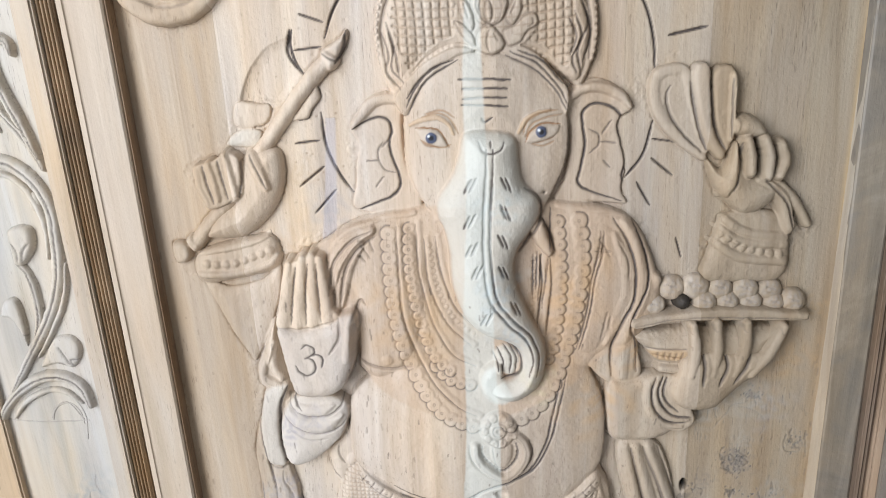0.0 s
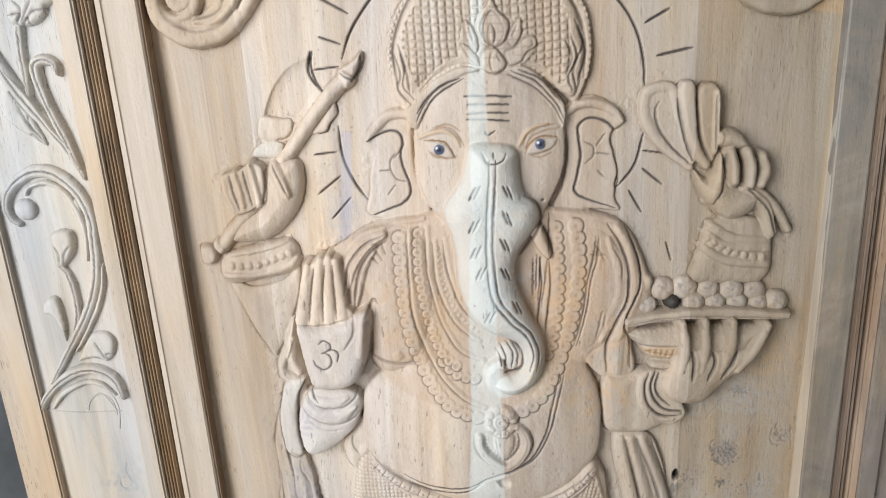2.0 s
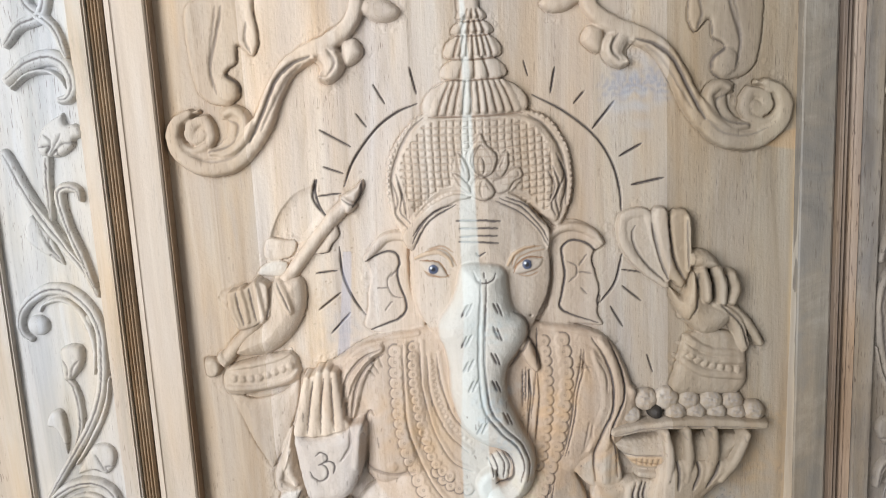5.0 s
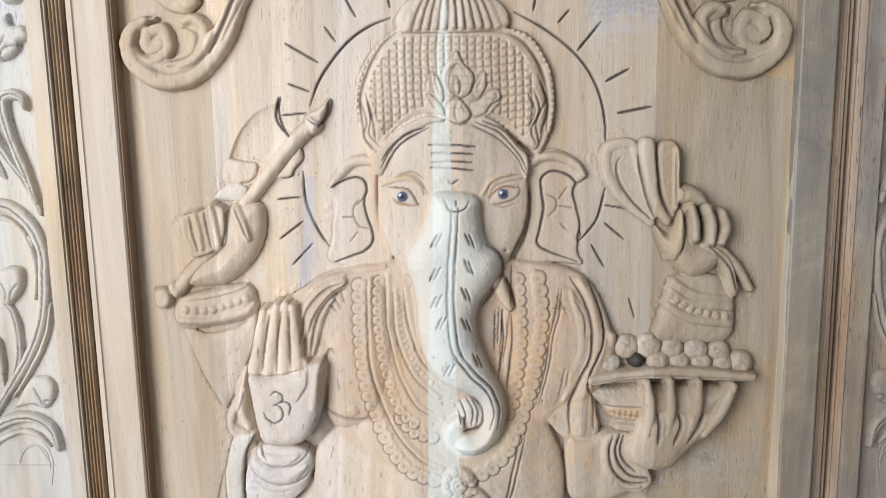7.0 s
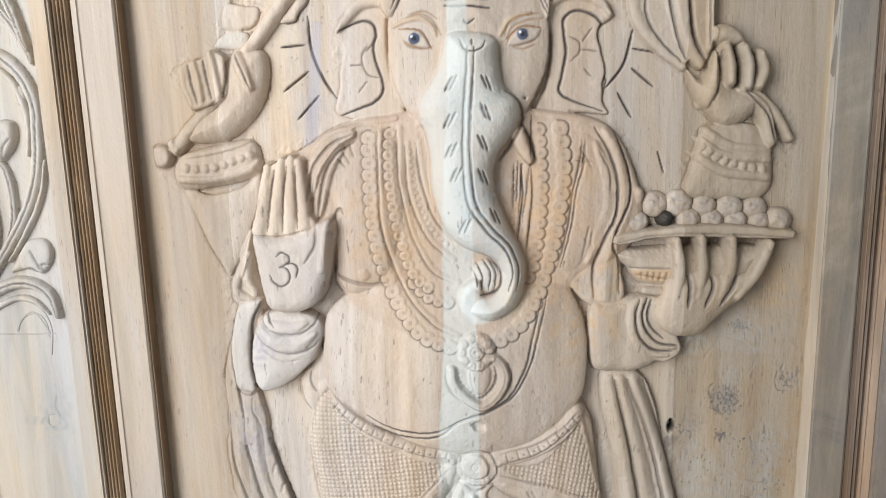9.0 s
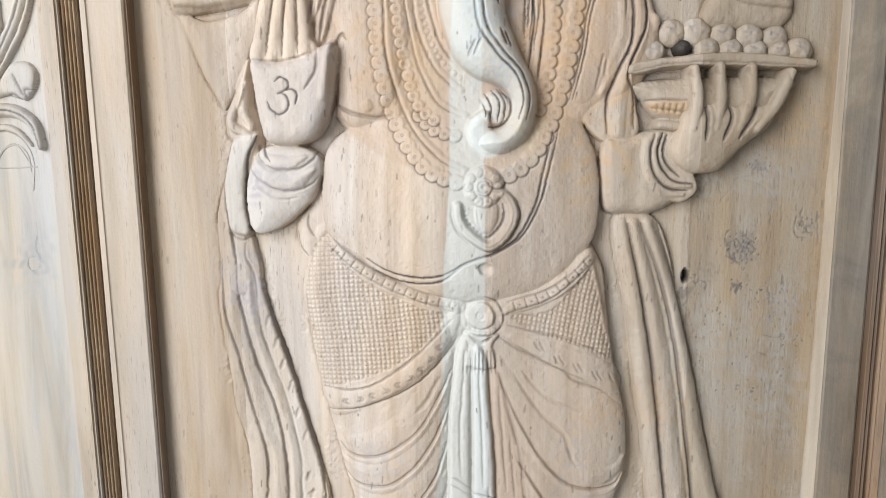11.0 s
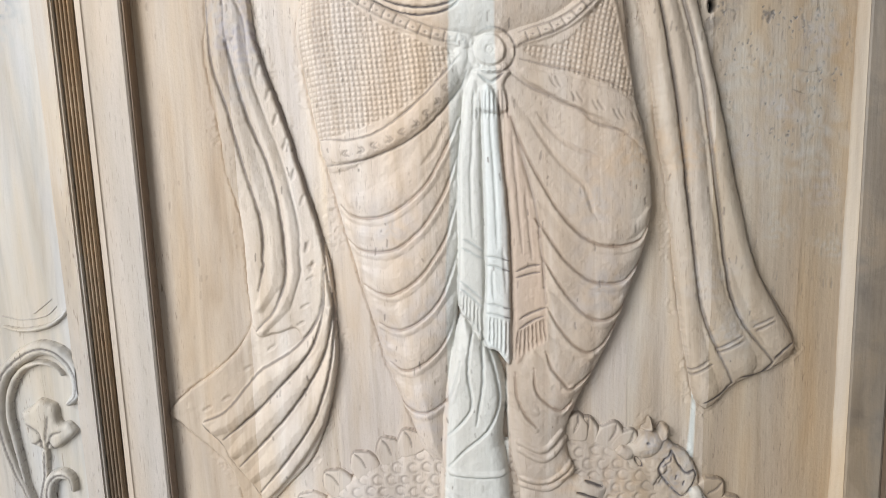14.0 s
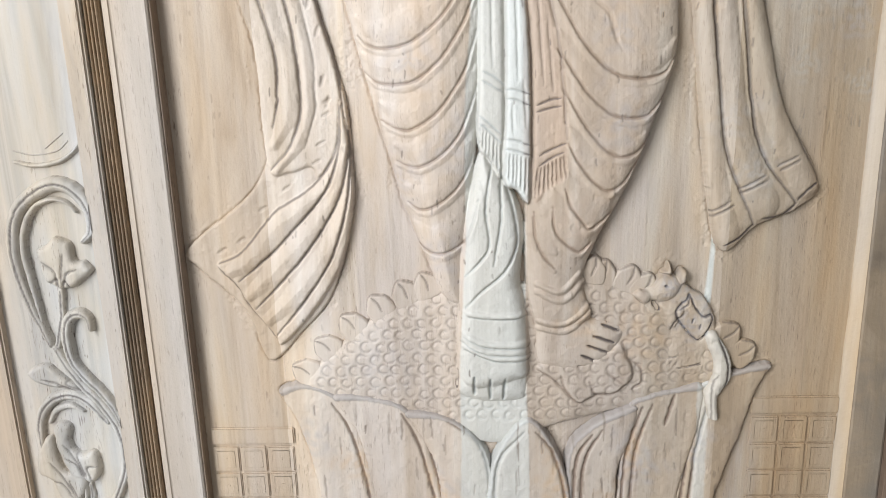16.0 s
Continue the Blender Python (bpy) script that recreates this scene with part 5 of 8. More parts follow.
fig.fill([(76, 1307), (90, 1320), (113, 1320), (129, 1310), (136, 1296), (126, 1289), (124, 1280), (128, 1260), (131, 1240), (128, 1221), (133, 1207), (102, 1210), (66, 1213), (74, 1236), (79, 1268)], 5, 4)
fig.rope([(74, 1306), (89, 1317), (108, 1318), (124, 1309), (133, 1298)], (5.0, 6.0, 7.0, 6.0, 3.0), 6)
fig.cut([(-122, 1289), (-111, 1295), (-97, 1299), (-88, 1296), (-85, 1287), (-88, 1274), (-85, 1258), (-81, 1245), (-81, 1233), (-90, 1224), (-106, 1218), (-123, 1212)], 1.5, 3.5, ink_shade=0.6)
fig.cut([(128, 1210), (101, 1220), (87, 1229), (89, 1244), (93, 1265), (91, 1281), (91, 1295), (101, 1302), (115, 1299), (125, 1290), (123, 1278), (130, 1250), (128, 1232), (137, 1204)], 1.5, 3.5, ink_shade=0.6)
fig.cut([(-94, 1276), (-99, 1268), (-99, 1259), (-94, 1250), (-84, 1247)], 1, 2, ink_shade=0.35)
fig.cut([(-111, 1259), (-100, 1259)], 1, 2, ink_shade=0.35)
fig.cut([(-88, 1278), (-96, 1271)], 1, 2, ink_shade=0.35)
fig.cut([(-104, 1234), (-95, 1244)], 1, 2, ink_shade=0.35)
fig.cut([(96, 1279), (105, 1274), (105, 1264), (97, 1257)], 1, 2, ink_shade=0.35)
fig.cut([(107, 1267), (121, 1265)], 1, 2, ink_shade=0.35)
fig.cut([(108, 1274), (117, 1287)], 1, 2, ink_shade=0.35)
fig.cut([(110, 1250), (116, 1243)], 1, 2, ink_shade=0.35)
fig.rope([(-143, 1188), (-105, 1205), (-69, 1209)], (3.0, 4.0, 3.0), 3)
fig.rope([(67, 1211), (108, 1204), (137, 1198)], (3.0, 4.0, 3.0), 3)
# crown
fig.fill([(-79, 1317), (-92, 1345), (-94, 1376), (-87, 1404), (-71, 1428), (-50, 1444), (-25, 1447), (6, 1448), (34, 1446), (59, 1442), (78, 1434), (94, 1414), (102, 1389), (103, 1361), (98, 1336), (87, 1317), (74, 1327), (55, 1343), (29, 1352), (4, 1351), (-25, 1354), (-50, 1343), (-67, 1325)], 9, 4)
fig.fill([(-75, 1329), (-85, 1351), (-85, 1382), (-78, 1403), (-65, 1423), (-49, 1436), (-23, 1439), (5, 1440), (33, 1438), (58, 1434), (73, 1424), (87, 1403), (93, 1377), (92, 1346), (84, 1324), (69, 1334), (53, 1350), (28, 1359), (3, 1356), (-25, 1361), (-50, 1350), (-67, 1332)], 9, 36, base=10)
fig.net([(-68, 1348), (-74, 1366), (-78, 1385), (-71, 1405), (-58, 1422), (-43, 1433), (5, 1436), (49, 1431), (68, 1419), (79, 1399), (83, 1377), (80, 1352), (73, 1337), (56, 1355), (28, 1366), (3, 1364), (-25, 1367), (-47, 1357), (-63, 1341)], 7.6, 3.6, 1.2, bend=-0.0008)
fig.beads([(-94, 1345), (-94, 1373), (-89, 1398), (-74, 1426), (-53, 1445)], 3.2, 3, gap=6.4, pip=0.9)
fig.beads([(61, 1443), (79, 1433), (93, 1415), (103, 1389), (103, 1361), (99, 1339)], 3.2, 3, gap=6.4, pip=0.9)
fig.cut([(-85, 1345), (-88, 1376), (-80, 1402), (-67, 1425), (-51, 1439)], 1.6, 3, ink_shade=0.3)
fig.cut([(58, 1437), (75, 1425), (89, 1403), (96, 1377), (95, 1342)], 1.6, 3, ink_shade=0.3)
fig.cut([(-88, 1373), (-82, 1354), (-85, 1339), (-73, 1323)], 1.3, 3, ink_shade=0.35)
fig.cut([(-83, 1382), (-77, 1360), (-80, 1342), (-70, 1329)], 1.3, 3, ink_shade=0.35)
fig.cut([(-81, 1373), (-75, 1351), (-74, 1335)], 1.3, 3, ink_shade=0.35)
fig.cut([(86, 1396), (94, 1374), (85, 1352), (88, 1328)], 1.3, 3, ink_shade=0.35)
fig.cut([(82, 1383), (88, 1361), (80, 1343), (84, 1330)], 1.3, 3, ink_shade=0.35)
fig.cut([(90, 1389), (96, 1364), (89, 1339)], 1.3, 3, ink_shade=0.35)
fig.cut([(77, 1377), (83, 1361), (78, 1346)], 1.3, 3, ink_shade=0.35)
fig.rope([(-77, 1320), (-63, 1337), (-47, 1349), (-24, 1359), (-2, 1359)], (3.0, 4.0, 4.0, 3.0), 2)
fig.rope([(10, 1358), (31, 1361), (54, 1348), (72, 1326), (77, 1318)], (3.0, 4.0, 4.0, 3.0), 2)
fig.beads([(-73, 1325), (-58, 1341), (-41, 1352), (-22, 1359)], 2.4, 1.6, gap=5)
fig.beads([(30, 1360), (52, 1348), (68, 1330)], 2.4, 1.6, gap=5)
# face
fig.fill([(-71, 1305), (-57, 1328), (-38, 1345), (-19, 1352), (3, 1353), (25, 1350), (47, 1339), (65, 1318), (75, 1300), (77, 1276), (75, 1254), (67, 1232), (54, 1209), (41, 1193), (-43, 1197), (-52, 1208), (-62, 1223), (-72, 1250), (-74, 1275)], 11, 38, base=12)
fig.fill([(-26, 1340), (2, 1346), (27, 1339), (32, 1310), (29, 1282), (-25, 1282), (-28, 1312)], 5, 34, mode='add', p=0)
fig.fill([(-79, 1316), (-65, 1334), (-47, 1348), (-22, 1358), (-6, 1354), (-24, 1349), (-41, 1337), (-58, 1319), (-71, 1300)], 2, 5, base=17, mode='set')
fig.fill([(11, 1354), (31, 1358), (52, 1346), (72, 1324), (77, 1313), (75, 1295), (63, 1316), (43, 1337), (24, 1349)], 2, 5, base=17, mode='set')
fig.cut([(-68, 1301), (-59, 1318), (-47, 1333), (-21, 1347)], 1.05, 2.4, ink_shade=0.75)
fig.cut([(-69, 1308), (-60, 1324), (-45, 1340), (-25, 1347)], 1.05, 2.4, ink_shade=0.75)
fig.cut([(-68, 1316), (-54, 1333), (-34, 1345)], 1.05, 2.4, ink_shade=0.75)
fig.cut([(21, 1349), (43, 1338), (62, 1320), (75, 1298)], 1.05, 2.4, ink_shade=0.75)
fig.cut([(25, 1352), (48, 1341), (66, 1321), (75, 1304)], 1.05, 2.4, ink_shade=0.75)
fig.cut([(32, 1353), (54, 1342), (71, 1322)], 1.05, 2.4, ink_shade=0.75)
fig.cut([(-21, 1330), (2, 1330), (25, 1328)], 1.3, 2, ink_shade=0.85, ends=0.8)
fig.cut([(-18, 1322), (1, 1322), (22, 1321)], 1.3, 2, ink_shade=0.85, ends=0.8)
fig.cut([(-18, 1313), (1, 1314), (21, 1313)], 1.3, 2, ink_shade=0.85, ends=0.8)
fig.cut([(-19, 1308), (1, 1307), (22, 1305)], 1.3, 2, ink_shade=0.85, ends=0.8)
fig.cut([(-2, 1296), (1, 1292), (8, 1296)], 1.2, 2, ink_shade=0.5)
fig.fill([(-62, 1288), (-52, 1289), (-41, 1285), (-33, 1272), (-40, 1271), (-52, 1273), (-58, 1279)], 2.5, 4, mode='add', dye=(0.5, 0.43, 0.36), amount=0.5)
fig.rope([(-67, 1292), (-55, 1297), (-42, 1298), (-32, 1291), (-28, 1282)], (1.5, 2.6, 2.2, 1.2), 2, dye=OCHRE, amount=0.35)
fig.cut([(-62, 1289), (-52, 1289), (-41, 1286), (-32, 1271)], 1.1, 1.8, ink_shade=0.6, colour=(0.25, 0.13, 0.06))
fig.cut([(-40, 1271), (-52, 1273), (-58, 1279)], 1, 1.5, ink_shade=0.35, colour=(0.25, 0.13, 0.06))
fig.stud((-48.0, 1280.0), 5.4, 2.2)
fig.disc((-48.0, 1280.0), 5.2, (0.07, 0.085, 0.14))
fig.disc((-48.0, 1280.0), 2.4, (0.015, 0.015, 0.02))
# white dot painted on the iris as its highlight
fig.disc((-50.2, 1281.8), 1.1, (0.75, 0.78, 0.8))
fig.fill([(37, 1272), (41, 1280), (52, 1287), (68, 1286), (63, 1276), (52, 1272), (44, 1271)], 2.5, 4, mode='add', dye=(0.5, 0.43, 0.36), amount=0.5)
fig.rope([(31, 1281), (38, 1292), (50, 1298), (60, 1299)], (1.5, 2.6, 2.2, 1.2), 2, dye=OCHRE, amount=0.35)
fig.cut([(37, 1272), (41, 1281), (52, 1288), (69, 1287)], 1.1, 1.8, ink_shade=0.6, colour=(0.25, 0.13, 0.06))
fig.cut([(63, 1276), (52, 1272), (44, 1271)], 1, 1.5, ink_shade=0.35, colour=(0.25, 0.13, 0.06))
fig.stud((51.0, 1281.0), 5.4, 2.2)
fig.disc((51.0, 1281.0), 5.2, (0.07, 0.085, 0.14))
fig.disc((51.0, 1281.0), 2.4, (0.015, 0.015, 0.02))
# painted highlight of the other eye
fig.disc((48.8, 1282.8), 1.1, (0.75, 0.78, 0.8))
fig.cut([(-56, 1299), (-43, 1302), (-31, 1297), (-23, 1282)], 1.1, 1.2, ink_shade=0.35, colour=(0.3, 0.17, 0.08))
fig.cut([(-53, 1302), (-37, 1304), (-26, 1297)], 1.1, 1.2, ink_shade=0.35, colour=(0.3, 0.17, 0.08))
fig.cut([(-57, 1278), (-50, 1274), (-39, 1271), (-31, 1273)], 1.1, 1.2, ink_shade=0.35, colour=(0.3, 0.17, 0.08))
fig.cut([(35, 1279), (39, 1291), (50, 1297), (67, 1299)], 1.1, 1.2, ink_shade=0.35, colour=(0.3, 0.17, 0.08))
fig.cut([(37, 1277), (43, 1288), (56, 1293), (71, 1295)], 1.1, 1.2, ink_shade=0.35, colour=(0.3, 0.17, 0.08))
fig.cut([(42, 1270), (53, 1268), (63, 1272)], 1.1, 1.2, ink_shade=0.35, colour=(0.3, 0.17, 0.08))
fig.stud((54, 1224), 2.2, -3)
fig.cut([(54, 1224), (54, 1223)], 1.6, 2, ink_shade=0.9)
# crown petals and flame ornament
fig.fill([(7, 1422), (16, 1406), (28, 1399), (36, 1401), (37, 1387), (48, 1383), (50, 1372), (39, 1359), (24, 1355), (7, 1350), (-7, 1355), (-19, 1366), (-23, 1380), (-19, 1400), (-9, 1398), (-2, 1409)], 2, 3, base=16, mode='set')
fig.fill([(8, 1420), (14, 1408), (24, 1397), (22, 1383), (16, 1376), (7, 1374), (-1, 1378), (-7, 1390), (-5, 1403), (2, 1412)], 3.5, 4, mode='add')
fig.cut([(8, 1420), (14, 1408), (24, 1397), (22, 1383), (16, 1376), (7, 1374), (-1, 1378), (-7, 1390), (-5, 1403), (2, 1412)], 1.1, 1.6, ink_shade=0.3, closed=True, colour=(0.16, 0.12, 0.09))
fig.fill([(8, 1407), (18, 1392), (16, 1379), (8, 1376), (1, 1381), (0, 1394)], -2.0, 3, mode='add')
fig.cut([(8, 1407), (18, 1392), (16, 1379), (8, 1376), (1, 1381), (0, 1394)], 1.1, 1.6, ink_shade=0.3, closed=True, colour=(0.16, 0.12, 0.09))
fig.fill([(7, 1395), (11, 1386), (8, 1377), (4, 1384)], 2.2, 3, mode='add')
fig.cut([(7, 1395), (11, 1386), (8, 1377), (4, 1384)], 1.1, 1.6, ink_shade=0.3, closed=True, colour=(0.16, 0.12, 0.09))
fig.fill([(7, 1376), (18, 1366), (21, 1358), (15, 1351), (6, 1350), (-2, 1355), (-3, 1367)], 4, 5, mode='add')
fig.cut([(7, 1376), (18, 1366), (21, 1358), (15, 1351), (6, 1350), (-2, 1355), (-3, 1367)], 1.1, 1.6, ink_shade=0.3, closed=True, colour=(0.16, 0.12, 0.09))
fig.fill([(-18, 1400), (-16, 1384), (-9, 1370), (-5, 1376), (-8, 1390), (-13, 1398)], 2.6, 3.5, mode='add')
fig.cut([(-18, 1400), (-16, 1384), (-9, 1370), (-5, 1376), (-8, 1390), (-13, 1398)], 1.1, 1.6, ink_shade=0.3, closed=True, colour=(0.16, 0.12, 0.09))
fig.fill([(-22, 1379), (-16, 1367), (-5, 1358), (-7, 1368), (-14, 1376)], 2.2, 3.5, mode='add')
fig.cut([(-22, 1379), (-16, 1367), (-5, 1358), (-7, 1368), (-14, 1376)], 1.1, 1.6, ink_shade=0.3, closed=True, colour=(0.16, 0.12, 0.09))
fig.fill([(35, 1400), (36, 1386), (28, 1374), (22, 1380), (26, 1391)], 2.6, 3.5, mode='add')
fig.cut([(35, 1400), (36, 1386), (28, 1374), (22, 1380), (26, 1391)], 1.1, 1.6, ink_shade=0.3, closed=True, colour=(0.16, 0.12, 0.09))
fig.fill([(47, 1383), (50, 1374), (41, 1368), (35, 1360), (24, 1357), (20, 1369), (30, 1374), (39, 1382)], 2.4, 4, mode='add')
fig.cut([(47, 1383), (50, 1374), (41, 1368), (35, 1360), (24, 1357), (20, 1369), (30, 1374), (39, 1382)], 1.1, 1.6, ink_shade=0.3, closed=True, colour=(0.16, 0.12, 0.09))
fig.cut([(7, 1371), (5, 1361), (7, 1352)], 1.0, 1.6, ink_shade=0.3, colour=(0.16, 0.12, 0.09))
fig.cut([(11, 1368), (15, 1361)], 1.0, 1.6, ink_shade=0.3, colour=(0.16, 0.12, 0.09))
fig.cut([(-14, 1394), (-10, 1381)], 1.0, 1.6, ink_shade=0.3, colour=(0.16, 0.12, 0.09))
fig.cut([(31, 1394), (26, 1383)], 1.0, 1.6, ink_shade=0.3, colour=(0.16, 0.12, 0.09))
fig.cut([(44, 1379), (46, 1375), (41, 1372)], 1.0, 1.6, ink_shade=0.3, colour=(0.16, 0.12, 0.09))
fig.cut([(3, 1406), (-3, 1392), (1, 1379)], 1.0, 1.6, ink_shade=0.3, colour=(0.16, 0.12, 0.09))
for z, half, r, h, n, tall in ((1456, 49, 7.6, 18, 11, 16), (1486, 31, 12.0, 14, 4, 9.5), (1508, 27, 6.0, 14, 8, 10.5), (1527, 20, 6.0, 12, 5, 6), (1541, 14, 5.2, 11, 4, 5)):
    fig.fill([(4 - half, z - tall), (4 + half, z - tall), (4 + half * 0.76, z + tall), (4 - half * 0.76, z + tall)], 5, 8, h - 12)
    for k in range(n):
        u = (k + 0.5) / n * 2 - 1
        fig.rope([(4 + u * half * 0.66, z + tall), (4 + u * half * 0.84, z + 1), (4 + u * half * 0.98, z - tall + 4)], (r * 0.4, r * 0.74, r * 0.78, r * 0.6), 7 - 2.5 * abs(u), h - 8 - 2 * abs(u), "max")
        if k:
            v = k / n * 2 - 1
            fig.cut([(4 + v * half * 0.66, z + tall), (4 + v * half * 0.86, z), (4 + v * half, z - tall)], 1.3, 2.6, 0.4, colour=(0.16, 0.1, 0.06))
    fig.cut([(4 - half, z - tall - 1), (4, z - tall - 2.5), (4 + half, z - tall - 1)], 1.4, 3.0, 0.4, colour=(0.16, 0.1, 0.06))
fig.fill([(-10, 1545), (12, 1545), (4, 1590), (-2, 1590)], 9, 7)
# elephant trunk
fig.fill([(-18, 1283), (7, 1285), (28, 1277), (31, 1256), (35, 1236), (47, 1223), (49, 1206), (39, 1187), (27, 1169), (25, 1142), (37, 1107), (50, 1081), (54, 1057), (49, 1031), (36, 1017), (21, 1010), (6, 1013), (-2, 1022), (7, 1033), (20, 1038), (28, 1053), (25, 1068), (13, 1076), (-2, 1082), (-18, 1094), (-30, 1115), (-37, 1142), (-37, 1172), (-41, 1193), (-47, 1208), (-45, 1225), (-34, 1241), (-25, 1262)], 34, 30, base=16, p=2.2, dye=PALE, amount=0.5)
fig.fill([(-6, 1046), (7, 1052), (13, 1036), (22, 1019), (12, 1007), (-1, 1011), (-12, 1030)], 10, 8, base=20, dye=PALE, amount=0.5)
fig.fill([(-44, 1224), (-32, 1226), (-27, 1209), (-36, 1196), (-45, 1203)], 10, 10, base=20)
fig.stud((17, 1054), 15, 10)
fig.fill([(2, 1064), (9, 1070), (19, 1070), (27, 1061), (27, 1049), (19, 1039), (9, 1043), (2, 1052)], 0.5, 6, mode='add', dye=PALE, amount=0.5)
fig.cut([(19, 1071), (28, 1061), (28, 1047), (19, 1038), (9, 1037)], 1.4, 3, ink_shade=0.75)
fig.cut([(11, 1071), (19, 1059), (17, 1042)], 1.1, 2, ink_shade=0.6)
fig.cut([(5, 1068), (11, 1056), (10, 1042)], 1.1, 2, ink_shade=0.6)
fig.cut([(16, 1072), (24, 1059), (23, 1043)], 1.1, 2, ink_shade=0.6)
fig.cut([(1, 1063), (6, 1052), (6, 1046)], 1.1, 2, ink_shade=0.6)
fig.fill([(-13, 1038), (-2, 1048), (5, 1034), (15, 1022), (16, 1010), (0, 1008), (-11, 1019)], 8, 8, base=20, dye=PALE, amount=0.4)
fig.fill([(40, 1192), (51, 1198), (57, 1183), (62, 1167), (57, 1162), (47, 1173)], 8, 6, base=20)
fig.cut([(51, 1200), (59, 1183), (63, 1167)], 1.6, 4, ink_shade=0.4)
fig.cut([(34, 1232), (47, 1221), (51, 1204), (41, 1183), (29, 1167)], 1.8, 4, ink_shade=0.35)
fig.cut([(1, 1270), (-1, 1239), (-4, 1194), (-4, 1152), (1, 1124), (17, 1101), (33, 1084), (40, 1063), (36, 1044)], 1.5, 2.6, ink_shade=0.95)
fig.cut([(7, 1270), (5, 1239), (2, 1193), (3, 1152), (8, 1124), (24, 1102), (39, 1085), (46, 1063), (43, 1043)], 1.5, 2.6, ink_shade=0.95)
fig.cut([(-6, 1277), (-1, 1268), (7, 1266), (14, 1269), (17, 1275)], 1.2, 2, ink_shade=0.6)
fig.cut([(5, 1277), (5, 1271)], 1.1, 2, ink_shade=0.5)
fig.cut([(-9, 1245), (-16, 1232)], 1.5, 2.4, ink_shade=0.95)
fig.cut([(-13, 1244), (-21, 1231)], 1.5, 2.4, ink_shade=0.95)
fig.cut([(-10, 1212), (-18, 1199)], 1.5, 2.4, ink_shade=0.95)
fig.cut([(-15, 1211), (-22, 1198)], 1.5, 2.4, ink_shade=0.95)
fig.cut([(-9, 1186), (-16, 1172)], 1.5, 2.4, ink_shade=0.95)
fig.cut([(-14, 1184), (-21, 1171)], 1.5, 2.4, ink_shade=0.95)
fig.cut([(-5, 1163), (-13, 1150)], 1.5, 2.4, ink_shade=0.95)
fig.cut([(-10, 1162), (-17, 1149)], 1.5, 2.4, ink_shade=0.95)
fig.cut([(2, 1115), (-5, 1101)], 1.5, 2.4, ink_shade=0.95)
fig.cut([(-3, 1114), (-10, 1100)], 1.5, 2.4, ink_shade=0.95)
fig.cut([(13, 1245), (18, 1232)], 1.5, 2.4, ink_shade=0.95)
fig.cut([(17, 1244), (22, 1230)], 1.5, 2.4, ink_shade=0.95)
fig.cut([(12, 1220), (17, 1206)], 1.5, 2.4, ink_shade=0.95)
fig.cut([(16, 1218), (21, 1204)], 1.5, 2.4, ink_shade=0.95)
fig.cut([(9, 1192), (14, 1179)], 1.5, 2.4, ink_shade=0.95)
fig.cut([(13, 1191), (18, 1177)], 1.5, 2.4, ink_shade=0.95)
fig.cut([(9, 1161), (14, 1147)], 1.5, 2.4, ink_shade=0.95)
fig.cut([(13, 1159), (18, 1145)], 1.5, 2.4, ink_shade=0.95)
fig.cut([(19, 1124), (25, 1109)], 1.5, 2.4, ink_shade=0.95)
fig.cut([(23, 1122), (29, 1108)], 1.5, 2.4, ink_shade=0.95)
# feet and anklets
fig.fill([(-53, 460), (11, 458), (18, 417), (15, 374), (8, 360), (-29, 357), (-63, 371), (-61, 409)], 18, 24)
fig.rope([(-51, 438), (-28, 427), (13, 425)], 3.2, 3)
fig.cut([(-51, 435), (-28, 423), (13, 421)], 1.2, 2, ink_shade=0.3)
fig.rope([(-52, 433), (-28, 420), (13, 417)], 3.2, 3)
fig.cut([(-52, 429), (-28, 416), (13, 413)], 1.2, 2, ink_shade=0.3)
fig.rope([(-50, 425), (-22, 413), (15, 411)], 3.2, 3)
fig.cut([(-50, 422), (-22, 409), (15, 407)], 1.2, 2, ink_shade=0.3)
fig.rope([(-46, 459), (-16, 455), (11, 456)], 3.2, 3)
fig.cut([(-46, 455), (-16, 452), (11, 453)], 1.2, 2, ink_shade=0.3)
fig.cut([(-58, 396), (-59, 377)], 1.7, 5, ink_shade=0.55, ends=0.7)
fig.cut([(-41, 392), (-41, 370)], 1.7, 5, ink_shade=0.55, ends=0.7)
fig.cut([(-25, 389), (-25, 364)], 1.7, 5, ink_shade=0.55, ends=0.7)
fig.cut([(-10, 389), (-12, 364)], 1.7, 5, ink_shade=0.55, ends=0.7)
fig.fill([(19, 487), (64, 504), (73, 464), (76, 453), (103, 444), (110, 427), (88, 397), (56, 388), (22, 399), (17, 434)], 17, 20)
fig.rope([(21, 487), (43, 479), (63, 496)], 3, 3)
fig.rope([(21, 479), (45, 470), (67, 487)], 3, 3)
fig.rope([(22, 447), (48, 445), (75, 465)], 3, 3)
fig.rope([(22, 440), (51, 438), (77, 459)], 3, 3)
fig.cut([(86, 442), (103, 435)], 1.7, 4, ink_shade=0.55, ends=0.7)
fig.cut([(77, 431), (98, 423)], 1.7, 4, ink_shade=0.55, ends=0.7)
fig.cut([(72, 421), (92, 413)], 1.7, 4, ink_shade=0.55, ends=0.7)
fig.cut([(66, 411), (84, 402)], 1.7, 4, ink_shade=0.55, ends=0.7)
fig.cut([(63, 399), (75, 392)], 1.7, 4, ink_shade=0.55, ends=0.7)
fig.wedge((-66, 16), 125, (-15, 1), 1374, 0.6, PALE)
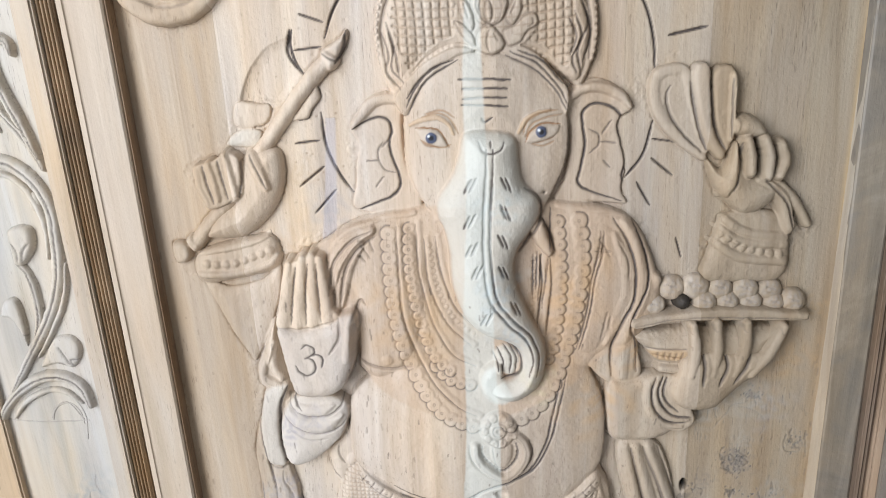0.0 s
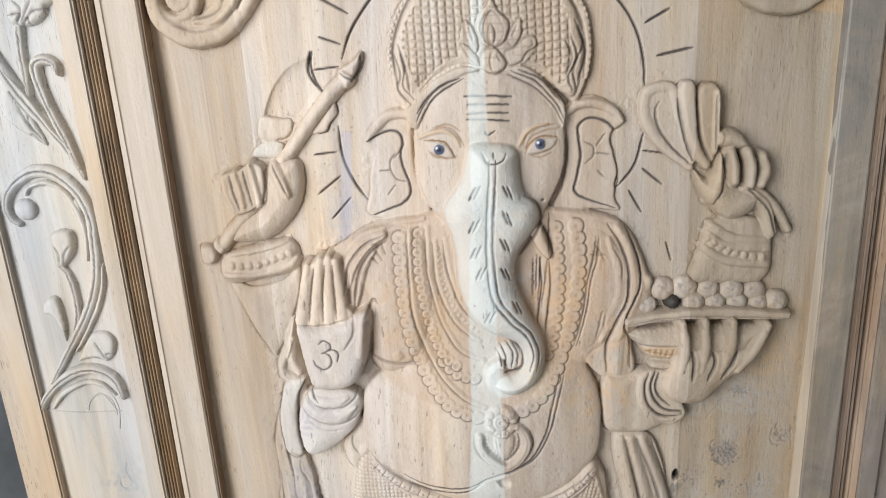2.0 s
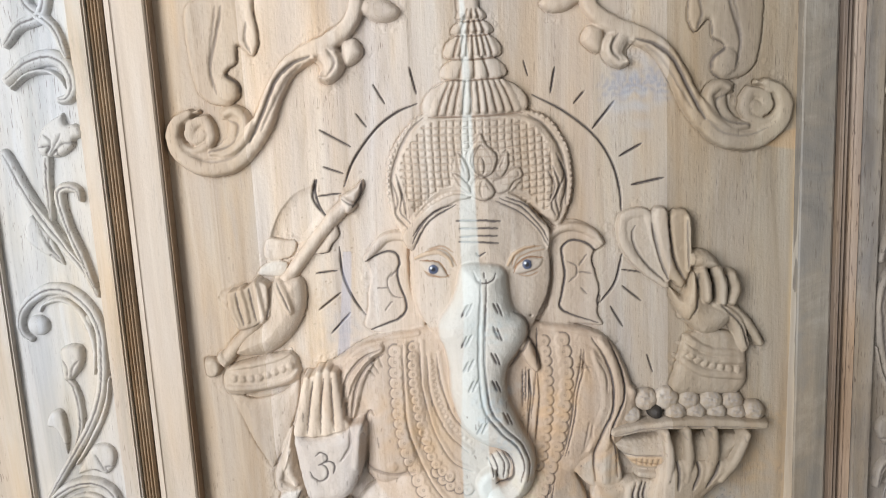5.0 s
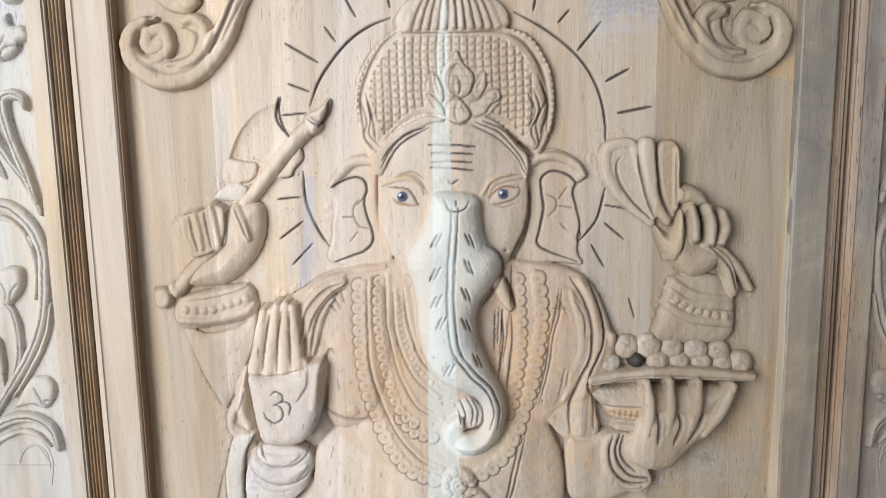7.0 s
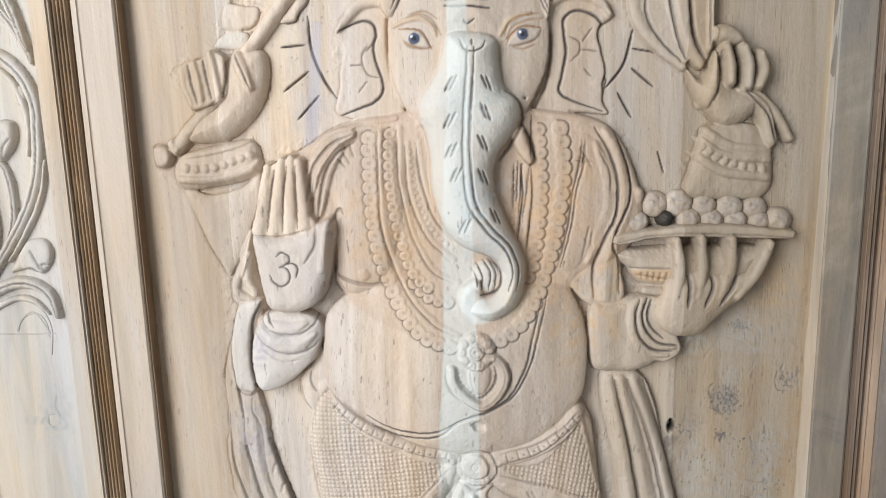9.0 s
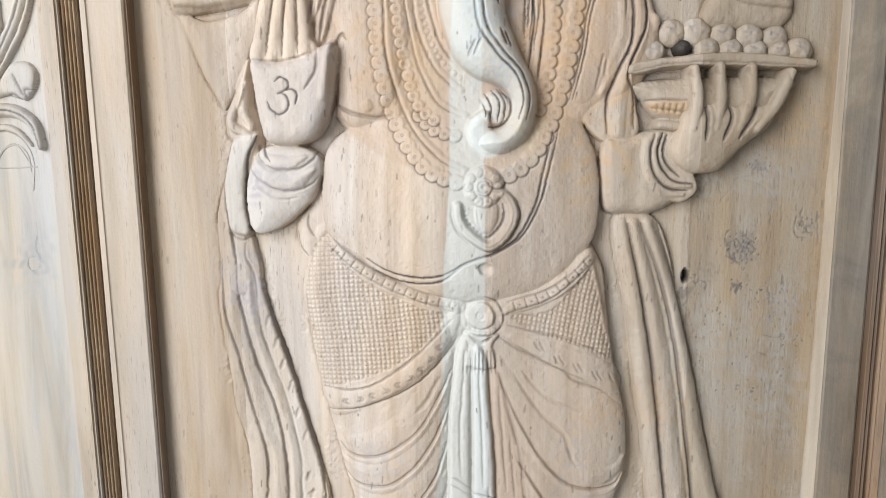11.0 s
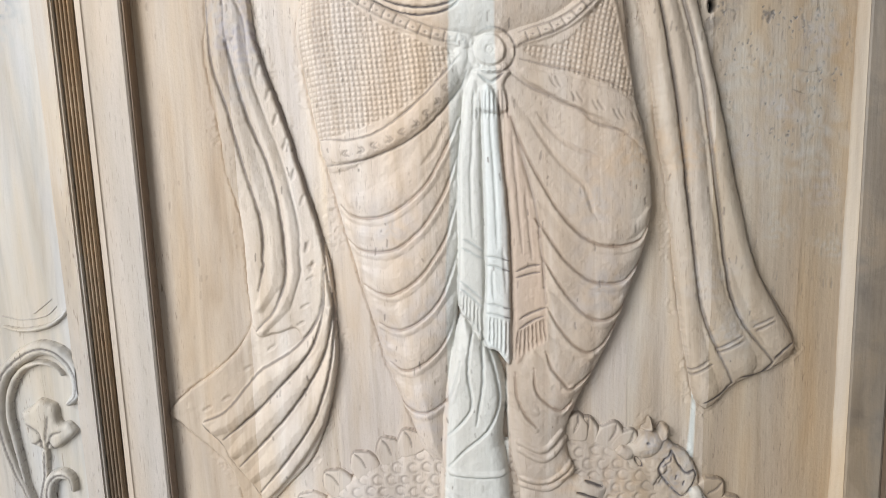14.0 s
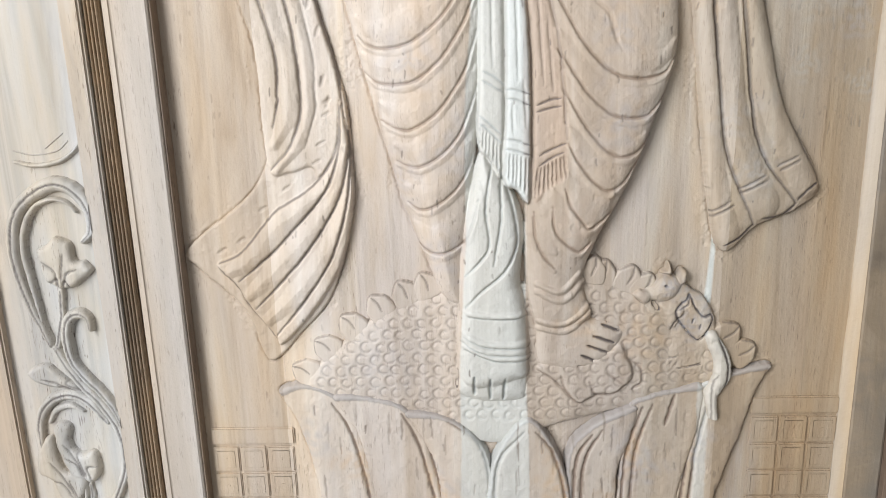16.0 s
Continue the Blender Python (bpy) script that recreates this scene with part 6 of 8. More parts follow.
# ochre on the chest: leftover finish and painted shade of recesses; greys are stains
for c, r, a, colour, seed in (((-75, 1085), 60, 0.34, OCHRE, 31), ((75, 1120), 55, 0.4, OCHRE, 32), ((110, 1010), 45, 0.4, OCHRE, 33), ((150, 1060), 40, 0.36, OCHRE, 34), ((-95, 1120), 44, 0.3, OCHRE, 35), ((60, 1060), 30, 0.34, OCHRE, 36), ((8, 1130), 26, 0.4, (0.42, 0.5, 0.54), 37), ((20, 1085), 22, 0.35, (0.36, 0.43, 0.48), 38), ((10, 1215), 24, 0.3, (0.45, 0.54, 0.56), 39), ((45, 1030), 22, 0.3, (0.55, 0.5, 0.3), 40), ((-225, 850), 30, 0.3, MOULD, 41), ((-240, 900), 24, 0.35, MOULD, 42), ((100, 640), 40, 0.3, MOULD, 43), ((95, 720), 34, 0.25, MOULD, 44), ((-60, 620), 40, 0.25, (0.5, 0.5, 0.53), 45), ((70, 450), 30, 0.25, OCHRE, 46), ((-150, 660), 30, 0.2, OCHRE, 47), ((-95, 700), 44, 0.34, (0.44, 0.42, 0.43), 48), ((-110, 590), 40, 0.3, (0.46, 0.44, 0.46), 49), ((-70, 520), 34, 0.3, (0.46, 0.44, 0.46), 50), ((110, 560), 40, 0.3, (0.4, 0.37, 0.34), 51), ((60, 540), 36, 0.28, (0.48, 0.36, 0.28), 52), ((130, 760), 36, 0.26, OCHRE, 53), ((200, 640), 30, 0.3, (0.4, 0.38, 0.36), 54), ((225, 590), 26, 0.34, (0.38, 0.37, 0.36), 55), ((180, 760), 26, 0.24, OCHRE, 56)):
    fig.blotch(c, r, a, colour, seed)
rng = np.random.default_rng(12)
for x, z in zip(rng.uniform(-250, 250, 420), rng.uniform(380, 1130, 420)):
    if fig.at(x, z) > 5:
        tall = rng.uniform(2, 9)
        fig.cut([(x, z), (x + rng.uniform(-1, 1), z + tall)], rng.uniform(0.75, 1.1), 0.35, rng.uniform(0.1, 0.4), colour=(0.13, 0.1, 0.08))
fig.unsteady(71, 0.8)
fig.settle(1)
fig.tool_marks(0.5, 3)
# ---- axe ----
axe_blade, axe_shaft = Relief(-260, -100, 1180, 1420, 0.8), Relief(-330, -80, 1120, 1420, 0.8)
AXE_HOLLOW = [(-223, 1316), (-219, 1333), (-210, 1349), (-195, 1365), (-181, 1372), (-169, 1376), (-168, 1361), (-165, 1349), (-159, 1339), (-172, 1328), (-187, 1314), (-205, 1317)]
axe_blade.fill([(-229, 1318), (-209, 1318), (-195, 1314), (-203, 1297), (-230, 1296)], 4, 5)
axe_blade.fill([(-239, 1287), (-224, 1295), (-207, 1291), (-214, 1277), (-241, 1279)], 4, 8, dye=PALE, amount=0.3)
axe_blade.fill([(-151, 1331), (-148, 1320), (-156, 1309), (-162, 1299), (-177, 1300), (-170, 1310), (-157, 1326)], 6, 6)
axe_blade.cut([(-150, 1329), (-148, 1318), (-157, 1308), (-162, 1300), (-176, 1299)], 1.3, 3, ink_shade=0.5)
axe_shaft.rope([(-215, 1267), (-183, 1305), (-158, 1333), (-139, 1351)], (8.0, 7.6, 7.6, 7.6), 14, mode='max')
axe_shaft.fill([(-145, 1358), (-138, 1363), (-127, 1353), (-132, 1344), (-139, 1343)], 16, 7)
axe_shaft.fill([(-141, 1362), (-127, 1371), (-119, 1378), (-119, 1370), (-126, 1355), (-134, 1356)], 14, 6)
axe_shaft.cut([(-120, 1377), (-123, 1362), (-131, 1349)], 1.4, 3, ink_shade=0.6)
axe_shaft.cut([(-142, 1358), (-136, 1354), (-130, 1351)], 1.2, 2.5, ink_shade=0.4)
axe_shaft.rope([(-244, 1228), (-266, 1207), (-285, 1186)], (8.0, 8.0, 8.0), 14, mode='max')
axe_shaft.fill([(-295, 1190), (-287, 1196), (-279, 1184), (-287, 1177)], 15, 5)
axe_shaft.fill([(-309, 1187), (-296, 1188), (-290, 1177), (-296, 1167), (-308, 1168)], 13, 5)
for carving in (axe_blade, axe_shaft):
    carving.unsteady(72)
    carving.settle()
    carving.tool_marks(0.7, 5)
# ---- bowl of round sweets ----
bowl_body, bowl_rim = Relief(130, 330, 1010, 1130, 0.8), Relief(130, 330, 1060, 1130, 0.8)
bowl_body.fill([(148, 1078), (287, 1079), (279, 1059), (261, 1036), (226, 1030), (194, 1037), (168, 1041), (154, 1057)], 22, 22)
bowl_body.fill([(168, 1043), (192, 1041), (190, 1029), (166, 1033)], 20, 6)
bowl_body.beads([(152, 1075), (194, 1079)], 2, 1.5, gap=5)
bowl_body.cut([(155, 1060), (192, 1060)], 1.3, 2.5, ink_shade=0.3)
bowl_body.cut([(160, 1053), (192, 1049)], 1.3, 2.5, ink_shade=0.3)
bowl_body.beads([(232, 1079), (277, 1078)], 2, 1.5, gap=5)
bowl_rim.fill([(137, 1089), (145, 1095), (180, 1100), (230, 1103), (305, 1096), (308, 1091), (302, 1086), (231, 1088), (181, 1089), (143, 1082)], 24, 4, p=3)
bowl_rim.cut([(142, 1086), (180, 1093), (230, 1093), (301, 1089)], 1, 1.6, ink_shade=0.25)
bowl_body.fill([(155, 1058), (191, 1060), (190, 1047), (166, 1046)], 0.3, 3, mode='add', dye=OCHRE, amount=0.45)
bowl_body.cut([(165, 1057), (166, 1048)], 1.2, 1.6, ink_shade=0.2)
bowl_body.cut([(171, 1057), (172, 1048)], 1.2, 1.6, ink_shade=0.2)
bowl_body.cut([(177, 1057), (177, 1048)], 1.2, 1.6, ink_shade=0.2)
bowl_body.cut([(183, 1057), (182, 1048)], 1.2, 1.6, ink_shade=0.2)
bowl_body.cut([(189, 1057), (188, 1048)], 1.2, 1.6, ink_shade=0.2)
bowl_body.beads([(150, 1076), (190, 1082)], 2.4, 1.6, gap=4.6)
bowl_body.beads([(225, 1081), (243, 1082)], 2.4, 1.6, gap=4.6)
bowl_body.beads([(259, 1080), (273, 1080)], 2.4, 1.6, gap=4.6)
for carving in (bowl_body, bowl_rim):
    carving.unsteady(73, 0.8)
    carving.settle()
    carving.tool_marks(0.6, 7)
SWEETS = [(178, 1121, 13.4), (201, 1121, 14.1), (225, 1118, 12.4), (249, 1116, 13.4), (273, 1115, 12.1), (160, 1104, 12.7), (188, 1107, 8.0), (211, 1105, 12.7), (232, 1104, 12.7), (255, 1103, 12.1), (277, 1102, 11.4), (295, 1103, 13.4)]
# ---- mouse ----
mouse = Relief(70, 270, 340, 520, 0.7)
mouse.fill([(116, 472), (123, 477), (132, 481), (146, 490), (161, 487), (173, 476), (185, 468), (196, 450), (199, 426), (190, 405), (191, 386), (166, 385), (146, 399), (152, 423), (144, 444), (131, 452)], 8, 14, base=4)
mouse.fill([(128, 473), (131, 486), (142, 493), (154, 491), (161, 481), (155, 469), (143, 465), (134, 467)], 5, 12, mode='add')
mouse.fill([(120, 467), (116, 472), (122, 478), (132, 474), (132, 466), (125, 463)], 6, 8, base=12)
mouse.fill([(142, 492), (147, 496), (149, 504), (153, 496), (152, 490)], 16, 4)
mouse.fill([(158, 489), (162, 497), (168, 494), (167, 484), (161, 480)], 18, 5)
mouse.fill([(142, 462), (161, 464), (164, 452), (153, 434), (145, 444)], 6, 14, mode='add')
mouse.fill([(114, 473), (121, 474), (122, 458), (131, 449), (125, 448), (117, 458)], 9, 6)
mouse.fill([(158, 452), (165, 462), (172, 463), (186, 449), (194, 448), (192, 437), (180, 423), (169, 437)], 3, 4, mode='add')
mouse.cut([(157, 453), (168, 466), (171, 470), (178, 455), (185, 448), (193, 449), (192, 438), (179, 424)], 1.3, 3, ink_shade=0.6, closed=True)
mouse.cut([(173, 442), (175, 447)], 1.1, 2, ink_shade=0.5)
mouse.cut([(181, 435), (182, 441)], 1.1, 2, ink_shade=0.5)
mouse.cut([(160, 457), (169, 461), (171, 470)], 1.2, 2.5, ink_shade=0.4)
mouse.cut([(145, 481), (148, 480)], 1.6, 2, ink_shade=0.8)
mouse.cut([(135, 465), (139, 459), (141, 456)], 2.6, 6, ink_shade=0.8)
mouse.cut([(153, 434), (157, 444), (165, 452)], 1.3, 3, ink_shade=0.3)
mouse.cut([(146, 404), (160, 407)], 1, 2, ink_shade=0.3)
mouse.cut([(148, 395), (151, 405)], 1, 2, ink_shade=0.25)
mouse.cut([(152, 392), (156, 403)], 1, 2, ink_shade=0.25)
mouse.cut([(157, 392), (161, 402)], 1, 2, ink_shade=0.25)
mouse.cut([(159, 393), (175, 396), (189, 399)], 1.2, 2.5, ink_shade=0.4)
mouse.rope([(194, 427), (205, 403), (206, 382), (197, 365), (200, 343), (203, 315)], (7.0, 9.0, 9.0, 7.0, 5.0, 2.0), 10, base=9, mode='max', dye=PALE, amount=0.35)
mouse.cut([(200, 426), (210, 400), (210, 378), (204, 362)], 1.5, 3, ink_shade=0.45)
mouse.cut([(202, 388), (196, 372), (197, 344), (202, 316)], 1.2, 2.5, ink_shade=0.3)
mouse.blotch((172, 478), 22, 0.4, MOULD, 61)
mouse.blotch((195, 455), 20, 0.35, MOULD, 62)
mouse.blotch((150, 480), 16, 0.4, MOULD, 63)
mouse.blotch((170, 440), 18, 0.4, MOULD, 64)
mouse.unsteady(74)
mouse.settle()
mouse.tool_marks(0.9, 12)
# ---- lotus pedestal ----
pod = Relief(-260, 300, 300, 500)
pod.fill([(-215, 379), (-179, 421), (-124, 461), (-67, 479), (11, 485), (70, 491), (108, 479), (162, 465), (198, 434), (219, 393), (162, 365), (51, 334), (11, 320), (-30, 312), (-100, 343), (-171, 361)], 7, 24, base=3)
pod.fill([(22, 398), (42, 381), (63, 358), (82, 367), (104, 369), (119, 386), (113, 409), (103, 421), (72, 403), (44, 404)], 5, 5, mode='add')
pod.cut([(22, 395), (39, 383), (56, 364), (65, 358), (83, 366)], 1.4, 2.6, ink_shade=0.3, colour=(0.16, 0.11, 0.08))
pod.cut([(46, 389), (50, 374), (59, 360)], 1.4, 2.6, ink_shade=0.3, colour=(0.16, 0.11, 0.08))
pod.cut([(74, 382), (81, 368), (98, 368), (112, 378), (118, 386), (116, 400), (110, 409), (108, 420)], 1.4, 2.6, ink_shade=0.3, colour=(0.16, 0.11, 0.08))
pod.cut([(91, 391), (109, 378)], 1.4, 2.6, ink_shade=0.3, colour=(0.16, 0.11, 0.08))
pod.cut([(116, 403), (126, 394), (128, 379), (118, 371)], 1.4, 2.6, ink_shade=0.3, colour=(0.16, 0.11, 0.08))
rng = np.random.default_rng(4)
for j in range(13):
    for i in range(38):
        x, z = -235 + 14.4 * i + (j % 2) * 7.2 + rng.uniform(-1.6, 1.6), 345 + 12.6 * j + rng.uniform(-1.6, 1.6)
        if pod.at(x, z) > 7:
            r, a = rng.uniform(4.6, 5.6), rng.uniform(0.2, 1.4)
            pod.cut([(x + r * math.cos(a + k * 0.95), z + r * math.sin(a + k * 0.95)) for k in range(6)], 1.15, 1.8, 0.16)
pod.unsteady(75, 0.8)
pod.settle()
pod.tool_marks(0.5, 14)
SCALES = [(-217, 395), (-193, 421), (-166, 445), (-137, 464), (-110, 478), (-88, 486), (87, 495), (113, 489), (129, 481), (213, 429), (229, 410), (77, 499)]
PETALS = []
PETALS.append(Relief(-250, -133, 145, 387))
PETALS[-1].fill([(-243, 373), (-215, 381), (-183, 368), (-161, 335), (-146, 275), (-139, 154), (-197, 151), (-209, 259), (-225, 333)], 4.5, 12, base=4.5, p=2.4)
PETALS[-1].rope([(-243, 373), (-215, 381), (-183, 368), (-161, 335), (-146, 275)], 4.6, 2.2, p=1.6, dye=(0.29, 0.275, 0.27), amount=0.6)
PETALS[-1].cut([(-181, 361), (-163, 332), (-149, 275), (-139, 184)], 1.8, 3.6, ink_shade=0.5, colour=(0.16, 0.11, 0.08))
PETALS[-1].cut([(-189, 360), (-172, 328), (-158, 271), (-149, 184)], 1.8, 3.6, ink_shade=0.5, colour=(0.16, 0.11, 0.08))
PETALS.append(Relief(155, 263, 163, 400))
PETALS[-1].fill([(183, 371), (220, 388), (256, 395), (243, 366), (231, 320), (210, 253), (196, 172), (161, 170), (170, 273), (178, 331)], 4.5, 12, base=4.5, p=2.4)
PETALS[-1].rope([(256, 395), (220, 388), (183, 371), (178, 331), (170, 273)], 4.6, 2.2, p=1.6, dye=(0.29, 0.275, 0.27), amount=0.6)
PETALS[-1].cut([(189, 365), (180, 319), (175, 273), (168, 199)], 1.8, 3.6, ink_shade=0.5, colour=(0.16, 0.11, 0.08))
PETALS[-1].cut([(199, 372), (189, 319), (183, 274), (178, 200)], 1.8, 3.6, ink_shade=0.5, colour=(0.16, 0.11, 0.08))
PETALS.append(Relief(-195, -63, 142, 373))
PETALS[-1].fill([(-188, 368), (-146, 367), (-111, 353), (-88, 318), (-72, 243), (-69, 153), (-139, 149), (-152, 262), (-166, 329)], 6, 12, base=6, p=2.4)
PETALS[-1].rope([(-188, 368), (-146, 367), (-111, 353), (-88, 318), (-72, 243)], 4.6, 2.2, p=1.6, dye=(0.29, 0.275, 0.27), amount=0.6)
PETALS[-1].cut([(-109, 347), (-91, 315), (-76, 245), (-69, 175)], 1.8, 3.6, ink_shade=0.5, colour=(0.16, 0.11, 0.08))
PETALS[-1].cut([(-117, 349), (-100, 313), (-85, 245), (-78, 175)], 1.8, 3.6, ink_shade=0.5, colour=(0.16, 0.11, 0.08))
PETALS.append(Relief(99, 197, 155, 381))
PETALS[-1].fill([(113, 349), (134, 365), (161, 372), (190, 375), (186, 320), (170, 254), (166, 165), (105, 162), (107, 272)], 6, 12, base=6, p=2.4)
PETALS[-1].rope([(190, 375), (161, 372), (134, 365), (113, 349), (107, 272)], 4.6, 2.2, p=1.6, dye=(0.29, 0.275, 0.27), amount=0.6)
PETALS[-1].cut([(129, 353), (115, 305), (111, 259), (110, 184)], 1.8, 3.6, ink_shade=0.5, colour=(0.16, 0.11, 0.08))
PETALS[-1].cut([(139, 356), (124, 306), (120, 260), (118, 185)], 1.8, 3.6, ink_shade=0.5, colour=(0.16, 0.11, 0.08))
PETALS[-1].cut([(161, 366), (152, 332)], 1.8, 3.6, ink_shade=0.5, colour=(0.16, 0.11, 0.08))
PETALS.append(Relief(-120, -17, 140, 355))
PETALS[-1].fill([(-114, 350), (-70, 344), (-36, 316), (-23, 269), (-23, 150), (-75, 147), (-81, 266), (-95, 316)], 7.5, 12, base=7.5, p=2.4)
PETALS[-1].rope([(-114, 350), (-70, 344), (-36, 316), (-23, 269)], 4.6, 2.2, p=1.6, dye=(0.29, 0.275, 0.27), amount=0.6)
PETALS[-1].cut([(-69, 339), (-38, 314), (-27, 269), (-26, 180)], 1.8, 3.6, ink_shade=0.5, colour=(0.16, 0.11, 0.08))
PETALS[-1].cut([(-53, 337), (-31, 309)], 1.8, 3.6, ink_shade=0.5, colour=(0.16, 0.11, 0.08))
PETALS.append(Relief(48, 129, 147, 361))
PETALS[-1].fill([(54, 304), (79, 334), (123, 355), (119, 319), (106, 273), (104, 157), (54, 154), (54, 251)], 7.5, 12, base=7.5, p=2.4)
PETALS[-1].rope([(123, 355), (79, 334), (54, 304), (54, 251)], 4.6, 2.2, p=1.6, dye=(0.29, 0.275, 0.27), amount=0.6)
PETALS[-1].cut([(79, 324), (64, 299), (60, 253), (60, 184)], 1.8, 3.6, ink_shade=0.5, colour=(0.16, 0.11, 0.08))
PETALS[-1].cut([(89, 329), (72, 296), (68, 253), (69, 184)], 1.8, 3.6, ink_shade=0.5, colour=(0.16, 0.11, 0.08))
PETALS.append(Relief(-38, 67, 137, 348))
PETALS[-1].fill([(13, 343), (-18, 307), (-32, 248), (-31, 144), (61, 149), (58, 252), (43, 305)], 9, 12, base=9, p=2.4)
PETALS[-1].rope([(-32, 248), (-18, 307), (13, 343), (43, 305), (58, 252)], 4.6, 2.2, p=1.6, dye=(0.29, 0.275, 0.27), amount=0.6)
PETALS[-1].cut([(8, 328), (-15, 298), (-23, 250), (-22, 182)], 1.8, 3.6, ink_shade=0.5, colour=(0.16, 0.11, 0.08))
PETALS[-1].cut([(20, 328), (39, 303), (51, 253), (53, 186)], 1.8, 3.6, ink_shade=0.5, colour=(0.16, 0.11, 0.08))
pod.wedge((-66, 16), 125, (-15, 1), 1374, 0.6, PALE)
pod.blotch((-140, 400), 50, 0.2, MOULD, 51)
pod.blotch((120, 430), 40, 0.22, OCHRE, 52)
for petal in PETALS:
    petal.wedge((-66, 16), 125, (-15, 1), 1374, 0.55, PALE)
    petal.wedge((180, 196), 150, (186, 196), 560, 0.4, PALE)
    for x, z in zip(rng.uniform(petal.x[0], petal.x[-1], 26), rng.uniform(200, petal.z[-1], 26)):
        petal.cut([(x, z), (x + rng.uniform(-2, 2), z - rng.uniform(6, 34))], rng.uniform(0.9, 1.2), 0.6, rng.uniform(0.12, 0.4), colour=(0.16, 0.12, 0.09))
    petal.blotch((rng.uniform(petal.x[0], petal.x[-1]), rng.uniform(220, 330)), 32, 0.3, OCHRE, int(petal.x[0]) + 500)
    petal.blotch((rng.uniform(petal.x[0], petal.x[-1]), rng.uniform(220, 330)), 30, 0.35, MOULD, int(petal.x[0]) + 900)
    petal.unsteady(int(petal.x[0]) + 700, 1.2)
    petal.settle()
    petal.tool_marks(0.7, 8)
# ---- scroll bracket ----
scroll, leaf = Relief(-335, -60, 1380, 1640), Relief(-335, -190, 1420, 1640)
scroll.rope([(-284, 1433), (-292, 1428), (-299, 1433), (-296, 1444), (-283, 1448), (-276, 1435), (-282, 1422), (-298, 1417), (-309, 1425), (-311, 1439), (-304, 1453), (-287, 1458)], (9.0, 9.0, 8.0, 8.0, 7.0, 6.0, 5.0, 5.0, 4.0, 4.0, 3.0, 2.0), 11, mode='max', p=2.6)
scroll.rope([(-297, 1456), (-311, 1447), (-317, 1431), (-309, 1412), (-287, 1399), (-260, 1402), (-239, 1418), (-221, 1442), (-207, 1471), (-191, 1495), (-168, 1511), (-143, 1522), (-123, 1536), (-114, 1555), (-112, 1578)], (5.0, 8.0, 9.0, 10.0, 11.0, 12.0, 12.0, 11.0, 10.0, 10.0, 10.0, 9.0, 9.0, 8.0, 8.0), 15, mode='max', p=3.2)
scroll.fill([(-317, 1434), (-308, 1415), (-289, 1403), (-261, 1406), (-243, 1421), (-234, 1443), (-238, 1457), (-252, 1463), (-266, 1457), (-258, 1446), (-262, 1430), (-277, 1419), (-296, 1420), (-309, 1428)], 9, 6)
scroll.rope([(-263, 1450), (-249, 1457), (-237, 1446), (-243, 1426), (-260, 1415), (-277, 1414)], (3.0, 6.0, 7.0, 7.0, 6.0, 4.0), 6)
scroll.fill([(-163, 1511), (-144, 1520), (-130, 1505), (-133, 1488), (-148, 1478), (-159, 1484), (-152, 1495), (-158, 1505)], 16, 10)
scroll.fill([(-130, 1520), (-116, 1523), (-109, 1510), (-116, 1500), (-128, 1496), (-132, 1508)], 14, 10)
scroll.rope([(-156, 1484), (-145, 1483), (-135, 1494), (-138, 1509)], (3.0, 4.0, 4.0, 3.0), 4)
scroll.rope([(-160, 1504), (-154, 1497), (-156, 1485)], (3.0, 4.0, 3.0), 5)
scroll.cut([(-234, 1423), (-217, 1455), (-202, 1484), (-184, 1500), (-165, 1507)], 2.4, 6, ink_shade=0.45)
scroll.cut([(-221, 1434), (-206, 1460), (-191, 1484), (-174, 1500)], 1.6, 3, ink_shade=0.2)
scroll.cut([(-146, 1513), (-139, 1499), (-147, 1487)], 1.6, 4, ink_shade=0.3)
scroll.cut([(-257, 1447), (-246, 1440), (-256, 1421), (-281, 1414)], 1.6, 3, ink_shade=0.25)
scroll.cut([(-299, 1411), (-278, 1404), (-255, 1407), (-235, 1423)], 1.3, 2, ink_shade=0.2)
scroll.fill([(-109, 1548), (-93, 1538), (-77, 1539), (-68, 1549), (-87, 1563), (-106, 1561)], 14, 10)
leaf.fill([(-287, 1569), (-295, 1535), (-291, 1489), (-284, 1472), (-272, 1464), (-253, 1462), (-243, 1471), (-243, 1485), (-255, 1495), (-243, 1506), (-240, 1523), (-226, 1510), (-218, 1527), (-221, 1557), (-227, 1576)], 6, 6)
leaf.stud((-254, 1480), 15, 6)
leaf.cut([(-254, 1563), (-262, 1531), (-271, 1499), (-266, 1474)], 2, 3, ink_shade=0.3)
leaf.cut([(-260, 1563), (-266, 1531), (-272, 1504)], 1.4, 2, ink_shade=0.2)
leaf.cut([(-229, 1546), (-232, 1527), (-227, 1514)], 1.6, 2.5, ink_shade=0.3)
leaf.cut([(-243, 1506), (-255, 1494), (-243, 1484), (-242, 1471), (-252, 1462)], 1.6, 3, ink_shade=0.45)
leaf.cut([(-221, 1557), (-218, 1527), (-226, 1510), (-240, 1522), (-243, 1508)], 1.4, 2.5, ink_shade=0.4)
for carving in (scroll, leaf):
    carving.unsteady(76)
    carving.settle()
    carving.tool_marks(0.6, 6)
# ---- vine carving of the side boards ----
SPRIGS = []


def sprig(kind, points, size, h, vein=True):
    SPRIGS.append((kind, points, size, h, vein))


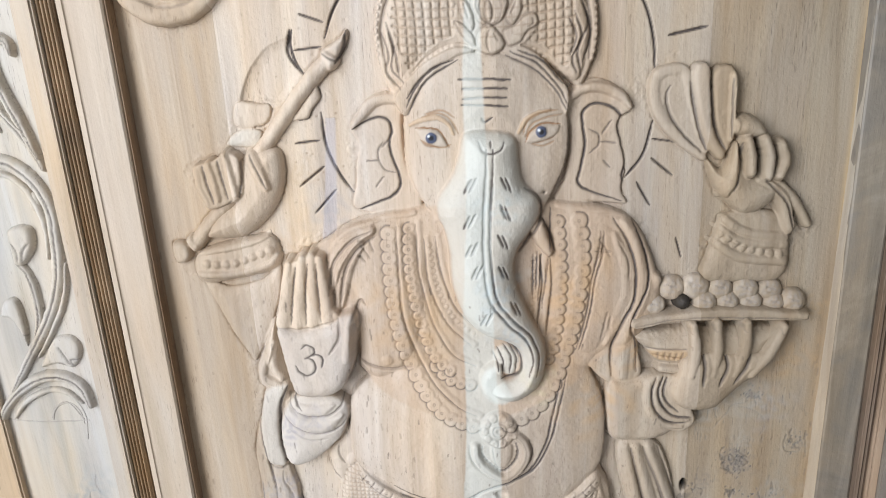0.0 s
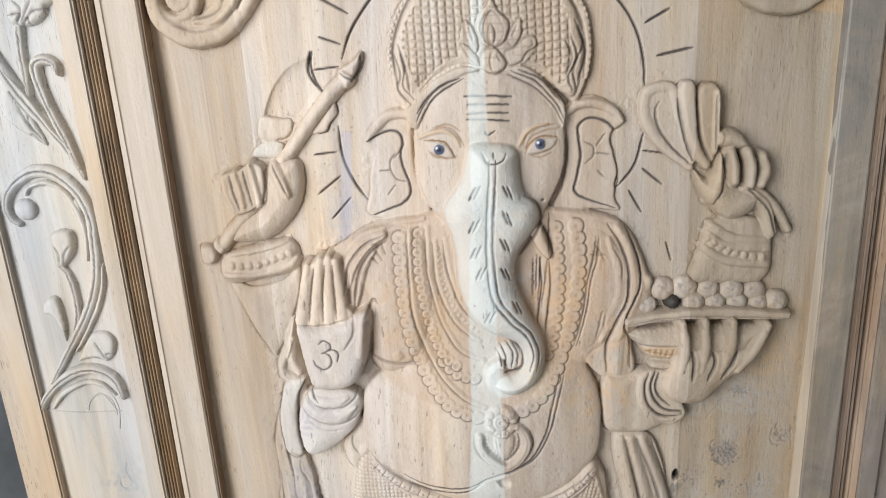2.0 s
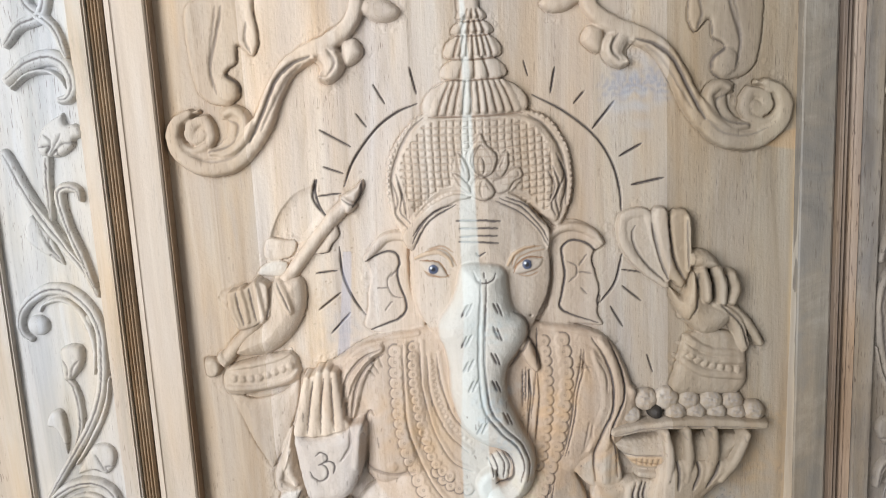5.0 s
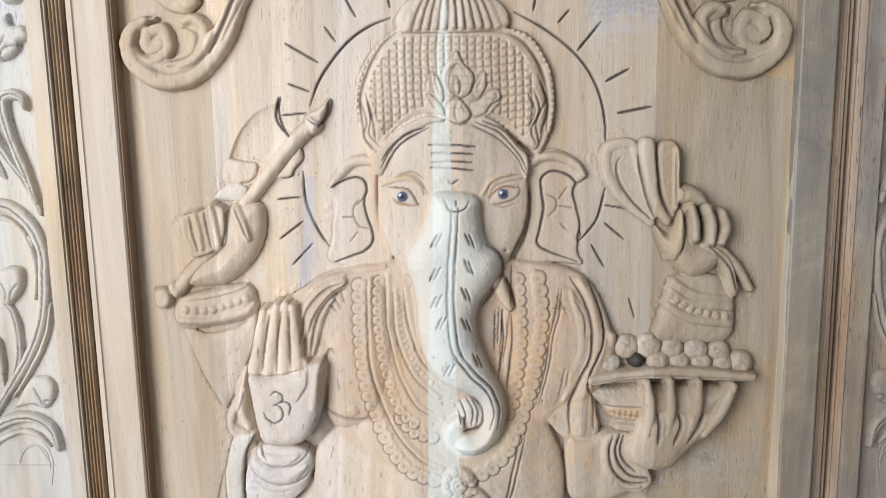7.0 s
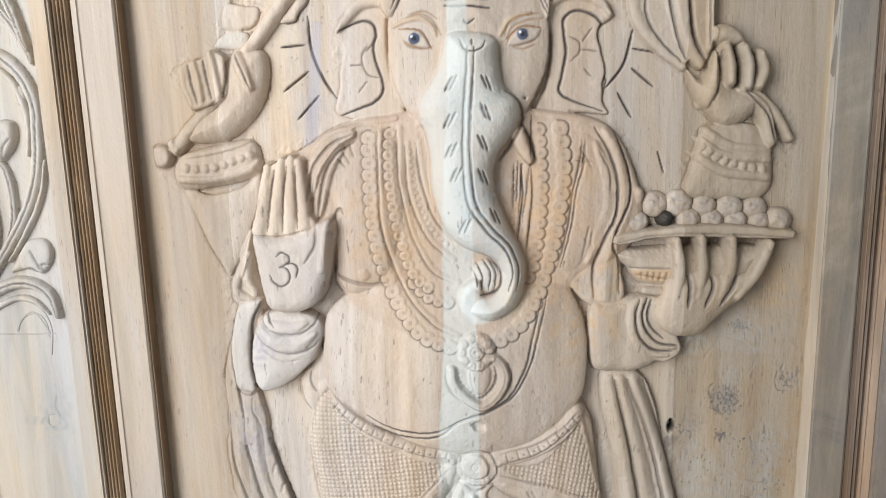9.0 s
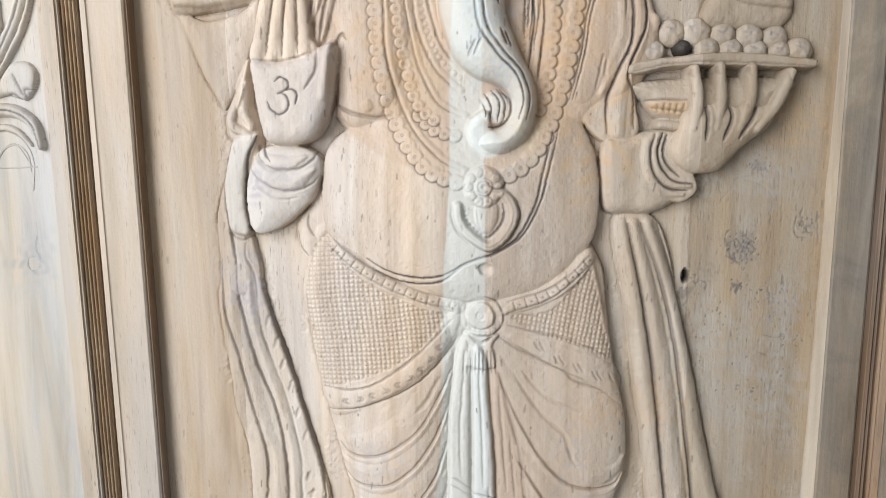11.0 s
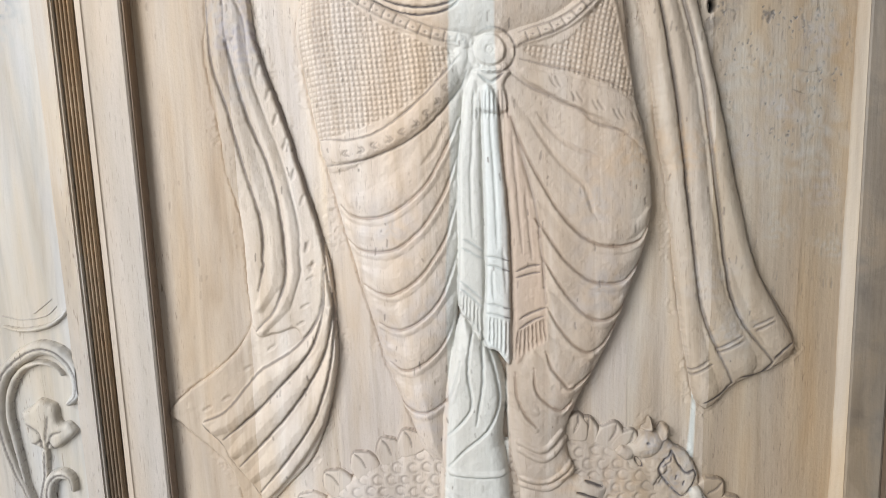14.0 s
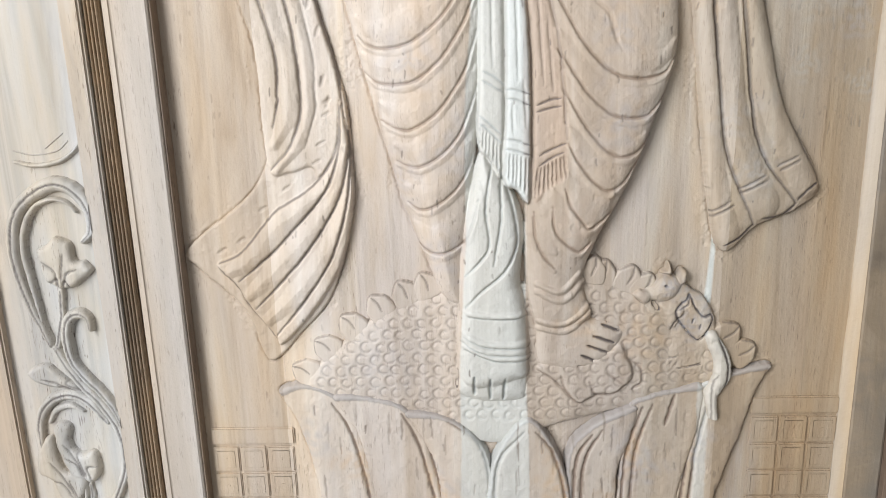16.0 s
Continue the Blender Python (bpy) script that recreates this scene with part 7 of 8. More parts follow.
sprig('stem', [(-490, 1043), (-469, 1074), (-448, 1103), (-431, 1130), (-418, 1162), (-412, 1194), (-410, 1225), (-416, 1249), (-427, 1265), (-442, 1276), (-460, 1278), (-477, 1271), (-491, 1258), (-497, 1243), (-494, 1230), (-487, 1224)], (4.0, 5.0, 6.0, 6.5, 7.0, 7.0, 7.0, 7.5, 8.0, 7.0, 6.0, 4.0), 8, True)
sprig('stem', [(-474, 1254), (-468, 1262), (-450, 1266), (-433, 1256), (-424, 1237), (-419, 1212), (-423, 1182)], (2.0, 3.5, 4.0, 4.0, 3.0, 2.0), 6, False)
sprig('stem', [(-478, 1239), (-477, 1239)], (12.0, 12.0), 9, False)
sprig('stem', [(-408, 1270), (-416, 1293), (-436, 1324), (-459, 1359), (-476, 1394), (-488, 1423)], (4.0, 7.0, 8.0, 8.0, 7.0), 8, True)
sprig('stem', [(-414, 1299), (-429, 1317), (-448, 1351), (-467, 1378)], (2.0, 3.5, 3.5, 2.0), 9.5, False)
sprig('stem', [(-413, 1372), (-415, 1382), (-424, 1386), (-434, 1382), (-435, 1367), (-430, 1344), (-421, 1316), (-413, 1290), (-409, 1279)], (3.0, 6.0, 7.0, 6.0, 5.5, 6.0, 6.0, 5.0, 3.0), 9, True)
sprig('stem', [(-447, 1351), (-447, 1377), (-446, 1398), (-443, 1417)], (3.0, 4.5, 5.0, 5.0), 7, True)
sprig('leaf', [(-452, 1432), (-450, 1421), (-440, 1417), (-425, 1418), (-413, 1428), (-411, 1434), (-401, 1438), (-402, 1446), (-410, 1451), (-418, 1451), (-421, 1463), (-427, 1460), (-443, 1450)], 6, 8)
sprig('stem', [(-473, 1498), (-450, 1513), (-427, 1518), (-411, 1509), (-406, 1490), (-412, 1477), (-421, 1475)], (7.0, 9.0, 9.5, 9.0, 8.0, 5.0), 9, True)
sprig('stem', [(-470, 1489), (-451, 1502), (-430, 1504), (-417, 1495), (-412, 1486)], (2.0, 3.0, 3.0, 2.0), 10, False)
sprig('leaf', [(-469, 1359), (-479, 1344), (-476, 1329), (-460, 1316), (-440, 1302), (-445, 1323), (-459, 1347)], 5, 5)
sprig('stem', [(-457, 1090), (-446, 1123), (-444, 1149), (-447, 1168), (-454, 1179)], (3.0, 4.5, 5.0, 4.0), 7, True)
sprig('leaf', [(-457, 1211), (-446, 1217), (-435, 1216), (-431, 1209), (-434, 1193), (-443, 1181), (-450, 1176), (-457, 1179), (-457, 1194)], 6, 9)
sprig('leaf', [(-461, 1108), (-461, 1133), (-467, 1144), (-480, 1138), (-483, 1124), (-474, 1121), (-469, 1107), (-467, 1088)], 5, 7)
sprig('leaf', [(-429, 1245), (-422, 1249), (-418, 1238), (-422, 1229), (-430, 1232)], 4, 4)
sprig('leaf', [(-436, 1100), (-420, 1102), (-411, 1093), (-412, 1080), (-422, 1066), (-441, 1070), (-457, 1067), (-448, 1083)], 6, 6)
sprig('stem', [(-407, 1177), (-412, 1154), (-423, 1128), (-439, 1102), (-456, 1079)], (2.0, 3.0, 3.5, 3.0, 2.0), 6, False)
sprig('stem', [(-510, 1011), (-502, 1025), (-483, 1043), (-459, 1056), (-436, 1056), (-419, 1044), (-413, 1023)], (4.0, 5.5, 6.5, 7.0, 6.5, 4.0), 8, True)
sprig('stem', [(-498, 1010), (-481, 1029), (-455, 1041), (-436, 1038), (-423, 1024)], (2.0, 4.0, 4.0, 4.0, 2.0), 5, False)
sprig('pencil_line', [(-459, 1006), (-454, 1019), (-440, 1026), (-426, 1005)], 1, 0.3, False)
sprig('pencil_line', [(-498, 1007), (-488, 1020), (-478, 1026)], 1, 0.3, False)
sprig('stem', [(-469, 618), (-449, 614), (-427, 617), (-410, 627), (-402, 638)], (2.0, 3.0, 3.0, 2.0), 5, False)
sprig('stem', [(-460, 436), (-469, 461), (-478, 490), (-483, 523), (-481, 551), (-472, 573), (-455, 588), (-436, 596), (-420, 593), (-408, 581), (-402, 566), (-404, 550), (-413, 541)], (4.0, 6.0, 6.0, 6.0, 7.0, 7.5, 8.0, 8.0, 8.0, 7.0, 4.0), 9, True)
sprig('stem', [(-465, 455), (-471, 506), (-473, 535), (-467, 559), (-454, 576), (-438, 582), (-425, 579), (-416, 569)], (2.0, 3.5, 4.0, 4.0, 4.0, 3.0, 2.0), 7, False)
sprig('leaf', [(-461, 533), (-450, 539), (-441, 546), (-430, 543), (-425, 539), (-423, 523), (-414, 522), (-408, 512), (-417, 503), (-427, 495), (-441, 493), (-449, 497), (-456, 501), (-459, 518)], 7, 9)
sprig('stem', [(-443, 492), (-446, 466), (-452, 443), (-457, 430)], (4.0, 4.0, 4.0), 6, True)
sprig('stem', [(-418, 452), (-420, 464), (-431, 468), (-441, 460), (-444, 443), (-442, 421), (-432, 403), (-417, 384), (-405, 365), (-398, 343)], (3.0, 6.0, 6.5, 6.0, 5.5, 5.5, 5.5, 5.0, 4.0, 3.0), 9, True)
sprig('stem', [(-458, 434), (-447, 411), (-434, 390), (-421, 374), (-407, 349), (-402, 324), (-404, 298), (-415, 272), (-429, 247)], (4.0, 6.0, 6.0, 6.0, 6.5, 6.5, 6.0, 5.0), 8, True)
sprig('leaf', [(-492, 406), (-482, 414), (-467, 416), (-454, 403), (-435, 384), (-457, 388), (-474, 392), (-485, 397)], 5, 7)
sprig('stem', [(-487, 325), (-487, 350), (-478, 369), (-463, 380), (-445, 382), (-428, 371), (-415, 352)], (4.0, 6.0, 6.5, 6.5, 6.0, 4.0), 8, True)
sprig('stem', [(-476, 352), (-468, 365), (-453, 370), (-439, 363)], (3.0, 4.0, 4.0, 2.0), 5, False)
sprig('leaf', [(-473, 347), (-463, 354), (-454, 347), (-457, 332), (-450, 319), (-435, 321), (-430, 311), (-431, 293), (-441, 283), (-449, 287), (-461, 290), (-467, 306), (-473, 326)], 7, 9)
sprig('stem', [(-444, 281), (-444, 265), (-452, 243)], (3.0, 4.0, 4.0), 5, True)
sprig('stem', [(-465, 302), (-455, 289), (-450, 272), (-455, 247)], (2.0, 3.0, 3.0, 2.0), 5, False)
sprig('pencil_line', [(-469, 628), (-450, 624), (-428, 627), (-416, 636)], 1, 0.3, False)
sprig('pencil_line', [(-438, 630), (-420, 643)], 1, 0.3, False)
sprig('stem', [(-470, 1533), (-455, 1550), (-431, 1560), (-422, 1583)], (5.0, 7.0, 8.0, 6.0), 8, True)
sprig('stem', [(-409, 1518), (-420, 1548), (-445, 1573), (-437, 1607)], (4.0, 6.0, 8.0, 6.0), 8, True)
sprig('leaf', [(-492, 327), (-476, 338), (-473, 312), (-466, 297), (-450, 305), (-445, 287), (-456, 263), (-476, 263), (-485, 286), (-498, 296)], 8, 8)
sprig('stem', [(-466, 263), (-469, 233), (-502, 188)], (3.0, 4.0, 4.0), 5, True)
sprig('pencil_line', [(-519, 1003), (-501, 1034), (-476, 1043), (-454, 1041), (-433, 1030), (-424, 1010), (-427, 982)], 1, 0.3, False)
sprig('pencil_line', [(-460, 1008), (-451, 1021), (-438, 1025), (-429, 1016), (-427, 1000)], 1, 0.3, False)
sprig('pencil_line', [(-519, 1010), (-474, 1004), (-421, 1004)], 1, 0.3, False)

# ---- placing the carvings ----
DEPTH = 0.78


def carved(name, relief, parent, material, front=0.0, limit=0.2, label=""):
    shown = relief.h > limit
    relief.h = np.where(shown, relief.h * (DEPTH if material is CARVED else 1.0), relief.h)
    ob = new(name, relief.mesh(name, shown, front, material))
    ob.parent = parent
    return tagged(ob, label)


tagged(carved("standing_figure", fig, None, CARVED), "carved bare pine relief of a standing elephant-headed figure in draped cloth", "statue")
axe = thing("axe", label="small carved wooden axe with a long round shaft", category="axe")
carved("blade", axe_blade, axe, CARVED)
carved("shaft", axe_shaft, axe, CARVED)
bowl = thing("sweet_bowl", label="carved wooden footed bowl heaped with round sweets", category="bowl")
carved("bowl", bowl_body, bowl, CARVED)
carved("rim", bowl_rim, bowl, CARVED)
for x, z, r in SWEETS:
    sweet = Relief(x - r - 2, x + r + 2, z - r - 2, z + r + 2, 0.8)
    sweet.rope([(x - 0.5, z), (x + 0.5, z)], r, (16 if (x, z, r) == SWEETS[6] else 14 if z < SWEETS[5][1] + 4 else 11) + 0.4 * (x % 3), 1, "max", p=2.2)
    if (x, z, r) == SWEETS[6]:
        sweet.dye((slice(None), slice(None)), np.ones(sweet.h.shape), (0.012, 0.011, 0.01))
    sweet.cut([(x - r * 0.5, z + r * 0.4), (x + r * 0.3, z + r * 0.15)], 1.2, 1.2, 0.1)
    if (x, z, r) != SWEETS[6]:
        sweet.blotch((x, z + r * 0.3), r, 0.3, MOULD, int(x))
    sweet.tool_marks(1.6, int(x + z))
    sweet.settle()
    carved("sweet", sweet, bowl, CARVED)
tagged(carved("mouse_figure", mouse, None, CARVED), "small carved wooden mouse with a saddle cloth on the lotus seat", "statue")
lotus = thing("lotus_pedestal", label="carved wooden lotus seat with broad grey-rimmed petals", category="pedestal")
carved("seed_pod", pod, lotus, CARVED, label="seed head covered with small gouged rings")
for petal in PETALS:
    carved("petal", petal, lotus, CARVED)
for number, (x, z) in enumerate(SCALES):
    scale_piece = Relief(x - 22, x + 22, z - 22, z + 22)
    c, s = math.cos(math.atan2(z - 300, (x - 20) * 0.8)), math.sin(math.atan2(z - 300, (x - 20) * 0.8))
    scale_piece.fill([(x + c * a - s * b, z + s * a + c * b) for a, b in ((-16, -13), (0, -14), (8, -9), (13, 0), (8, 9), (0, 14), (-16, 13))], 4, 3, 2.2 + 0.23 * number)
    scale_piece.cut([(x + c * 11, z + s * 11), (x + c * 2 + s * 2, z + s * 2 - c * 2), (x - c * 8, z - s * 8)], 1.2, 2.0, 0.3)
    scale_piece.cut([(x + c * 2 - s * 13, z + s * 2 + c * 13), (x + c * 12, z + s * 12), (x + c * 2 + s * 13, z + s * 2 - c * 13)], 1.1, 1.4, 0.25)
    scale_piece.settle()
    carved("scale_leaf", scale_piece, lotus, CARVED)

for flip in (False, True):
    bracket = thing("scroll_bracket", label="carved wooden scroll bracket with a spiral end and leaves", category="ornament", group="scroll brackets in the panel corners")
    for name, relief in (("scroll", scroll), ("leaf", leaf)):
        ob = carved(name, relief.flipped(3.0) if flip else relief, bracket, CARVED)

GARLANDS = {}
for flip, wood_kind in ((False, FIELD), (True, SIDE2)):
    for upper in (False, True):
        GARLANDS[flip, upper] = thing("vine_garland", label="carved wooden vine garland with curling stems and leaves", category="ornament", group="vine garlands beside the panel")
    for number, (kind, points, size, h, vein) in enumerate(SPRIGS):
        p = np.array(points, float)
        reach = max(np.atleast_1d(size)) + 4
        work = Relief(*np.clip((p[:, 0].min() - reach, p[:, 0].max() + reach), -508, -400), p[:, 1].min() - reach, p[:, 1].max() + reach, 0.5 if kind == "pencil_line" else 1.0)
        if min(work.h.shape) < 4:
            continue
        if kind == "pencil_line":
            work.rope(points, 0.9, h, 0.25, "max", dye=(0.2, 0.19, 0.2), amount=0.2)
        elif kind == "stem":
            work.rope(points, size, h, 0, "max")
            if vein:
                work.cut(points, 1.2, 2.2, 0.45)
        else:
            work.fill(points, h, size)
            foot = p[np.argmin(p[:, 1])]
            for tip in p[::3]:
                if np.hypot(*(tip - foot)) > 12:
                    work.cut([foot + 0.15 * (tip - foot), 0.4 * foot + 0.35 * p.mean(0) + 0.25 * tip, foot + 0.72 * (tip - foot)], 1.2, 2.2, 0.35)
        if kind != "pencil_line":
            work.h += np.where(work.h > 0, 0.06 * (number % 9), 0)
            # darkens each sprig's low edge: pencilled outline plus painted contact shade
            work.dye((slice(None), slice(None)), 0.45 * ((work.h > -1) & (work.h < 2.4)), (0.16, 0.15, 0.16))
            work.unsteady(number + 80, 0.9)
            work.settle()
            work.tool_marks(0.6, number)
        if flip:
            work = work.flipped(3.0)
        if (work.h > 0.2).any():
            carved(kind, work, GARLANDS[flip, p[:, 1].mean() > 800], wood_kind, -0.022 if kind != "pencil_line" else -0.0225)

# ---- boards of the panel, with the halo cut into them ----
board_face = Relief(-331, 340, 120, 1862, 1.0, 0.0)
board_face.fill(AXE_HOLLOW, -3.0, 9, mode='add', p=1.4, lean=(0.05, 0.0))
board_face.cut([(-169, 1380), (-172, 1368), (-169, 1353), (-164, 1343), (-159, 1338)], 2.0, 3, ink_shade=0.7)
board_face.cut([(-162, 1432), (-130, 1413)], 1.4, 3, ink_shade=0.85, ends=0.55)
board_face.cut([(-161, 1393), (-140, 1385)], 1.3, 3, ink_shade=0.85, ends=0.55)
board_face.cut([(-122, 1447), (-112, 1433)], 1.2, 3, ink_shade=0.85, ends=0.55)
board_face.cut([(-102, 1476), (-91, 1456)], 1.2, 3, ink_shade=0.85, ends=0.55)
board_face.cut([(-63, 1492), (-57, 1464)], 1.3, 3, ink_shade=0.85, ends=0.55)
board_face.cut([(88, 1484), (83, 1458)], 1.3, 3, ink_shade=0.85, ends=0.55)
board_face.cut([(118, 1458), (107, 1446)], 1.2, 3, ink_shade=0.85, ends=0.55)
board_face.cut([(149, 1446), (126, 1419)], 1.5, 3, ink_shade=0.85, ends=0.55)
board_face.cut([(177, 1401), (154, 1389)], 1.5, 3, ink_shade=0.85, ends=0.55)
board_face.cut([(200, 1364), (166, 1358)], 1.6, 3, ink_shade=0.85, ends=0.55)
board_face.cut([(-177, 1278), (-154, 1280)], 1.4, 3, ink_shade=0.85, ends=0.55)
board_face.cut([(-177, 1237), (-152, 1255)], 1.4, 3, ink_shade=0.85, ends=0.55)
board_face.cut([(-165, 1210), (-143, 1232)], 1.4, 3, ink_shade=0.85, ends=0.55)
board_face.cut([(155, 1267), (178, 1263)], 1.1, 3, ink_shade=0.85, ends=0.55)
board_face.cut([(155, 1249), (175, 1232)], 1.3, 3, ink_shade=0.85, ends=0.55)
board_face.cut([(142, 1227), (155, 1204)], 1.3, 3, ink_shade=0.85, ends=0.55)
board_face.cut([(-171, 1380), (-175, 1361), (-168, 1346)], 1.5, 3, ink_shade=0.85, ends=0.55)
board_face.cut([(-169, 1362), (-144, 1364)], 1.2, 3, ink_shade=0.85, ends=0.55)
board_face.cut([(181, 1171), (187, 1151)], 1, 3, ink_shade=0.85, ends=0.55)
board_face.cut([(56, 1492), (60, 1477)], 0.9, 3, ink_shade=0.85, ends=0.55)
board_face.cut([(-140, 1371), (-128, 1398), (-103, 1429), (-79, 1446), (-57, 1454)], 1.5, 3, ink_shade=0.8)
board_face.cut([(64, 1457), (96, 1439), (126, 1414), (144, 1387), (153, 1357), (155, 1327)], 1.5, 3, ink_shade=0.8)
board_face.cut([(155, 1284), (147, 1253), (131, 1232)], 1.5, 3, ink_shade=0.8)
board_face.cut([(-150, 1306), (-148, 1276), (-138, 1248), (-126, 1229)], 1.6, 3, ink_shade=0.8)
board_face.blotch((317, 939), 11, 0.4, (0.17, 0.15, 0.13), 11)
board_face.blotch((258, 918), 20, 0.45, (0.17, 0.15, 0.14), 12)
board_face.blotch((225, 893), 14, 0.35, (0.17, 0.15, 0.14), 13)
board_face.blotch((300, 860), 26, 0.3, MOULD, 21)
board_face.blotch((285, 985), 30, 0.25, MOULD, 22)
board_face.blotch((240, 760), 24, 0.25, MOULD, 23)
board_face.blotch((310, 720), 22, 0.25, MOULD, 24)
board_face.blotch((-285, 1180), 26, 0.15, OCHRE, 25)
board_face.blotch((268, 800), 20, 0.3, MOULD, 14)
board_face.blotch((170, 1460), 42, 0.6, (0.4, 0.41, 0.44), 15)
for x in (148, 166, 184, 198):
    board_face.blotch((x, 1462 + 3 * math.sin(x)), 17, 0.6, (0.24, 0.25, 0.29), x)
board_face.wedge((-162, -146), 1190, (-150, -138), 1275, 0.5, (0.4, 0.39, 0.45))
board_face.blotch((300, 1040), 40, 0.25, OCHRE, 26)
board_face.blotch((-200, 1180), 30, 0.2, OCHRE, 27)
board_face.blotch((230, 840), 40, 0.3, (0.4, 0.4, 0.38), 28)
board_face.blotch((300, 780), 44, 0.3, (0.38, 0.38, 0.36), 29)
board_face.blotch((-215, 1260), 18, 0.3, PALE, 16)
board_face.blotch((-150, 1215), 28, 0.35, MOULD, 17)
board_face.fill([(199, 893), (201, 900), (205, 896), (204, 886), (200, 884)], -9, 4, 0, 'add')
board_face.dot((202, 891), 5, (0.02, 0.018, 0.016))
board_face.dot((-220, 1429), 3.5, (0.02, 0.018, 0.016))
speck = np.random.default_rng(6)
for x, z in zip(speck.normal(-170, 28, 90), speck.normal(1290, 70, 90)):
    board_face.disc((x, z), speck.uniform(0.6, 1.3), (0.2, 0.13, 0.08), speck.uniform(0.2, 0.6))
board_face.wedge((180, 193), 300, (190, 196), 560, 0.8, PALE)
board_face.cut([(240, 936), (239, 926), (245, 920)], 1, 0.6, ink_shade=0.24, colour=(0.09, 0.07, 0.05))
board_face.cut([(245, 926), (244, 913), (252, 904), (256, 906)], 1, 0.6, ink_shade=0.24, colour=(0.09, 0.07, 0.05))
board_face.cut([(250, 928), (255, 921), (252, 916)], 1, 0.6, ink_shade=0.24, colour=(0.09, 0.07, 0.05))
board_face.cut([(259, 925), (265, 922), (268, 916), (263, 912)], 1, 0.6, ink_shade=0.24, colour=(0.09, 0.07, 0.05))
board_face.cut([(255, 933), (260, 929), (267, 924)], 1, 0.6, ink_shade=0.24, colour=(0.09, 0.07, 0.05))
board_face.cut([(240, 911), (248, 908), (255, 903)], 1, 0.6, ink_shade=0.24, colour=(0.09, 0.07, 0.05))
board_face.cut([(253, 921), (258, 920), (259, 915)], 1, 0.6, ink_shade=0.24, colour=(0.09, 0.07, 0.05))
board_face.cut([(306, 950), (304, 939), (307, 930), (316, 929)], 1, 0.6, ink_shade=0.24, colour=(0.09, 0.07, 0.05))
board_face.cut([(310, 947), (313, 943), (311, 939)], 1, 0.6, ink_shade=0.24, colour=(0.09, 0.07, 0.05))
board_face.cut([(316, 940), (317, 934), (322, 934), (321, 930)], 1, 0.6, ink_shade=0.24, colour=(0.09, 0.07, 0.05))
board_face.cut([(311, 957), (309, 949)], 1, 0.6, ink_shade=0.24, colour=(0.09, 0.07, 0.05))
board_face.cut([(217, 887), (223, 884), (222, 876)], 1, 0.6, ink_shade=0.24, colour=(0.09, 0.07, 0.05))
board_face.cut([(250, 883), (254, 879), (252, 875)], 1, 0.6, ink_shade=0.24, colour=(0.09, 0.07, 0.05))
board_face.cut([(280, 832), (291, 829), (301, 830)], 1, 0.6, ink_shade=0.24, colour=(0.09, 0.07, 0.05))
board_face.cut([(277, 814), (287, 810)], 1, 0.6, ink_shade=0.24, colour=(0.09, 0.07, 0.05))
board_face.cut([(325, 954), (328, 923)], 1, 0.6, ink_shade=0.24, colour=(0.09, 0.07, 0.05))
board_face.cut([(283, 880), (285, 869)], 1, 0.6, ink_shade=0.24, colour=(0.09, 0.07, 0.05))
board_face.cut([(296, 893), (298, 880)], 1, 0.6, ink_shade=0.24, colour=(0.09, 0.07, 0.05))
board_face.cut([(252, 986), (268, 981), (280, 971), (282, 958), (277, 949)], 1, 0.3, ink_shade=0.16, colour=(0.2, 0.18, 0.16))
board_face.cut([(242, 977), (248, 987), (262, 989)], 1, 0.3, ink_shade=0.16, colour=(0.2, 0.18, 0.16))
board_face.cut([(230, 960), (238, 972), (245, 980)], 1, 0.3, ink_shade=0.16, colour=(0.2, 0.18, 0.16))
board_face.fill([(276, 1417), (305, 1404), (337, 1409), (345, 1386), (306, 1391), (283, 1400)], 0.02, 8, mode='add', dye=OCHRE, amount=0.4)
board_face.fill([(334, 1386), (344, 1392), (343, 1174), (332, 1174)], 0.02, 6, mode='add', dye=(0.5, 0.36, 0.18), amount=0.3)
board_face.cut([(-278, 1145), (-266, 1111), (-244, 1060)], 1, 0.8, ink_shade=0.3)
board_face.fill([(240, 934), (255, 936), (268, 922), (266, 908), (251, 902), (240, 913)], 0.02, 8, mode='add', dye=(0.17, 0.165, 0.165), amount=0.22)
board_face.fill([(246, 886), (257, 883), (255, 875), (248, 877)], 0.02, 4, mode='add', dye=(0.13, 0.115, 0.105), amount=0.5)
board_face.fill([(262, 1004), (272, 1001), (275, 994), (267, 992), (259, 997)], 0.02, 5, mode='add', dye=(0.13, 0.12, 0.12), amount=0.5)
board_face.fill([(195, 878), (211, 882), (210, 874), (201, 867), (194, 868)], 0.02, 4, mode='add', dye=(0.13, 0.115, 0.1), amount=0.5)
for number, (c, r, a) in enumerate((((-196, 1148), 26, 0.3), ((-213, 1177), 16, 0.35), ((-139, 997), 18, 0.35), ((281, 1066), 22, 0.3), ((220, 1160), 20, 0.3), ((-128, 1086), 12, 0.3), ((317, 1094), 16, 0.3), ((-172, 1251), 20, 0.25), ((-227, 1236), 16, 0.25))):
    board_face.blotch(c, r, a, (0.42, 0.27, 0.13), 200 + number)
flecks = np.random.default_rng(15)
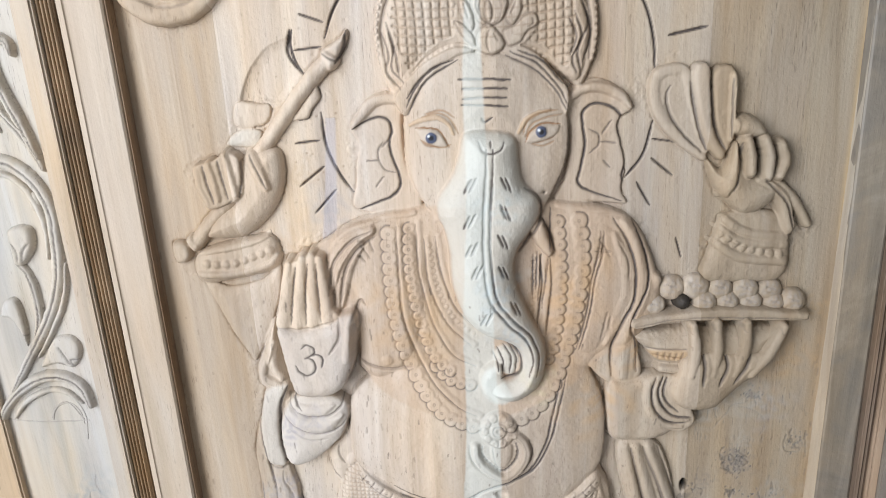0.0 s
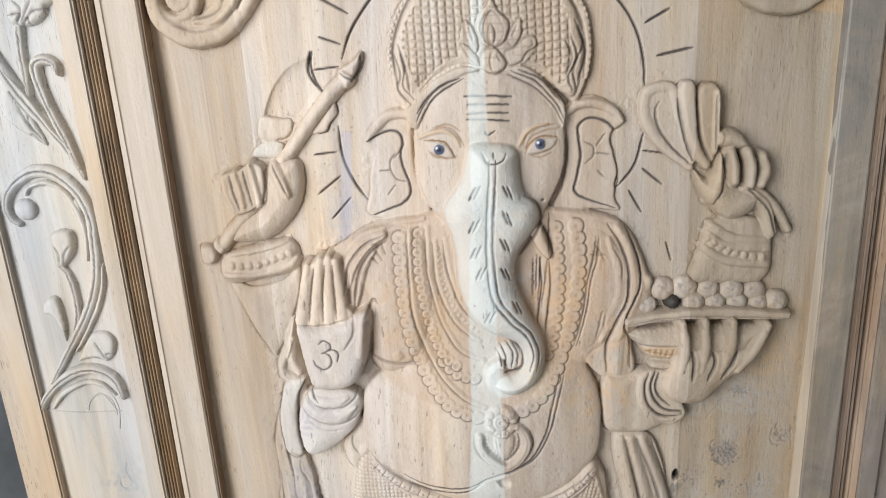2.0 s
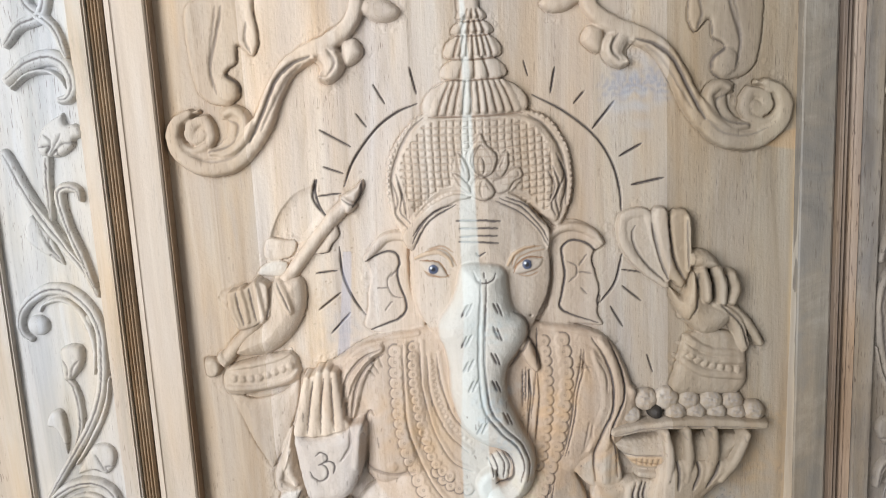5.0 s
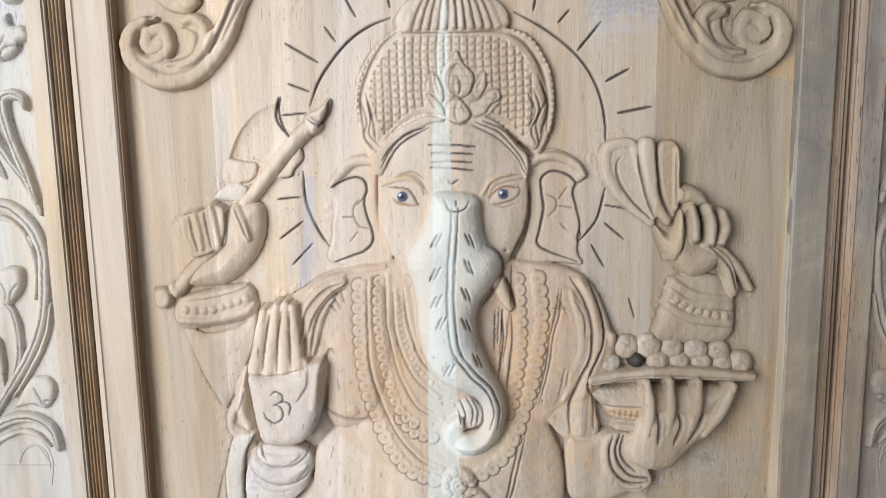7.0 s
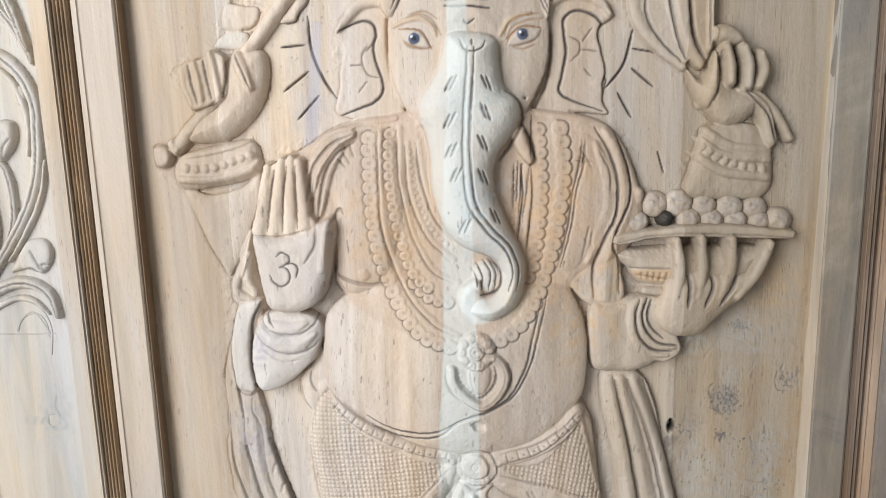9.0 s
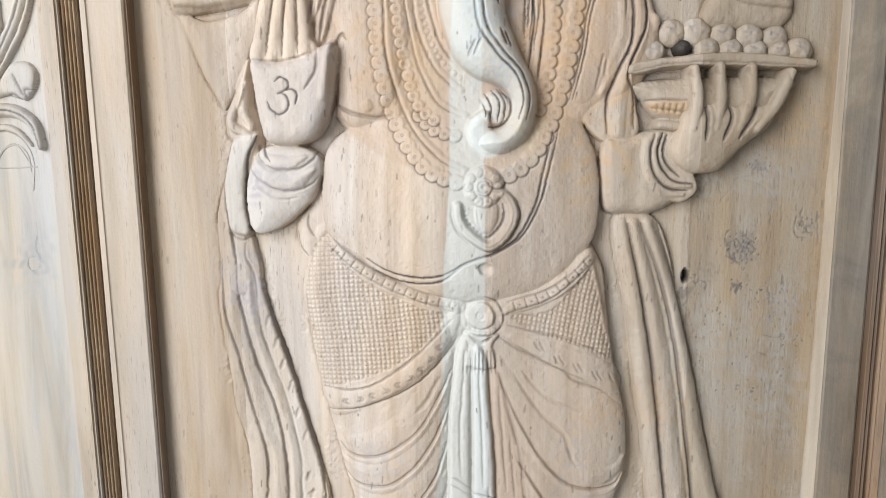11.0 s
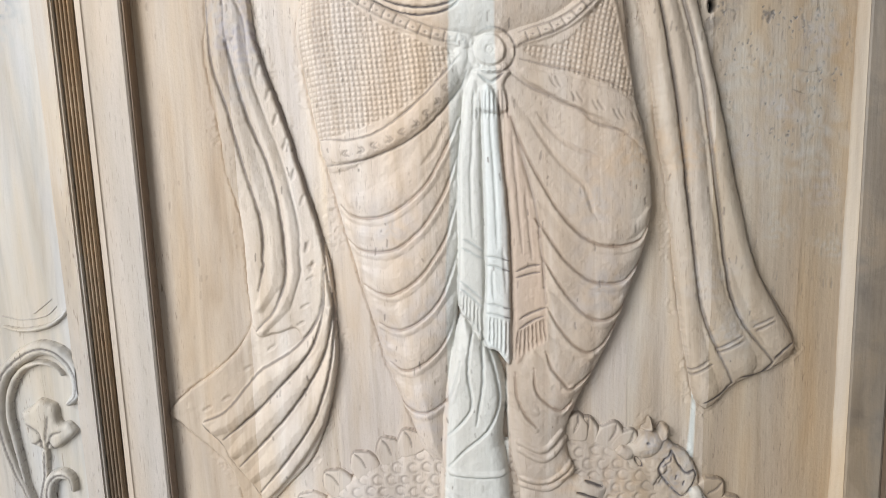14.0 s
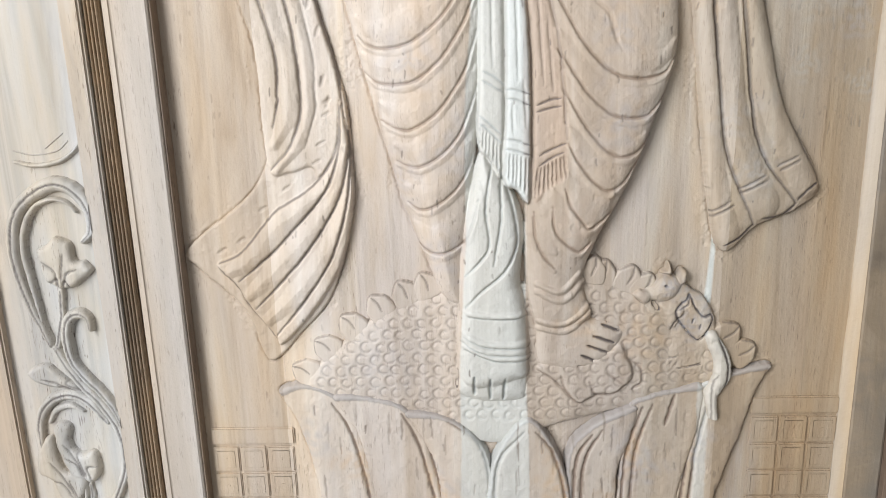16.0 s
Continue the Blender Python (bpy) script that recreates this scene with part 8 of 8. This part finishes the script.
for x, z, r, count in ((254, 917, 15, 70), (314, 940, 12, 34), (205, 884, 12, 22), (268, 997, 12, 26), (285, 868, 22, 34), (252, 880, 9, 18), (232, 842, 26, 26), (300, 815, 26, 30), (262, 772, 30, 30)):
    for u, v in zip(flecks.normal(0, r * 0.55, count), flecks.normal(0, r * 0.55, count)):
        turn = flecks.uniform(0.6, 2.6)
        reach = flecks.uniform(1.2, 3.4)
        board_face.cut([(x + u, z + v), (x + u + reach * math.cos(turn), z + v + reach * math.sin(turn))], flecks.uniform(0.8, 1.25), 0.4, flecks.uniform(0.12, 0.42), colour=(0.09, 0.085, 0.085))
for x, z in zip(flecks.uniform(196, 334, 330), flecks.uniform(620, 1060, 330)):
    board_face.cut([(x, z), (x + flecks.uniform(-1.5, 1.5), z + flecks.uniform(3, 13))], flecks.uniform(0.7, 1.1), 0.25, flecks.uniform(0.04, 0.2), colour=(0.12, 0.11, 0.1))
for x, z in zip(flecks.uniform(-326, 334, 420), flecks.uniform(300, 1500, 420)):
    board_face.cut([(x, z), (x + flecks.uniform(-0.8, 0.8), z + flecks.uniform(2, 9))], flecks.uniform(0.6, 1.0), 0.25, flecks.uniform(0.04, 0.22), colour=(0.18, 0.13, 0.09))
for x, z, r in zip(flecks.uniform(205, 330, 16), flecks.uniform(660, 1010, 16), flecks.uniform(14, 34, 16)):
    board_face.blotch((x, z), r, flecks.uniform(0.16, 0.34), (0.36, 0.36, 0.33), int(x * 7))
outline = np.zeros(board_face.h.shape, bool)
for carving in (fig, axe_blade, axe_shaft, bowl_body, bowl_rim, mouse, pod, *PETALS, scroll, leaf, scroll.flipped(3.0), leaf.flipped(3.0)):
    outline |= carving.over(board_face, 0)
uneven = np.clip(0.75 + 0.4 * board_face.ripple(24, np.random.default_rng(31)), 0.15, 1.3)
for depth in (1.0, 0.5):
    p = np.pad(outline, 1)
    wider = p[1:-1, 1:-1] | p[:-2, 1:-1] | p[2:, 1:-1] | p[1:-1, :-2] | p[1:-1, 2:]
    board_face.h -= depth * uneven * wider
    outline = wider
for _ in range(9):
    p = np.pad(outline, 1)
    outline = p[1:-1, 1:-1] | p[:-2, 1:-1] | p[2:, 1:-1] | p[1:-1, :-2] | p[1:-1, 2:]
# torn fibres left by the gouge beside the carvings
torn = np.random.default_rng(33)
board_face.h += outline * np.clip(0.3 + board_face.ripple(26, torn), 0, 1.2) * (0.22 * board_face.ripple(2, torn) + 0.28 * board_face.ripple(5, torn))
covered = fig.over(board_face, 6)
JOINTS = (-331, -236, -154, -62, 12, 128, 203, 290, 339)
for a, b in zip(JOINTS, JOINTS[1:]):
    strip = (board_face.x >= a) & (board_face.x <= b)
    plank = board_face.columns(strip)
    shown = ~covered[:, strip]
    dense, bare = plank.thinned(shown)
    dense.x[0] += 0.08
    dense.x[-1] -= 0.08
    ob = new("plank", dense.mesh("plank", bare, 0.0, PANEL))
    ob.parent = panel

# gouged square tiles at the foot of the panel
for x0, z0, nx in ((-321, 331, 3), (240, 359, 3)):
    for i in range(nx):
        for j in range(7):
            x1, z1 = x0 + 29.5 * i + (1 if x0 > 0 else 0), z0 - 22 - 30.5 * j
            piece = bar(x1 / 1000, (x1 + 28.3) / 1000, -0.0022, 0.001, (z1 - 29) / 1000, z1 / 1000, 0.0012)
            for inset, rise in ((0.0045, 0.0026), (0.0125, 0.0029)):
                for ring in (bar(x1 / 1000 + inset, (x1 + 28.3) / 1000 - inset, -rise, -0.0015, (z1 - 29) / 1000 + inset, z1 / 1000 - inset, 0.0004),):
                    spare = bpy.data.meshes.new("spare")
                    ring.to_mesh(spare)
                    ring.free()
                    piece.from_mesh(spare)
                    bpy.data.meshes.remove(spare)
            part("tile", piece, PANEL, panel)
    part("tile_border", bar(x0 / 1000, (x0 + 89) / 1000, -0.003, 0.001, (z0 - 19) / 1000, z0 / 1000, 0.0015), PANEL, panel)
